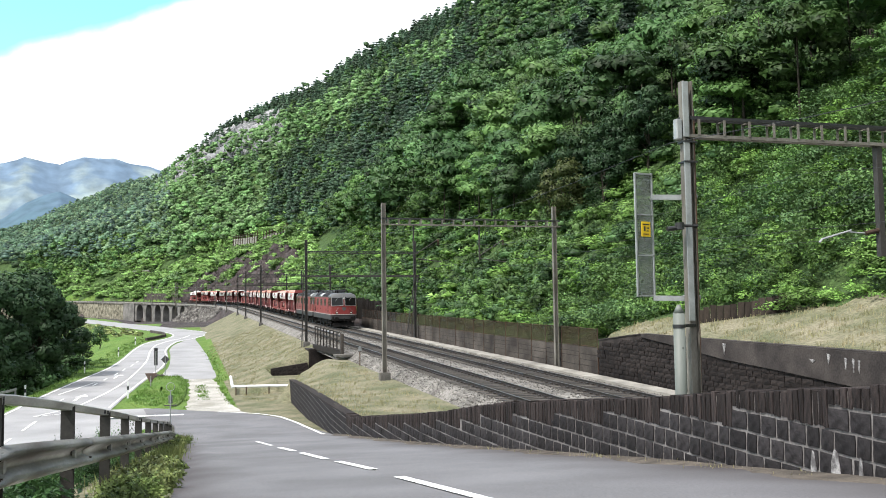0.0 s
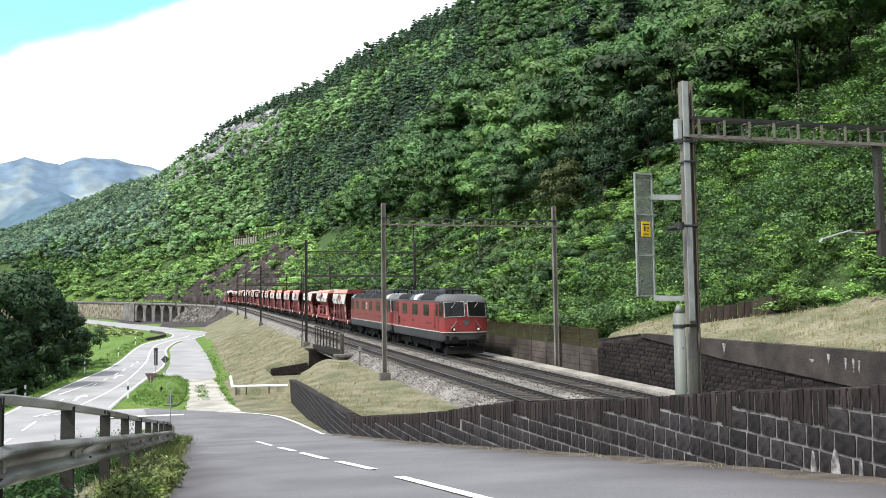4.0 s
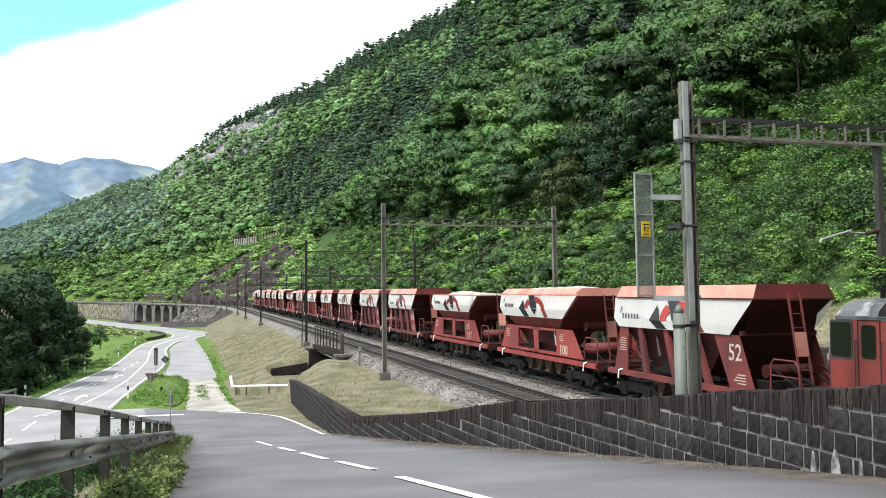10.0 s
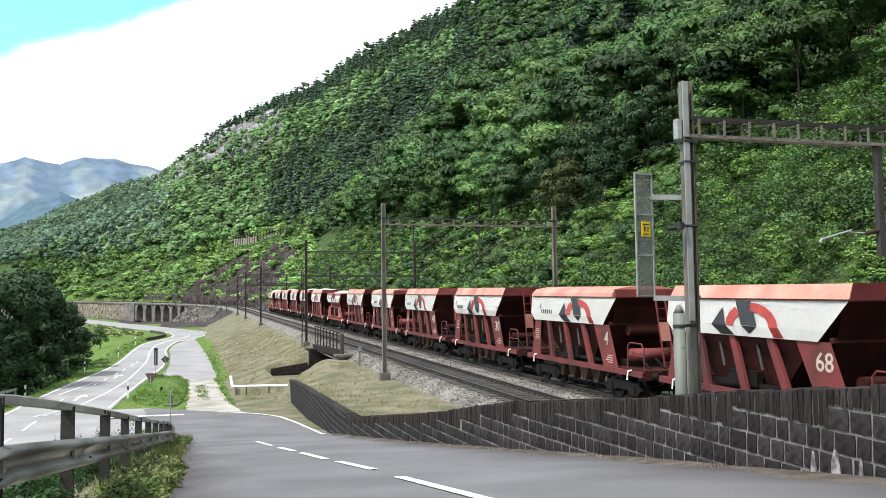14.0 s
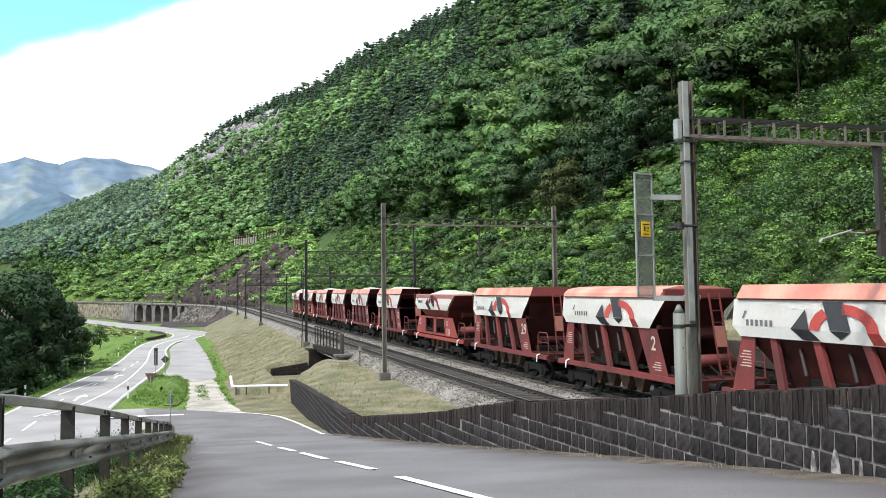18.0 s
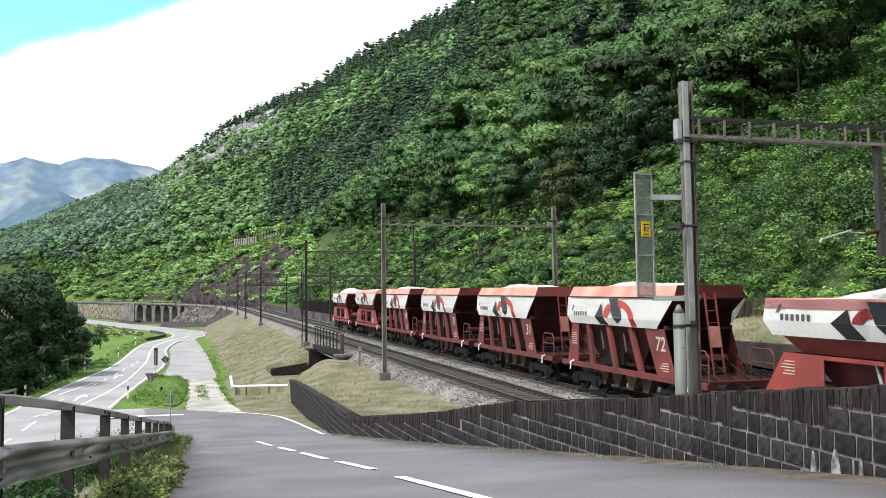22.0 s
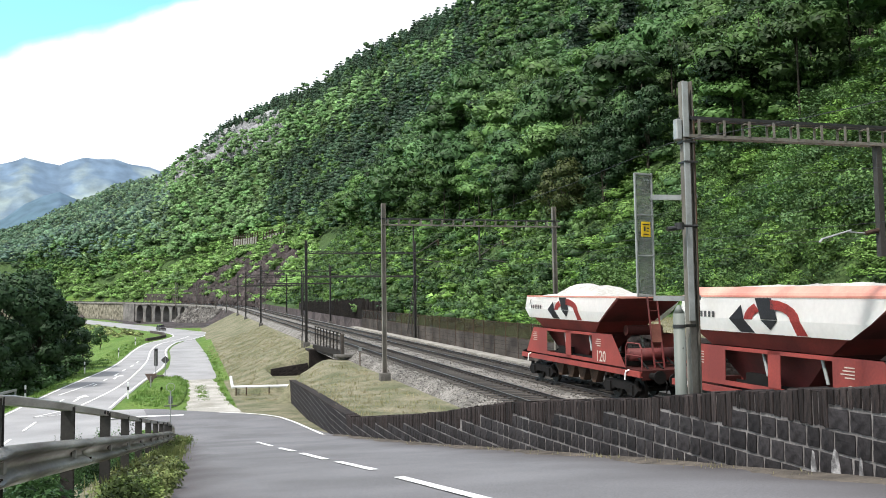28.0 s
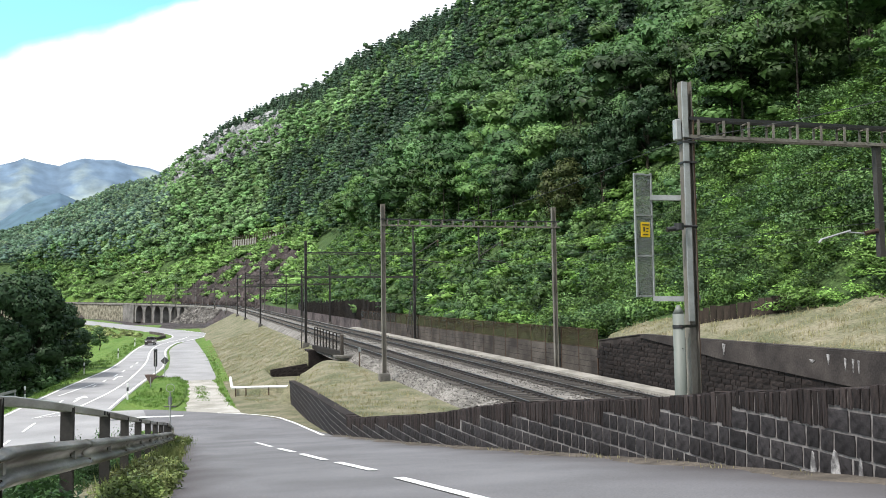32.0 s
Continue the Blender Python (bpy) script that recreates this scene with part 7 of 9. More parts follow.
def arch_piece(s0, s1):
    """One bay: two half piers, arch ring and spandrel, with the depth of the vault."""
    mid, r = (s0 + s1) / 2, (s1 - s0) * 0.36
    base, spring, top = -7.5, -3.6, -0.5
    line = [(s0, base), (mid - r, base), (mid - r, spring)]
    for i in range(1, 10):
        a = math.pi * (1 - i / 10)
        line.append((mid + r * math.cos(a), spring + r * 0.95 * math.sin(a)))
    line += [(mid + r, spring), (mid + r, base), (s1, base)]
    bm = bmesh.new()

    def at(s, w, h):
        x, y, _ = on_track(s, w)
        return bm.verts.new((x, y, rail_z(s) + h))
    lo = [[at(s, w, h) for s, h in line] for w in (10.9, 14.6)]
    hi = [[at(s, w, top) for s, h in line] for w in (10.9, 14.6)]
    for i in range(len(line) - 1):
        if abs(line[i][0] - line[i + 1][0]) > 1e-6:
            bm.faces.new((lo[0][i], lo[0][i + 1], hi[0][i + 1], hi[0][i]))
            bm.faces.new((lo[1][i + 1], lo[1][i], hi[1][i], hi[1][i + 1]))
        bm.faces.new((lo[0][i + 1], lo[0][i], lo[1][i], lo[1][i + 1]))
    bmesh.ops.recalc_face_normals(bm, faces=bm.faces[:])
    return bm


STONE_PALE = mat("viaduct_stone", (0.20, 0.19, 0.175), (0.10, 0.095, 0.088), rough=0.92, s1=0.35, s2=3, bump=0.4, grain=0.3, depth=0.08)
STONE_RUST = mat("rubble_stone_pale", (0.27, 0.25, 0.19), (0.085, 0.078, 0.055), rough=0.95, s1=0.7, s2=2.5, bump=0.8, grain=0.45, depth=0.25)
for i in range(NA):
    part("arch_bay", arch_piece(VS0 + i * pitch, VS0 + (i + 1) * pitch), STONE_PALE, via, "stone arch bay with piers")
o = track_wall("back_wall", VS0, VS1, 14.6, -9, -0.4, -0.4, 0.5, STONE_WALL, "", 3)
o.parent = via
o = track_wall("deck_edge", VS0 - 34, 480, 10.6, -0.55, -0.18, -0.18, 0.8, CONCRETE, "", 4)
o.parent = via
o["label"] = "concrete deck edge"
bm = bmesh.new()
for i in range(60):
    s = VS0 - 34 + i * 3.5
    a, b = on_track(s, 10.75), on_track(s + 3.5, 10.75)
    za, zb_ = rail_z(s), rail_z(s + 3.5)
    rod(bm, (a[0], a[1], za - 0.2), (a[0], a[1], za + 0.85), 0.04, 5)
    rod(bm, (a[0], a[1], za + 0.85), (b[0], b[1], zb_ + 0.85), 0.035, 5)
part("railing", bm, RUSTY, via, "thin brown railing")
rw = thing("rubble_retaining_wall", pose(0, 0, 0), "pale rubble retaining wall under the railway", "wall", kind="structure")
o = track_wall("wall_body", VS1, 480, 10.85, -9.5, -0.5, -0.5, 1.0, STONE_RUST, "", 4)
o.parent = rw
o = track_wall("wall_body", 236, VS0, 10.9, -8, -0.5, -0.5, 1.0, ROCK_DARK, "", 4)
o.parent = rw
o = track_wall("buttress", VS1, VS1 + 9, 10.4, -9.5, -0.6, -0.8, 1.0, STONE_PALE, "", 3)
o.parent = rw
uw = thing("upper_wall", pose(0, 0, 0), "grey concrete wall above the far track", "wall", kind="structure")
o = track_wall("wall_body", 290, 332, 21.5, -0.8, 3.4, 3.4, 0.6, CONCRETE_WALL, "", 4)
o.parent = uw


# ---- rock-fall barriers on the hillside ----
def rock_barrier(s0, w0, s1, w1, n, h=3.0, wall=1.0):
    """Leaning posts behind a pale footing wall, with two rails."""
    (ax, ay), (bx, by) = on_track(s0, w0)[:2], on_track(s1, w1)[:2]
    b = thing("rockfall_barrier", pose(0, 0, 0), "dark post rock-fall barrier above a pale footing wall", "barrier", "rock-fall barriers")
    at = [(ax + (bx - ax) * i / (n - 1), ay + (by - ay) * i / (n - 1)) for i in range(n)]
    for x, y in at:
        g = gz(x, y)
        bm = bmesh.new()
        bar(bm, (x, y, g - 0.3), (x + 0.2, y - 0.6, g + h), 0.34, 0.34)
        part("post", bm, RUSTY, b, "weathered timber post")
    for (px, py), (qx, qy) in zip(at, at[1:]):
        for k in (0.45, 0.8):
            bm = bmesh.new()
            bar(bm, (px, py - 0.3, gz(px, py) + h * k), (qx, qy - 0.3, gz(qx, qy) + h * k), 0.06, 0.1)
            part("rail", bm, MAST, b, "thin rail")
        bm = bmesh.new()
        bar(bm, (px, py + 0.7, gz(px, py + 0.7) + wall / 2 - 0.4), (qx, qy + 0.7, gz(qx, qy + 0.7) + wall / 2 - 0.4), 0.4, wall + 0.8)
        part("footing_wall", bm, CONCRETE, b, "pale concrete footing")


rock_barrier(312, 49.0, 294, 48.2, 11, 4.6, 2.6)
rock_barrier(291.5, 49.4, 278, 51.0, 9, 3.2, 0.9)
rock_barrier(362, 35.6, 351, 36.0, 9, 1.7, 1.8)
rock_barrier(365, 43.0, 357, 44.0, 5, 1.2, 1.6)


# ---- signs and marker posts ----
def marker(x, y):
    p = thing("marker_post", pose(x, y, gz(x, y) - 0.05), "white roadside marker post with black band", "marker post", "roadside marker posts")
    part("post", bbox(-0.06, 0.06, -0.05, 0.05, 0, 1.15, 0.015), WHITE, p, "white plastic post")
    part("band", bbox(-0.064, 0.064, -0.054, 0.054, 0.62, 0.88, 0.004), BLACK, p, "black band")


for x, y in ((-8.95, 89.6), (-7.45, 111), (-10.5, 67.5), (-3.75, 65.2), (-6.9, 136)):
    marker(x, y)
ts = thing("tall_sign", pose(-2.5, 83.0, gz(-2.5, 83.0)), "tall narrow sign seen from its dark back", "road sign")
bm = bmesh.new()
rod(bm, (0, 0, -0.1), (0, 0, 2.3), 0.04, 8)
part("pole", bm, GALV, ts)
part("board", bbox(-0.15, 0.15, 0.03, 0.08, 1.05, 2.55, 0.02), BLACK, ts, "dark board")
ds = thing("diamond_sign", pose(-1.75, 84.5, gz(-1.75, 84.5)), "diamond-shaped road sign seen from its grey back", "road sign")
bm = bmesh.new()
rod(bm, (0, 0, -0.1), (0, 0, 1.75), 0.035, 8)
part("pole", bm, GALV, ds)
part("board", bevelled(prism(bmesh.new(), [(0, 1.05), (0.38, 1.43), (0, 1.81), (-0.38, 1.43)], "y", 0.03, 0.06), 0.01), SIGN_BACK, ds, "grey diamond board")
ys = thing("give_way_sign", pose(-2.5, 71.5, gz(-2.5, 71.5)), "triangular give-way sign seen from its brown back", "road sign")
bm = bmesh.new()
rod(bm, (0, 0, -0.1), (0, 0, 1.0), 0.035, 8)
part("pole", bm, GALV, ys)
part("board", bevelled(prism(bmesh.new(), [(-0.44, 1.2), (0.44, 1.2), (0, 0.4)], "y", 0.03, 0.06), 0.02), SIGN_BROWN, ys, "brown triangular back")
rs = thing("round_sign", pose(-0.72, 47.5, gz(-0.72, 47.5)), "round traffic mirror back on a thin grey pole", "road sign")
bm = bmesh.new()
rod(bm, (0, 0, -0.3), (0, 0, 1.75), 0.03, 8)
part("pole", bm, GALV, rs)
bm = bmesh.new()
for i in range(24):
    a, b = 6.2832 * i / 24, 6.2832 * (i + 1) / 24
    rod(bm, (0.2 * math.cos(a), 0, 1.93 + 0.2 * math.sin(a)), (0.2 * math.cos(b), 0, 1.93 + 0.2 * math.sin(b)), 0.014, 5)
part("ring", bm, GALV, rs, "thin grey ring")
part("plate", bbox(-0.3, 0.3, 0.0, 0.03, 0.98, 1.04, 0.005), SIGN_BACK, rs, "dark plate edge")
part("plate", bbox(-0.1, 0.1, 0.0, 0.03, 1.1, 1.5, 0.01), TANK, rs, "grey back plate")
# stones on the island's rim
for x, y, r in ((-2.35, 82.2, 0.3), (-2.0, 82.6, 0.25)):
    bm = bmesh.new()
    bmesh.ops.create_icosphere(bm, subdivisions=2, radius=r)
    for v in bm.verts:
        v.co += Vector((noise.noise(v.co * 4 + Vector((x, y, 0))), noise.noise(v.co * 4 + Vector((y, x, 3))), 0)) * 0.08
        v.co.z *= 0.75
    o = tagged(smooth(link("boulder", bm, ROCK_DARK)), "dark grey boulder at the island's edge", "boulder", "boulders on the island")
    o.location = (x, y, gz(x, y) + 0.12)
# low barrier at the bend and steel fence by the trees
lb = thing("roadside_barrier", pose(0, 0, 0), "low dark wall on the outside of the bend", "barrier", kind="structure")
bm = bmesh.new()
pts = [(-5.9, 147), (-4.3, 154), (-3.4, 161), (-3.9, 170), (-6.5, 182)]
for a, b in zip(pts, pts[1:]):
    bar(bm, (a[0], a[1], road_at(a[1]) + 0.15), (b[0], b[1], road_at(b[1]) + 0.15), 0.3, 0.6)
part("wall_body", bm, CONCRETE_WALL, lb)
gr = thing("roadside_guardrail", pose(0, 0, 0), "pale steel guardrail beside the main road", "guardrail")
for dz in (0.75, 0.35):
    bm = bmesh.new()
    bar(bm, (-12.6, 56, -3.85 + dz), (-10.9, 66.5, -3.78 + dz), 0.06, 0.16)
    part("rail", bm, GALV, gr, "pale steel rail")
for i in range(5):
    t = i / 4
    bm = bmesh.new()
    bar(bm, (-12.65 + 1.7 * t, 56 + 10.5 * t, -4.6), (-12.65 + 1.7 * t, 56 + 10.5 * t, -3.05), 0.1, 0.1)
    part("post", bm, GALV, gr, "steel post")


# ---- the car that comes round the bend ----
CAR_PAINT = mat("car_paint", (0.055, 0.045, 0.045), (0.05, 0.04, 0.04), rough=0.3, metal=0.3, s1=2, s2=20, bump=0)
car = thing("car", pose(0, 0, 0), "dark car driving along the main road, shrunk to fit the view", "car")
part("body", bevelled(prism(bmesh.new(), [(-2.05, 0.3), (-2.1, 0.75), (-1.95, 0.92), (-0.95, 1.02), (1.9, 1.05), (2.1, 0.8), (2.1, 0.32)], "x", -0.86, 0.86), 0.06, 2), CAR_PAINT, car, "dark car body")
cab = part("cabin", rings(bmesh.new(), [[(-0.8, -1.1, 1.0), (0.8, -1.1, 1.0), (0.8, 1.85, 1.03), (-0.8, 1.85, 1.03)], [(-0.64, -0.35, 1.5), (0.64, -0.35, 1.5), (0.64, 1.45, 1.52), (-0.64, 1.45, 1.52)]]), CAR_PAINT, car, "dark car roof and pillars")
bm = bmesh.new()
hull(bm, [(-0.72, -1.1, 1.04), (0.72, -1.1, 1.04), (0.6, -0.42, 1.48), (-0.6, -0.42, 1.48)], ((0, 1, 2, 3),))
bmesh.ops.solidify(bm, geom=bm.faces[:], thickness=0.02)
part("windscreen", bm, GLASS, cab, "dark windscreen")
for sg in (-1, 1):
    bm = bmesh.new()
    hull(bm, [(sg * 0.815, -0.8, 1.06), (sg * 0.815, 1.6, 1.08), (sg * 0.675, 1.3, 1.46), (sg * 0.675, -0.3, 1.46)], ((0, 1, 2, 3),))
    bmesh.ops.solidify(bm, geom=bm.faces[:], thickness=0.02)
    part("side_window", bm, GLASS, cab, "dark side window")
    part("headlight", bbox(sg * 0.62 - 0.16, sg * 0.62 + 0.16, -2.12, -2.0, 0.66, 0.8, 0.02), LAMP_GLASS, car, "clear headlight")
    for y in (-1.3, 1.3):
        bm = bmesh.new()
        rod(bm, (sg * 0.68, y, 0.31), (sg * 0.88, y, 0.31), 0.31, 20)
        wh = part("wheel", bm, BLACK, car, "black tyre")
        bm = bmesh.new()
        rod(bm, (sg * 0.8, y, 0.31), (sg * 0.89, y, 0.31), 0.19, 16)
        part("rim", bm, GALV, wh, "grey rim")


# car scaled down to match its apparent size from the camera
car_size = 0.76
for o in car.children_recursive:
    o.data.transform(Matrix.Scale(car_size, 4))


def car_rows():
    way = [p for p in main_pts if p.y > 120][::-1]
    lane = []
    for i, p in enumerate(way):
        d = (way[min(i + 1, len(way) - 1)] - way[max(i - 1, 0)]).normalized()
        lane.append(p + Vector((-d.y, d.x, 0)) * -1.1)
    acc = [0.0]
    for a, b in zip(lane, lane[1:]):
        acc.append(acc[-1] + (b - a).length)
    mark = min(range(len(lane)), key=lambda i: abs(lane[i].y - 211))
    out = []
    for i in range(129):
        t = i * 0.25
        d = max(0.0, acc[mark] + float(np.interp(t, (0, 27.5, 28.5, 30.5, 32, 34), (-27.5 * 17, 5, 25, 50, 73, 103))))
        d = min(d, acc[-1] - 1)
        k = max(j for j in range(len(acc)) if acc[j] <= d)
        k = min(k, len(lane) - 2)
        u = (d - acc[k]) / (acc[k + 1] - acc[k])
        p = lane[k].lerp(lane[k + 1], u)
        h = (lane[k + 1] - lane[k]).normalized()
        yaw = math.degrees(math.atan2(h.x, -h.y))
        out.append((t, pose(p.x, p.y, road_at(p.y) + 0.05, 0, 0, yaw)))
    return out


# ---- trees and plants ----
grng = np.random.default_rng(7)


def leaf_tris(centres, normals, outward, size, rng):
    """Small tilted leaf-shaped triangles at centres; each corner carries a normal that follows the clump's roundness."""
    n = len(centres)
    nrm = normals / np.maximum(1e-6, np.linalg.norm(normals, axis=1))[:, None]
    u = np.cross(nrm, rng.normal(size=(n, 3)))
    u /= np.maximum(1e-6, np.linalg.norm(u, axis=1))[:, None]
    v = np.cross(nrm, u)
    sz = (size * rng.uniform(0.6, 1.35, n))[:, None]
    a, b = u * sz, v * sz * rng.uniform(0.5, 0.8, n)[:, None]
    tri = np.stack([centres - a * 0.6 - b, centres - a * 0.6 + b, centres + a * 1.2], 1)
    out = outward / np.maximum(1e-6, np.linalg.norm(outward, axis=1))[:, None]
    face = np.cross(tri[:, 1] - tri[:, 0], tri[:, 2] - tri[:, 0])
    face /= np.maximum(1e-9, np.linalg.norm(face, axis=1))[:, None]
    away = (face * (out + np.array([0, 0, 0.3]))).sum(1) < 0
    tri[away] = tri[away][:, ::-1]
    face[away] *= -1
    return tri, out + face * 0.14 + np.array([0, 0, 0.1])


def ball(level):
    """Triangles of a unit icosphere as an array."""
    bm = bmesh.new()
    bmesh.ops.create_icosphere(bm, subdivisions=level, radius=1.0)
    out = np.array([[v.co[:] for v in f.verts] for f in bm.faces])
    bm.free()
    return out


def clumped(n, size, rng, hubs, heart=0.7):
    """Foliage of unit height in rounded clumps (centre, radii): leaves over each clump, a solid heart inside, and each clump's own tone."""
    tris, nor, tone = [], [], []
    b = ball(2 if n > 700 else 1)
    b = b[b.mean(1)[:, 2] > -0.3]
    for c, r in hubs:
        k = max(3, int(n / len(hubs) * rng.uniform(0.75, 1.3)))
        own = rng.normal() * 0.2
        d = rng.normal(size=(k, 3))
        d /= np.linalg.norm(d, axis=1)[:, None]
        d[:, 2] = np.where(d[:, 2] < -0.2, -d[:, 2], d[:, 2])
        out = d * np.array([1, 1, 1.2]) + (c - np.array([0, 0, 0.45])) * 1.3
        deep = np.where(rng.random((k, 1)) < (0.2 if heart else 0.35), rng.uniform(0.3, 0.75, (k, 1)), rng.uniform(0.78, 1.2, (k, 1)))
        t, q = leaf_tris(c + d * r * deep, d * 0.7 + np.array([0, 0, 0.5]) + rng.normal(size=d.shape) * 0.5, out, size, rng)
        if heart:
            tris.append(c + (b + rng.normal(size=b.shape) * 0.08) * r * heart)
            nor.append(b * 1.1 + (c - np.array([0, 0, 0.45])) * 1.1 + rng.normal(size=(len(b), 1, 3)) * 0.12)
            tone.append(own + rng.normal(size=len(b)) * 0.15)
        tris.append(t)
        nor.append(np.repeat(q[:, None], 3, 1))
        tone.append(own + rng.normal(size=k) * 0.12)
    return np.concatenate(tris), np.concatenate(nor), np.concatenate(tone)


def dome_hubs(rng, k):
    """Clumps of a broad crown."""
    hubs = [(np.array([0, 0, 0.86]), np.array([0.13, 0.13, 0.1]))]
    for i in range(k - 1):
        d = rng.normal(size=3)
        d /= np.linalg.norm(d)
        d[2] = abs(d[2]) if d[2] < -0.45 else d[2]
        c = np.array([0, 0, 0.56]) + d * np.array([0.27, 0.27, 0.31]) * rng.uniform(0.6, 1.08)
        hubs.append((c, rng.uniform(0.095, 0.17) * np.array([1, 1, 0.72])))
    return hubs


def spire_hubs(rng, k, fat=1.0):
    """Clumps of a pine: narrow, ragged, with a leading shoot."""
    hubs = []
    for i in range(k):
        h = 0.2 + 0.76 * (i / (k - 1)) ** 0.9
        a = rng.uniform(0, 6.283)
        rad = (1.03 - h) * 0.2 * rng.uniform(0.35, 1.15)
        hubs.append((np.array([rad * math.cos(a), rad * math.sin(a), h]), fat * (0.035 + 0.085 * (1 - h)) * rng.uniform(0.8, 1.3) * np.array([1, 1, 0.75])))
    return hubs


def bush(n, size, rng, heart=0.6):
    """A bush of unit height: leaves in uneven clumps over a dome."""
    hubs = []
    few = 10 if n > 300 else 6 if n > 100 else 4
    for i in range(few):
        d = rng.normal(size=3)
        d /= np.linalg.norm(d)
        c = np.array([d[0] * 0.4, d[1] * 0.4, abs(d[2]) * 0.55 + 0.08]) * rng.uniform(0.6, 1.15)
        hubs.append((c, rng.uniform(0.15, 0.27) * (10 / few) ** 0.3 * np.array([1, 1, 0.85])))
    t, q, o = clumped(n, size, rng, hubs, heart)
    t[:, :, 2] = np.maximum(t[:, :, 2], 0.0)
    return t, q, o


def leafy(name, v, nv, material, tone=None):
    """A mesh of loose triangles with its own corner normals."""
    me = np_mesh(name, v, np.arange(len(v)).reshape(-1, 3), material)
    at = me.attributes.new("custom_normal", "FLOAT_VECTOR", "POINT")
    nv = nv / np.maximum(1e-6, np.linalg.norm(nv, axis=1))[:, None]
    at.data.foreach_set("vector", nv.astype(np.float32).ravel())
    me.polygons.foreach_set("use_smooth", np.ones(len(v) // 3, bool))
    if tone is not None:
        me.attributes.new("tone", "FLOAT", "POINT").data.foreach_set("value", tone.astype(np.float32))
    return me


def plant(name, templates, spots, material, label, category, uneven=0.25):
    """spots: X, Y, Z, height, width factor, turn. One object for all."""
    if not len(spots):
        return None
    pick = grng.integers(0, len(templates), len(spots))
    vs, ns, tn = [], [], []
    for k, (q, qn, qt) in enumerate(templates):
        sp = spots[pick == k]
        if not len(sp):
            continue
        ca, sa = np.cos(sp[:, 5])[:, None, None], np.sin(sp[:, 5])[:, None, None]
        hx = (sp[:, 3] * sp[:, 4])[:, None, None]
        x = (q[None, :, :, 0] * ca - q[None, :, :, 1] * sa) * hx + sp[:, 0][:, None, None]
        y = (q[None, :, :, 0] * sa + q[None, :, :, 1] * ca) * hx + sp[:, 1][:, None, None]
        z = q[None, :, :, 2] * sp[:, 3][:, None, None] + sp[:, 2][:, None, None]
        vs.append(np.stack([x, y, z], 3).reshape(-1, 3))
        tn.append(np.repeat(np.clip(np.clip(grng.normal(size=len(sp)) * uneven, -0.5, 0.7)[:, None] + qt[None], -0.7, 0.9).ravel(), 3))
        nx3 = qn[None, :, :, 0] * ca - qn[None, :, :, 1] * sa
        ny3 = qn[None, :, :, 0] * sa + qn[None, :, :, 1] * ca
        nz3 = np.broadcast_to(qn[None, :, :, 2], nx3.shape)
        ns.append(np.stack([nx3, ny3, nz3], 3).reshape(-1, 3))
    return tagged(new(name, leafy(name, np.concatenate(vs), np.concatenate(ns), material, np.concatenate(tn))), label, category, kind="stuff")


def scatter(n, az0, az1, r0, r1, power=0.5):
    """Spots evenly spread over a wedge seen from the camera."""
    az = np.radians(grng.uniform(az0, az1, n))
    r = np.sqrt(grng.uniform(r0 * r0, r1 * r1, n))
    return r * np.sin(az), r * np.cos(az)


def spots_of(x, y, h, spread=0.25, width=1.0, wv=0.2):
    n = len(x)
    return np.stack([x, y, ground_z(x, y) - 0.15, h * grng.uniform(1 - spread, 1 + spread, n), width * grng.uniform(1 - wv, 1 + wv, n), grng.uniform(0, 6.283, n)], 1)


def patches(x, y, scale, seed):
    return np.sin(x / scale + seed) * np.cos(y / scale * 0.8 + seed * 1.7) + 0.6 * np.sin((x + y) / scale * 1.9 + seed * 2.3)


def ridge_of(x, y):
    return np.interp(np.degrees(np.arctan2(x, y)), SKY_AZ, SKY_R)


def wooded(x, y):
    s, w = track_coords(x, y)
    edge = np.interp(s, (0, 38, 56, 73, 108, 150, 200, 240, 270, 280, 328, 340, 400), (37, 36.5, 35.5, 33.5, 32, 33, 38, 43, 47, 53, 53, 47, 46))
    edge = edge + np.interp(s, (60, 150), (1.6, 3.5)) * patches(x, y, 9, 2.0)
    az, q = np.degrees(np.arctan2(x, y)), np.hypot(x, y) / ridge_of(x, y)
    rocky = (az > -0.7) & (az < 5.6) & (q > np.interp(az, (-1, 2, 6), (0.71, 0.77, 0.86))) & (q < 0.95) & (np.abs(patches(x, y, 16, 1.0)) < 0.95) & (patches(x, y, 5, 2.2) < 0.8)
    return (w > edge) & (np.hypot(x, y) < ridge_of(x, y) * 1.03) & ~rocky


def in_sight(x, y, z):
    """Spots inside the wedge that the camera's place looks into, with a margin."""
    c, sn = math.cos(radians(YAW)), math.sin(radians(YAW))
    dep = -sn * x + c * y
    side = c * x + sn * y
    return (dep > 1) & (np.abs(side / dep) < 0.56) & ((z - 1.75) / dep < 0.40)


PINE_LO = ((5.8, 8, 13.1, 15.3, 16.7, 17.5), (4.7, 5.5, 8.7, 10.6, 12.8, 14.0))
PINE_HI = ((2.4, 6.6, 10.9, 13, 17, 19), (6.5, 9.5, 11.8, 14.4, 14.9, 14.2))


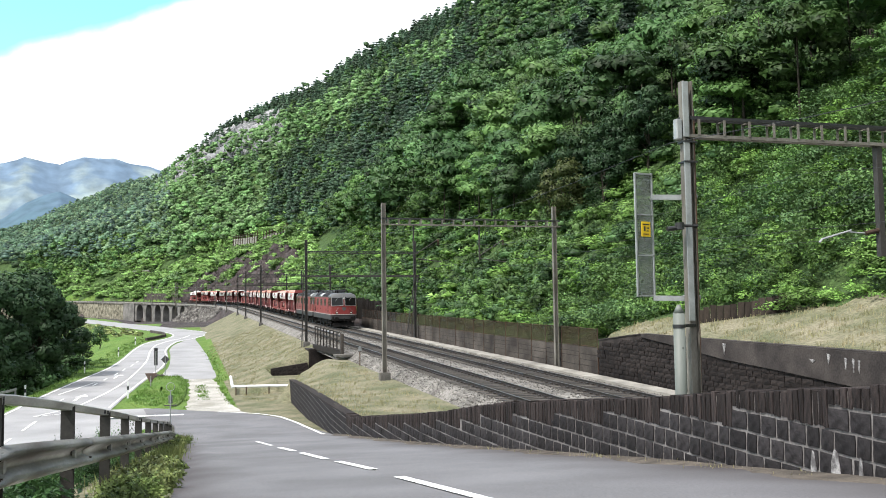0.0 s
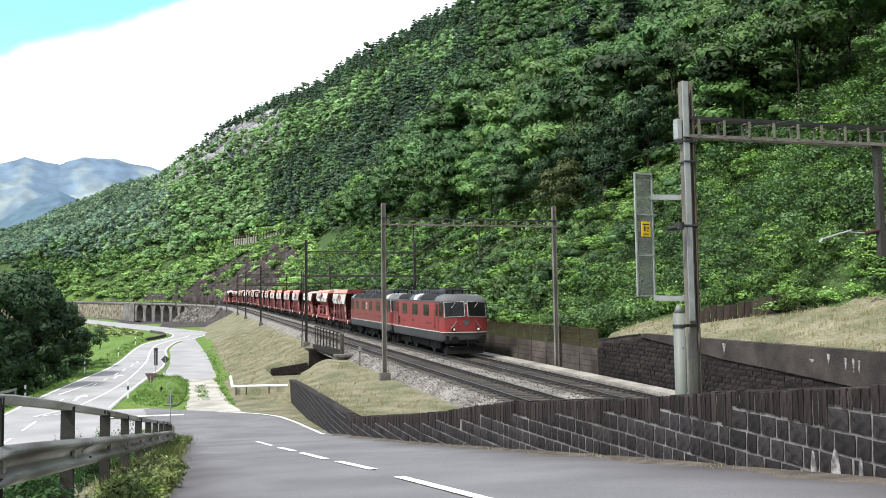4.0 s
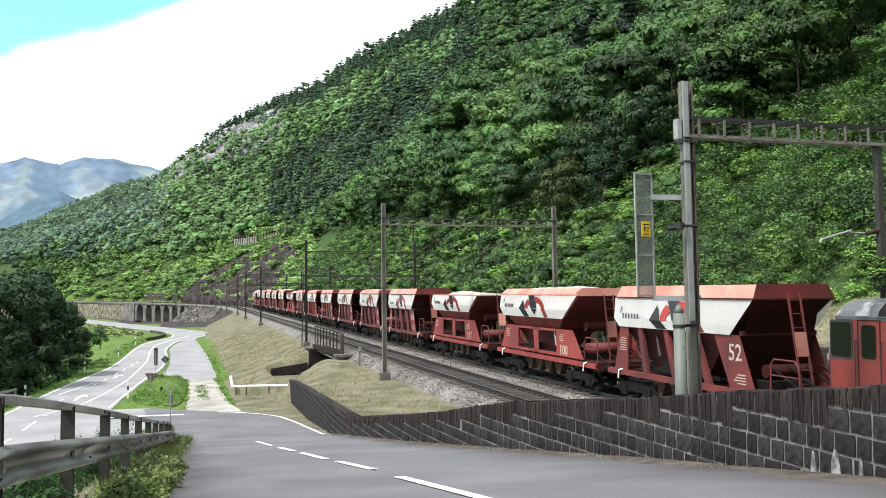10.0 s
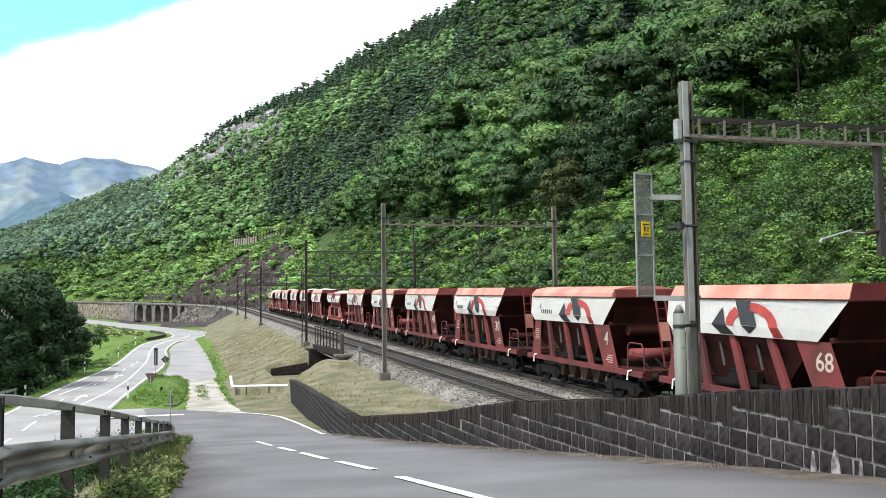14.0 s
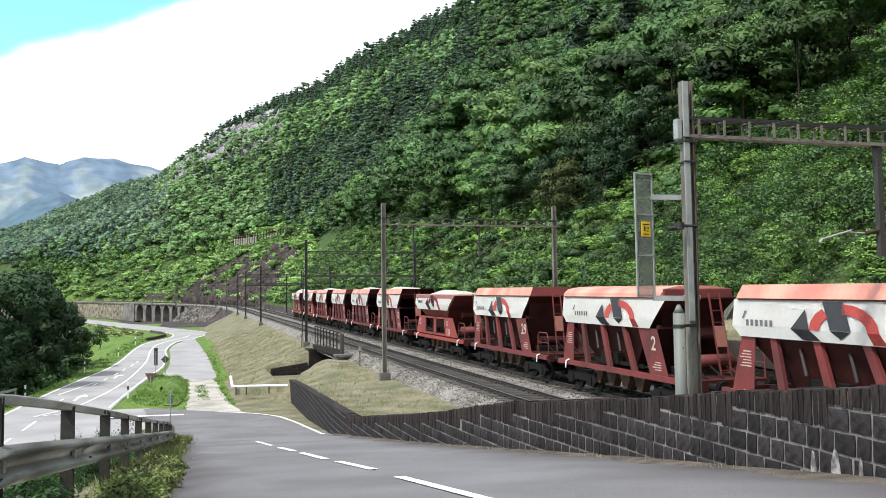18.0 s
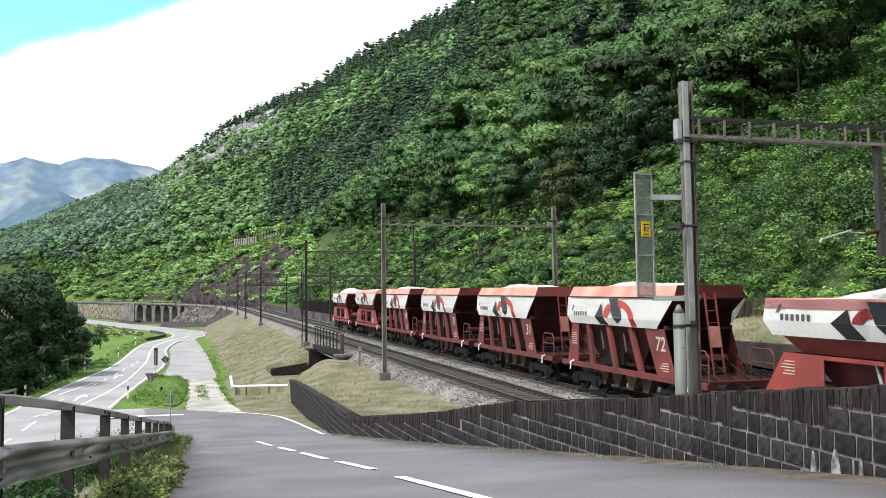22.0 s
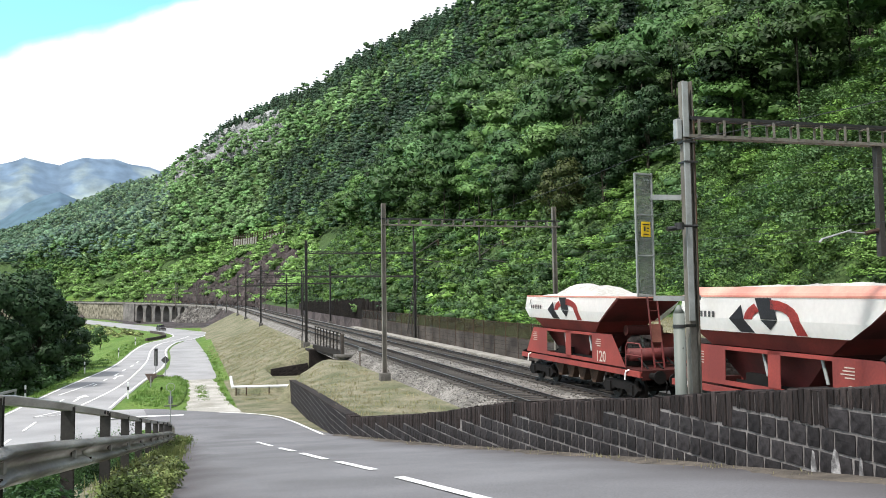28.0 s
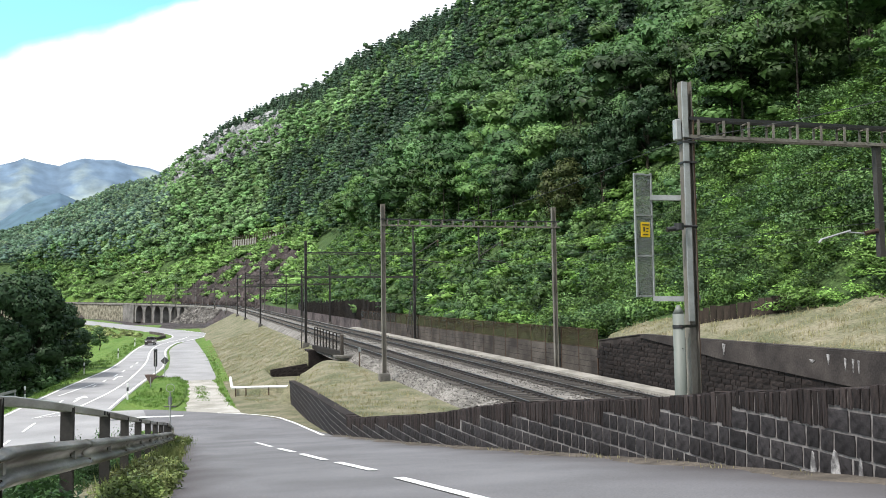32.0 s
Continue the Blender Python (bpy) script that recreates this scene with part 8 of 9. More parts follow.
def forest(n, az0, az1, r0, r1, height, leaves, leaf_size, tag, mats=None, clumps=14, heart=0.5):
    x, y = scatter(n, az0, az1, r0, r1)
    keep = wooded(x, y) & in_sight(x, y, ground_z(x, y))
    x, y = x[keep], y[keep]
    # one tree to a cell, so that the crowns stand apart
    cell = (0.5 if r0 < 270 else 0.43) * height
    key = np.floor((x + 0.3 * y) / cell).astype(int) * 100003 + np.floor(y / cell).astype(int)
    first = np.sort(np.unique(key, return_index=True)[1])
    x, y = x[first], y[first]
    az, r = np.degrees(np.arctan2(x, y)), np.hypot(x, y)
    # a tongue of pines runs slantwise down the slope: lush broadleaved wood below it, mixed wood above it with sunlight
    # put into paler leaf colours
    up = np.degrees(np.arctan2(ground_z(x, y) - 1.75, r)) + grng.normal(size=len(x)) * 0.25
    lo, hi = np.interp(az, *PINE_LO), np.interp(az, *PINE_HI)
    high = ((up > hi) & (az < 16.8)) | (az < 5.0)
    tongue = ~high & (up > lo) & (az < 18.5)
    crest = (r / ridge_of(x, y) > 0.87) & (az > 0.5) & (az < 17)
    share = np.where(tongue, 0.86, np.where(crest, 0.9, np.where(high, np.interp(az, (-12, -2, 1, 5, 9, 18), (0.27, 0.25, 0.12, 0.12, 0.3, 0.4)), 0.07)))
    con_ = grng.random(len(x)) < share + 0.12 * patches(x, y, 13, 3.0)
    # light foliage is likelier to the left: sunlight put into the mix
    light = (~con_) & (patches(x, y, 20, 5.0) + grng.normal(size=len(x)) * 0.7 + np.interp(az, (-12, -2, 6, 15, 30), (0.3, 1.0, 1.0, 0.4, 0.0)) > 0.5)
    rng = np.random.default_rng(5)
    t_b = [clumped(leaves, leaf_size, rng, dome_hubs(rng, clumps), heart) for _ in range(8)]
    t_c = [clumped(leaves, leaf_size * 0.85, rng, spire_hubs(rng, clumps + 4) if clumps > 9 else spire_hubs(rng, 5, 1.65), heart) for _ in range(6)]
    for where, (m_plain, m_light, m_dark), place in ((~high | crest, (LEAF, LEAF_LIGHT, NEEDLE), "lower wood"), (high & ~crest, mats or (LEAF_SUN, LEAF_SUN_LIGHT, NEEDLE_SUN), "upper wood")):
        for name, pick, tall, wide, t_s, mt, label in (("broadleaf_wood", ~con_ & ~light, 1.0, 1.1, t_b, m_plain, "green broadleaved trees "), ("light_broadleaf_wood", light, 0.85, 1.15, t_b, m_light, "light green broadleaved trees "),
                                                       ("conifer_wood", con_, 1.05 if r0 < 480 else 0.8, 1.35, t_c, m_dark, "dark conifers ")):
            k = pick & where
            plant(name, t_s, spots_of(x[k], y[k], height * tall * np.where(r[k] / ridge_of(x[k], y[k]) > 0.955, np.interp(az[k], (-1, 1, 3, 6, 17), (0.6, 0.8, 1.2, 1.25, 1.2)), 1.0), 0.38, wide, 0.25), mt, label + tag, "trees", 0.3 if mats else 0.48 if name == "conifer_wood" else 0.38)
    return x, y


cx_, cy_ = forest(700, 8, 52, 42, 92, 8.0, 1900, 0.0155, "above the scrub", clumps=16, heart=0.76)
ax_, ay_ = forest(900, 4, 52, 92, 140, 10.5, 1150, 0.0175, "on the near slope", clumps=15, heart=0.82)
ax_, ay_ = np.concatenate([ax_, cx_]), np.concatenate([ay_, cy_])
bx_, by_ = forest(2300, 4, 48, 140, 270, 11.0, 600, 0.0265, "on the steep slope", clumps=13, heart=0.74)
nx_t, ny_t = np.concatenate([ax_, bx_]), np.concatenate([ay_, by_])
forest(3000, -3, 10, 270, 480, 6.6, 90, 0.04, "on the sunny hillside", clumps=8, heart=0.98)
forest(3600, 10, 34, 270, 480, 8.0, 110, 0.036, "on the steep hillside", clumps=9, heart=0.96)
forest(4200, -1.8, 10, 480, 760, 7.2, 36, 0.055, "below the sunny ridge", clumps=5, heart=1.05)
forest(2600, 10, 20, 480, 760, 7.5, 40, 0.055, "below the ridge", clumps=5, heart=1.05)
forest(900, -12, -3, 330, 440, 6.5, 70, 0.062, "at the foot of the spur", clumps=7, heart=0.9)
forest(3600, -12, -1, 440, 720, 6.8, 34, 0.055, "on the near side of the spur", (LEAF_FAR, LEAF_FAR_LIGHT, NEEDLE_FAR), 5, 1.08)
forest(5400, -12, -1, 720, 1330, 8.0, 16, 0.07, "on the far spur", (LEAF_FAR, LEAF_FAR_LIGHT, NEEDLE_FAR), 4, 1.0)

# trunks of the near wood
sp = (np.hypot(nx_t, ny_t) < 120)
tx, ty = nx_t[sp], ny_t[sp]
tz = ground_z(tx, ty)
ring = np.array([(math.cos(a), math.sin(a)) for a in (0, 1.571, 3.1416, 4.712)])
tv = np.concatenate([np.concatenate([np.stack([tx + 0.11 * c, ty + 0.11 * s_, tz - 0.3], 1)[:, None], np.stack([tx + 0.05 * c, ty + 0.05 * s_, tz + 7.0], 1)[:, None]], 1) for c, s_ in ring], 1)
nt_ = len(tx)
tf = np.array([[2 * k, 2 * ((k + 1) % 4), 2 * ((k + 1) % 4) + 1, 2 * k + 1] for k in range(4)])
tagged(new("wood_trunks", np_mesh("wood_trunks", tv.reshape(-1, 3), (tf[None] + (np.arange(nt_) * 8)[:, None, None]).reshape(-1, 4), BARK)), "brown trunks in the wood", "trunks", kind="stuff")

# scrub on the lower slope
rng = np.random.default_rng(9)
x, y = np.concatenate([grng.uniform(21, 74, 11600), grng.uniform(22, 48, 620)]), np.concatenate([grng.uniform(12, 246, 11600), grng.uniform(20, 60, 620)])
s, w = track_coords(x, y)
low = np.interp(s, (0, 20, 28, 31.5, 33, 39, 42, 46, 60, 120), (28.0, 28.0, 27.4, 26.3, 25.3, 24.8, 23.6, 22.4, 22.2, 22.4))
edge = np.interp(s, (0, 38, 56, 73, 108, 150, 200, 215), (37, 36.5, 35.5, 33.5, 32, 33, 38, 40))
keep = ~cliff_at(s, w) & (w > low + patches(x, y, 5, 1) * 0.5) & (w < edge + 9) & in_sight(x, y, ground_z(x, y))
x, y = x[keep], y[keep]
dist = np.hypot(x, y)
for sel, leaves, size, tag in ((dist < 62, 640, 0.055, "beside the bank"), ((dist >= 62) & (dist < 85), 260, 0.075, "beside the line"), (dist >= 85, 80, 0.14, "farther along the line")):
    full = 0 if leaves > 300 else 0.6
    t_s = [bush(leaves, size / 1.4, rng, full) for _ in range(3)] + [bush(int(leaves * 1.1), size / 2.0, rng, full) for _ in range(4)]
    sel = sel & (grng.random(len(x)) < (0.6 if leaves < 100 else 1.0))
    u, v = x[sel], y[sel]
    plant("scrub", t_s[:3], spots_of(u[::2], v[::2], 1.4, 0.45, 1.5, 0.3), SCRUB, "dense bright green scrub " + tag, "scrub", 0.32)
    plant("dark_scrub", t_s[3:], spots_of(u[1::4], v[1::4], 2.0, 0.45, 1.3, 0.3), LEAF_DARK, "darker green bushes " + tag, "scrub")
    plant("tall_scrub", t_s[3:], spots_of(u[3::8], v[3::8], 2.6, 0.4, 1.0, 0.3), LEAF_LIGHT, "light green saplings " + tag, "scrub")
# undergrowth on the open stretches of the hillside
x, y = scatter(9500, -9, 8, 225, 540)
s, w = track_coords(x, y)
cliff = cliff_at(s, w)
keep = (w > 22.5) & (w < 62) & (s > 195) & (patches(x, y, 9, 2) > -1.1) & (~cliff | (grng.random(len(x)) < 0.1)) & ~((s > 270) & (s < 316) & (w > 44) & (w < 51))
plant("hillside_bushes", [bush(70, 0.11, rng) for _ in range(4)], spots_of(x[keep], y[keep], 2.6, 0.5, 1.6, 0.3), SCRUB_SUN, "bushes on the open hillside, sunlight put into their leaf colour", "scrub")
# young trees among them, denser towards the far end
x, y = scatter(3000, -10, 7, 215, 540)
s, w = track_coords(x, y)
cliff = (s > 224) & (s < 310) & (w < np.interp(s, (226, 254, 276, 310), (32, 44, 47, 34)))
keep = (w > 27) & (w < 62) & (s > 225) & ~cliff & ~((s > 268) & (s < 318) & (w > 40) & (w < 52)) & (patches(x, y, 12, 4) + np.interp(s, (225, 300, 420), (-0.5, -0.4, -0.2)) > 0.1)
x, y = x[keep], y[keep]
first = np.sort(np.unique(np.floor(x / 4.2).astype(int) * 100003 + np.floor(y / 4.2).astype(int), return_index=True)[1])
x, y = x[first], y[first]
t_y = [clumped(150, 0.05, rng, dome_hubs(rng, 9)) for _ in range(6)]
# young trees mostly use the leaf copies with sunlight in their colour
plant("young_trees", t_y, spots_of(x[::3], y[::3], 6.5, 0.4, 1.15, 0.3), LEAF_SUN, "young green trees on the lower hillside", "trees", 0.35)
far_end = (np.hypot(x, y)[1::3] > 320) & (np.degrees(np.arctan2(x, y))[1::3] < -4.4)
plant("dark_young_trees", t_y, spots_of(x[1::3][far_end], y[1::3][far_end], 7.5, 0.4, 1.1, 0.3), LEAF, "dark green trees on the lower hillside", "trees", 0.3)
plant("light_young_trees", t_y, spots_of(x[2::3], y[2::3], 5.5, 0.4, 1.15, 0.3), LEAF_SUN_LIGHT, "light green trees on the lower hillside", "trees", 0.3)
x, y = scatter(2200, 1, 8, 310, 425)
s, w = track_coords(x, y)
keep = (s > 268) & (s < 320) & (w > 44) & (w < 55)
plant("low_bushes", [bush(42, 0.27, rng) for _ in range(3)], spots_of(x[keep], y[keep], 0.8, 0.4, 1.8, 0.3), SCRUB_SUN, "low bushes round the rock-fall barriers", "scrub")
x, y = scatter(800, -8, 0.5, 165, 300)
s, w = track_coords(x, y)
keep = (w < 4) & (np.abs(x - np.interp(y, (152, 177, 192, 221, 252, 298, 345), (-1, 0.2, -3.2, -10, -18, -30, -42))) > 6) & (x < np.interp(y, (160, 185, 221, 298), (-7, -9, -16, -36)))
plant("verge_bushes", [bush(70, 0.2, rng) for _ in range(4)], spots_of(x[keep], y[keep], 0.6, 0.4, 1.8, 0.3), MEADOW, "bright yellow-green meadow plants", "meadow")


# single trees beside the main road
def tree(x, y, height, width, seed, leaves=7000, size=0.021, mt=None, label="dark green broadleaved tree beside the road", name="roadside_tree", group="roadside trees"):
    rng = np.random.default_rng(seed)
    z = gz(x, y)
    t = thing(name, pose(x, y, z), label, "tree", group)
    bm = bmesh.new()
    rnd = random.Random(seed)
    p = Vector((0, 0, -0.3))
    r = 0.02 * height
    for i in range(5):
        q = p + Vector((rnd.uniform(-0.15, 0.15), rnd.uniform(-0.15, 0.15), height * 0.14))
        rod(bm, p, q, r, 9, r * 0.82, cap=False)
        p, r = q, r * 0.82
    part("trunk", smooth_bm(bm), BARK, t, "dark bark trunk")
    lumps = []
    for i in range(22):
        a = rnd.uniform(0, 6.283)
        h = rnd.uniform(0.2, 0.93)
        rad = width * math.sin(math.pi * min(0.98, h * 0.82 + 0.14)) * rnd.uniform(0.35, 0.95)
        c = Vector((rad * math.cos(a), rad * math.sin(a), h * height))
        lumps.append(c)
        if i % 2 == 0:
            bm = bmesh.new()
            s0 = Vector((0, 0, height * min(0.62, h * 0.62)))
            midp = s0.lerp(c, 0.5) + Vector((0, 0, height * 0.05))
            rod(bm, s0, midp, 0.006 * height, 6, 0.004 * height)
            rod(bm, midp, c, 0.004 * height, 6, 0.0015 * height)
            part("limb", bm, BARK, t, "dark limb")
    cs, ns, os_, hearts, hn = [], [], [], [], []
    for c in lumps:
        k = leaves // len(lumps)
        d = rng.normal(size=(k, 3))
        d /= np.linalg.norm(d, axis=1)[:, None]
        rr = np.array([1, 1, 0.7]) * width * rng.uniform(0.3, 0.46)
        cs.append(np.array(c) + d * rr * rng.uniform(0.55, 1.08, (k, 1)))
        ns.append(d + np.array([0, 0, 0.45]) + rng.normal(size=d.shape) * 0.5)
        os_.append(d + np.array(c - Vector((0, 0, height * 0.5))) / height)
    q, qn = leaf_tris(np.concatenate(cs), np.concatenate(ns), np.concatenate(os_), size * height, rng)
    o = new("crown", leafy("crown", q.reshape(-1, 3), np.repeat(qn, 3, 0), mt or LEAF_SHADED))
    o.parent = t
    o["label"] = "dense dark green leaves"


for i, (x, y, h, w) in enumerate(((-13.6, 76, 10.3, 3.5), (-12.6, 87, 10.6, 3.2), (-17.5, 84, 11.5, 3.8), (-15.0, 100, 10.5, 3.4), (-11.6, 96, 7.6, 2.2), (-11.0, 106, 4.2, 1.8), (-19.0, 72, 10.5, 3.6), (-13.2, 67, 6.0, 2.0), (-20.5, 96, 11.0, 3.5))):
    tree(x, y, h, w, 100 + i, 11000 if h > 5 else 4000, 0.0175 if h > 5 else 0.024)
tree(-12.2, 143, 3.6, 1.5, 120, 2500, 0.026, LEAF_DARK, "small rounded green tree on the meadow beside the road")
tree(31.4, 71.6, 6.3, 2.3, 131, 5000, 0.021, LEAF_OLIVE, "rounded olive-brown tree at the edge of the wood", "hillside_tree", "trees at the wood's edge")
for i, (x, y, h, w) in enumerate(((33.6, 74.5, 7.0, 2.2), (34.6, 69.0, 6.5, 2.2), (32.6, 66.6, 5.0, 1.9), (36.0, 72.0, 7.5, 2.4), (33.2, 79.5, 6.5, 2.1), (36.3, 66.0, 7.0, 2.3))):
    tree(x, y, h, w, 140 + i, 4500, 0.022, LEAF_SHADED, "tree at the wood's edge, its own shade put into deep green leaves", "hillside_tree", "trees at the wood's edge")

# bushes added to make the darkness under the trees
x, y = grng.uniform(-24, -9.5, 260), grng.uniform(58, 112, 260)
keep = x < np.interp(y, (58, 70, 90, 112), (-12.2, -11.4, -10.4, -9.8)) - 0.3
plant("undergrowth", [bush(150, 0.07, rng, 0.5) for _ in range(4)], spots_of(x[keep], y[keep], 2.2, 0.4, 1.2, 0.3), LEAF_DARK, "undergrowth added for the dark below the roadside trees", "undergrowth")

# plants along the guardrail
def blades(n, x, y, height, mt, name, label, cat, spread=0.012):
    rng = np.random.default_rng(len(x))
    k = n
    m = len(x)
    bx = np.repeat(x, k) + rng.normal(size=m * k) * 0.13
    by = np.repeat(y, k) + rng.normal(size=m * k) * 0.13
    bz_ = ground_z(bx, by) - 0.02
    h = np.repeat(height, k) * rng.uniform(0.5, 1.15, m * k)
    a = rng.uniform(0, 6.283, m * k)
    lean = rng.uniform(0.08, 0.45, m * k) * h
    dx, dy = np.cos(a), np.sin(a)
    wd = spread * rng.uniform(0.6, 1.4, m * k)
    p0 = np.stack([bx - dy * wd, by + dx * wd, bz_], 1)
    p1 = np.stack([bx + dy * wd, by - dx * wd, bz_], 1)
    p2 = np.stack([bx + dx * lean * 0.4 + dy * wd * 0.7, by + dy * lean * 0.4 - dx * wd * 0.7, bz_ + h * 0.6], 1)
    p3 = np.stack([bx + dx * lean, by + dy * lean, bz_ + h], 1)
    v = np.stack([p0, p1, p2, p3], 1).reshape(-1, 3)
    return tagged(new(name, np_mesh(name, v, np.arange(len(v)).reshape(-1, 4), mt)), label, cat, kind="stuff")


def beside_guard(y, off):
    return np.interp(y, [g[0] for g in GUARD], [g[1] for g in GUARD]) + off


yy = grng.uniform(11, 37, 110)
xx = beside_guard(yy, grng.uniform(0.1, 0.6, 110))
blades(44, xx, yy, grng.uniform(0.14, 0.36, 110), WEED, "verge_grass", "yellow-green grass tufts along the guardrail", "grass", 0.004)
t_w = [bush(560, 0.05, rng, 0) for _ in range(5)]
yy = np.concatenate([grng.uniform(10.5, 18.0, 62), grng.uniform(19, 37, 60)])
xx = beside_guard(yy, np.where(yy < 18.5, grng.uniform(0.2, 0.82, 122), grng.uniform(0.15, 0.5, 122)))
plant("verge_weeds", t_w, spots_of(xx, yy, np.where(yy < 18.5, 0.5, 0.42), 0.4, 0.95, 0.3), WEED, "bushy weeds along the guardrail", "weeds")
yy = grng.uniform(8, 36, 110)
xx = beside_guard(yy, -grng.uniform(0.3, 2.2, 110))
plant("bank_bushes", [bush(850, 0.03, rng, 0) for _ in range(4)], spots_of(xx, yy, 0.75, 0.4, 1.1, 0.3), LEAF, "green bushes below the guardrail", "bushes")
yy = np.array([9.6, 12.0, 14.6, 15.4, 17.0, 20.0, 24.0, 11.2, 13.2])
xx = beside_guard(yy, -np.array([0.7, 0.9, 0.6, 1.0, 0.7, 0.6, 0.6, 0.4, 0.45]))
plant("tall_bank_bushes", [bush(900, 0.02, rng, 0) for _ in range(3)], spots_of(xx, yy, 1.3, 0.2, 0.5, 0.2), LEAF, "leafy shoots rising behind the guardrail", "bushes")
# tufts: foot of the parapet, mown banks, traffic island, slope foot
yy = grng.uniform(7.4, 34, 150)
xx = np.interp(yy, WALL_Y, WALL_X) - grng.uniform(0.02, 0.16, 150)
DRY = leaf("dry_tuft", (0.30, 0.26, 0.13), (0.22, 0.22, 0.09), s1=0.8)
blades(9, xx, yy, grng.uniform(0.04, 0.14, 150), DRY, "dry_weeds", "dry weeds at the foot of the parapet", "weeds", 0.008)
xx, yy = grng.uniform(2.6, 10.3, 2600), grng.uniform(30, 130, 2600)
wl = np.interp(yy, WALL_Y, WALL_X) + 0.3
keep = np.where(yy < 60, xx > wl, xx > np.interp(yy, (60, 110, 150), (3.6, 2.9, 1.8))) & ~((yy > 60) & (yy < 77) & (xx > 5.8))
xx, yy = xx[keep], yy[keep]
blades(12, xx, yy, grng.uniform(0.06, 0.2, len(xx)), DRY, "mown_grass", "straw-coloured mown grass tufts on the embankment", "grass", 0.012)
xx, yy = grng.uniform(20.9, 31, 1500), grng.uniform(18, 43, 1500)
keep = xx < np.interp(yy, (0, 28, 31.5, 33, 39, 44), (28, 27.2, 26.0, 24.9, 24.4, 21))
xx, yy = xx[keep], yy[keep]
blades(12, xx, yy, grng.uniform(0.08, 0.22, len(xx)), DRY, "mown_grass", "straw-coloured mown grass tufts on the bank", "grass", 0.012)
GREEN_TUFT = leaf("green_tuft", (0.10, 0.19, 0.03), (0.14, 0.22, 0.05), s1=0.8)
xx, yy = grng.uniform(-3.6, 0.1, 900), grng.uniform(58, 82, 900)
keep = (xx > np.interp(yy, (58, 62.8, 69, 80, 82), (-2.4, -3.5, -3.2, -2.6, -2.2))) & (xx < np.interp(yy, (58, 63, 72.6, 80.8), (-0.9, -0.2, 0.0, -0.4)))
o = blades(10, xx[keep], yy[keep], grng.uniform(0.1, 0.25, int(keep.sum())), GREEN_TUFT, "island_grass", "green grass on the traffic island", "grass", 0.02)
o.location.z = 0.12
xx, yy = grng.uniform(-10.8, 3.4, 2500), grng.uniform(62, 160, 2500)
foot = np.interp(yy, (62, 86, 109, 147), (3.3, 3.1, 2.6, 1.4))
lft = np.interp(yy, (62, 82, 106, 135, 150), (-9.9, -8.9, -7.1, -6.3, -5))
keep = ((np.abs(xx - foot) < 0.4) & (yy > 76) & (yy < 118)) | ((xx < lft - 0.2) & (xx > lft - 2.4))
xx, yy = xx[keep], yy[keep]
blades(12, xx, yy, grng.uniform(0.1, 0.28, len(xx)), GREEN_TUFT, "roadside_grass", "green grass along the road edges", "grass", 0.025)


xx = np.concatenate([grng.uniform(0.85, 1.45, 70), grng.uniform(-0.1, 0.2, 15), grng.uniform(2.4, 2.9, 40)])
yy = np.concatenate([grng.uniform(62, 73, 70), grng.uniform(56, 80, 15), grng.uniform(58, 80, 40)])
blades(16, xx, yy, grng.uniform(0.08, 0.2, len(xx)), GREEN_TUFT, "gravel_grass", "grass tufts on the gravel track", "grass", 0.02)


# ---- broken rock on the cliff, below it and on the ridge ----
def rocks(name, x, y, lo, hi, mt, label):
    rng = np.random.default_rng(len(x))
    n = len(x)
    size = rng.uniform(lo, hi, n)
    z = ground_z(x, y) - size * 0.25
    corners = np.array([(-1, -1, -1), (1, -1, -1), (1, 1, -1), (-1, 1, -1), (-1, -1, 1), (1, -1, 1), (1, 1, 1), (-1, 1, 1)]) * 0.6
    v = corners[None] * rng.uniform(0.35, 1.25, (n, 8, 3)) * size[:, None, None]
    tip = rng.uniform(-0.7, 0.7, (2, n, 1))
    for i, j, a in ((1, 2, tip[0]), (0, 2, tip[1])):
        p, q = v[:, :, i].copy(), v[:, :, j].copy()
        v[:, :, i], v[:, :, j] = p * np.cos(a) - q * np.sin(a), p * np.sin(a) + q * np.cos(a)
    a = rng.uniform(0, 6.283, n)
    ca, sa = np.cos(a)[:, None], np.sin(a)[:, None]
    vv = np.stack([v[:, :, 0] * ca - v[:, :, 1] * sa + x[:, None], v[:, :, 0] * sa + v[:, :, 1] * ca + y[:, None], v[:, :, 2] * 1.25 + z[:, None]], 2).reshape(-1, 3)
    f = np.array(BOXF)
    return tagged(new(name, np_mesh(name, vv, (f[None] + (np.arange(n) * 8)[:, None, None]).reshape(-1, 4), mt)), label, "rock", kind="stuff")


ROCK_PALE = mat("pale_rubble", (0.15, 0.142, 0.13), (0.034, 0.031, 0.029), rough=0.95, s1=0.4, s2=2, bump=0.6, grain=0.4, island=0.4, depth=0.2)
x, y = scatter(9000, -0.5, 8.5, 220, 405)
s, w = track_coords(x, y)
keep = cliff_at(s, w) & (w > 20.8)
rocks("cliff_rock", x[keep], y[keep], 0.7, 2.4, ROCK_DARK, "purple-brown broken rock face above the line")
u = grng.uniform(226, 274, 2200)
w = grng.uniform(-1.5, 10.6, 2200)
q = np.array([on_track(a, b)[:2] for a, b in zip(u, w)])
rocks("rubble_slope", q[:, 0], q[:, 1], 0.2, 0.95, ROCK_PALE, "pale grey rubble slope beside the viaduct")
az = np.radians(grng.uniform(-0.9, 5.8, 2000))
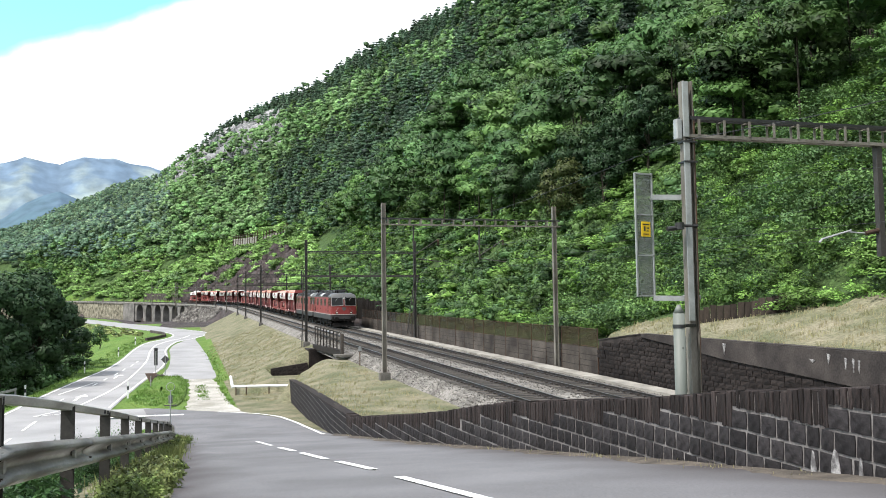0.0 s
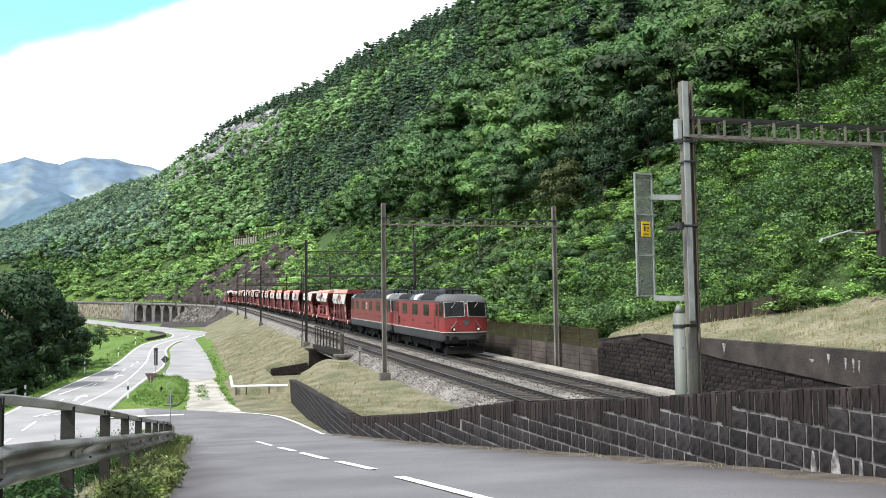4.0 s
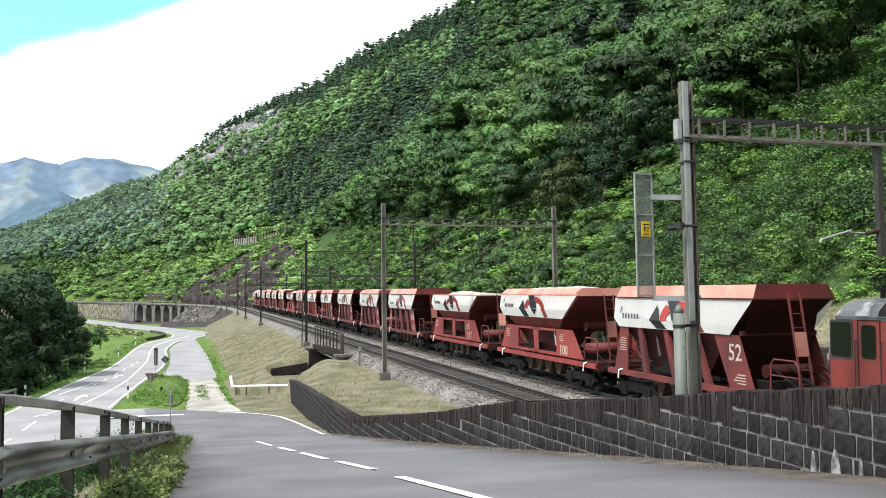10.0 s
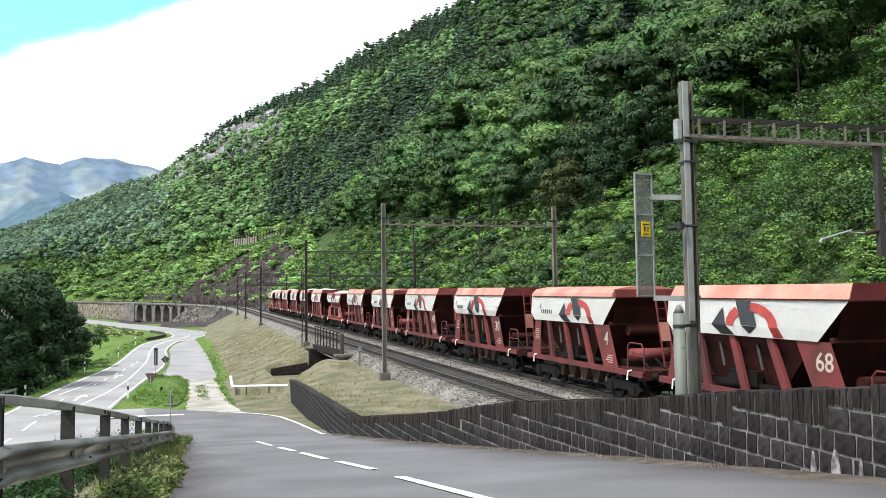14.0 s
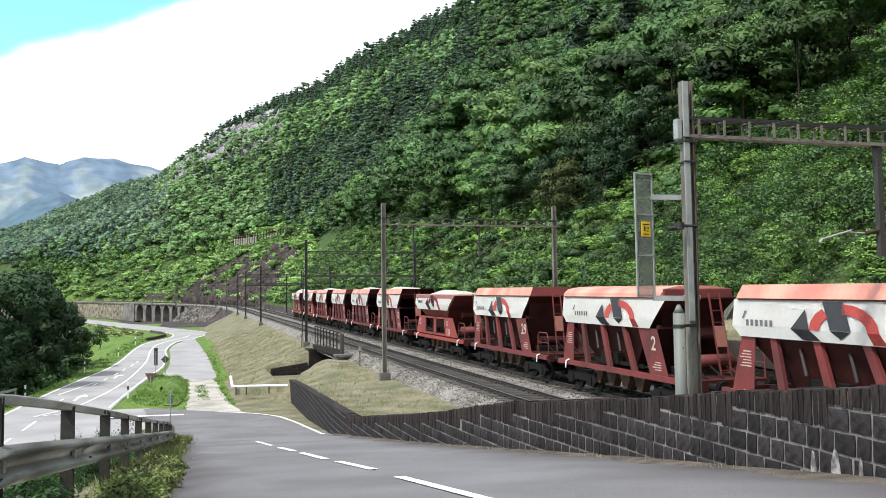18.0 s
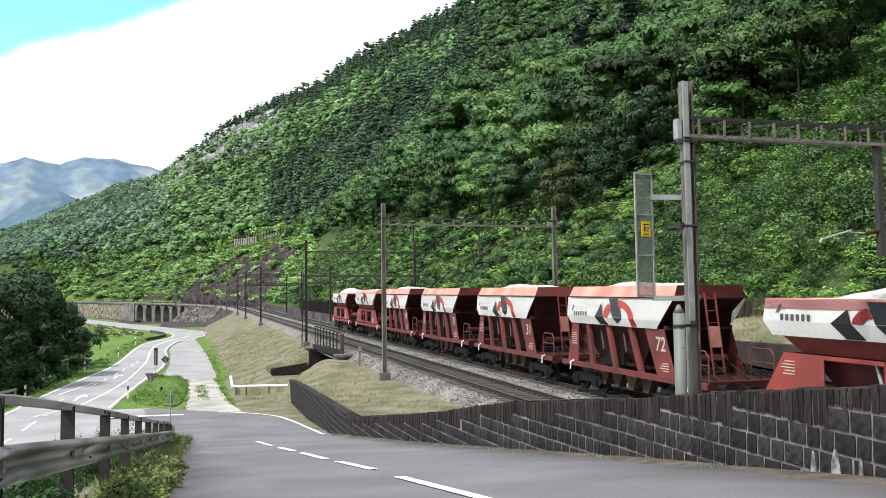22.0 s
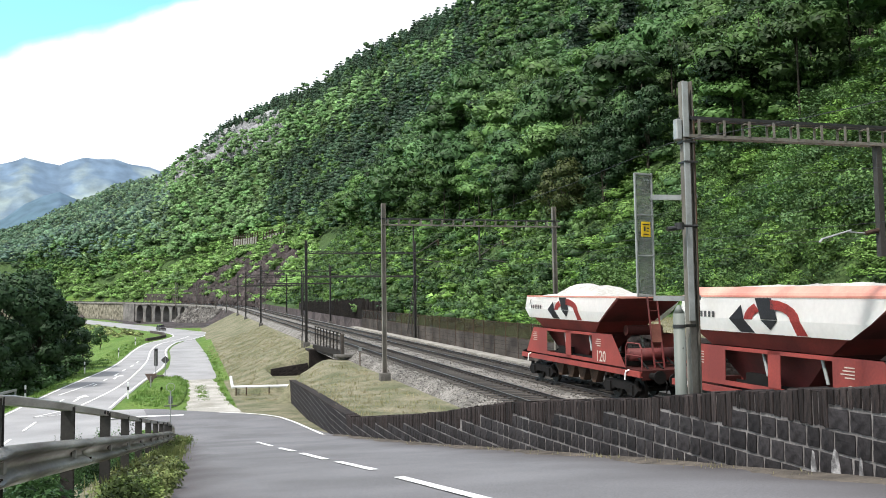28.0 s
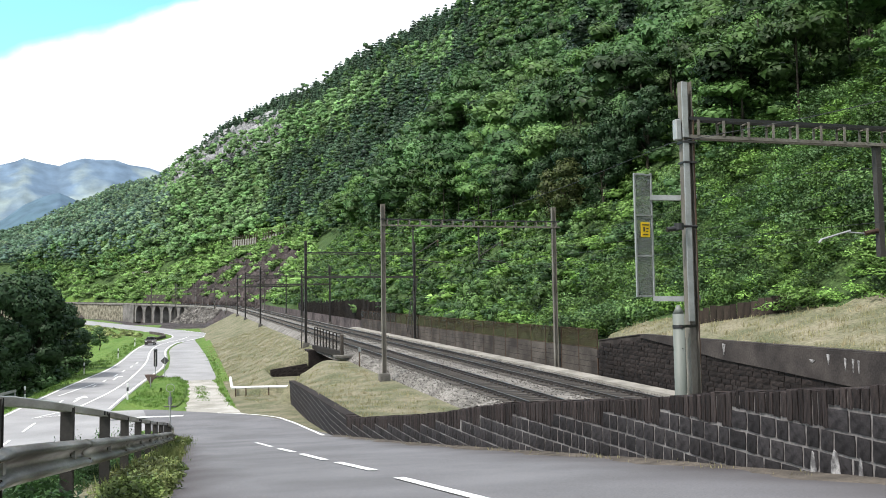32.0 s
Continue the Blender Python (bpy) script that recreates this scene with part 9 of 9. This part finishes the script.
r = grng.uniform(0.74, 0.96, 2000) * np.interp(np.degrees(az), SKY_AZ, SKY_R)
rocks("ridge_rock", r * np.sin(az), r * np.cos(az), 1.6, 5.5, ROCK, "grey crags below the ridge")


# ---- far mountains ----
# the haze of distance is put into both blue base colours
MOUNTAIN = mat("hazed_mountain", (0.105, 0.15, 0.205), (0.25, 0.295, 0.275), rough=1, s1=0.0032, s2=0.016, bump=0, grain=0.3, spread=(0.44, 0.58))
MOUNTAIN_NEAR = mat("hazed_ridge", (0.085, 0.125, 0.18), (0.065, 0.11, 0.14), rough=1, s1=0.006, s2=0.03, bump=0, grain=0.2)


def mountain(name, dist, azs, es, mt, label, depth=900):
    n = 160
    a0, a1 = azs[0], azs[-1]
    vs = []
    m = 30
    for j in range(m):
        t = j / (m - 1)
        for i in range(n):
            az = a0 + (a1 - a0) * i / (n - 1)
            e = float(np.interp(az, azs, es))
            r = dist - depth * (1 - t)
            wob = noise.fractal(Vector((r * math.sin(radians(az)) * 0.0045, r * math.cos(radians(az)) * 0.0045, dist * 0.01)), 1.0, 2.0, 5) * 0.0085 * (0.35 + 1 - t)
            h = e * dist * (t ** 0.8) + wob * dist * (1.2 if t < 1 else 0.35)
            vs.append((r * math.sin(radians(az)), r * math.cos(radians(az)), 1.75 + h - 30 * (1 - t)))
    v = np.array(vs)
    ii = (np.arange(m - 1)[:, None] * n + np.arange(n - 1)[None, :]).ravel()
    f = np.stack([ii, ii + 1, ii + n + 1, ii + n], 1)
    me = np_mesh(name, v, f, mt)
    me.polygons.foreach_set("use_smooth", np.ones(len(f), bool))
    tagged(new(name, me), label, "mountain", kind="structure")


mountain("backdrop_mountain", 3900, (-22, -14, -10.3, -9.5, -9.1, -8.8, -8.0, -7.2, -6.8, -5.9, -5.2, -4.2, -3.3, -2.2, -1, 3), (0.13, 0.15, 0.154, 0.159, 0.1625, 0.161, 0.158, 0.156, 0.160, 0.165, 0.164, 0.165, 0.160, 0.158, 0.15, 0.14), MOUNTAIN, "mountain range with pale slopes, haze put into its blue")
mountain("backdrop_ridge", 2600, (-22, -14, -10.2, -9, -8, -7.2, -6.4, -5, -3, 0), (0.05, 0.08, 0.098, 0.115, 0.124, 0.128, 0.122, 0.11, 0.09, 0.06), MOUNTAIN_NEAR, "wooded ridge with haze put into its dark blue", 700)


# ---- what moves ----
VIEW_SHIFT = {"52": 0.26, "100": 0.33, "117": 0.86, "68": 1.17, "4": 0.68, "30": 0.49, "48": 0.25, "2": -0.13, "29": -0.49, "134": -0.01, "72": 0.5, "31": -0.01, "71": -0.51, "49": -0.98, "90": -1.2,
       "120": -0.1}     # shifts fitted to where each wagon appears from the camera


def motions():
    walk(loco_a, train_rows(31.9, 14.5))
    walk(loco_b, train_rows(47.4, 17.9))
    for i, (wg, kind, number) in enumerate(wagons):
        walk(wg, train_rows(65.5 + 13.0 * i + VIEW_SHIFT.get(number, 0), 12.4))
    walk(car, car_rows())


motions()
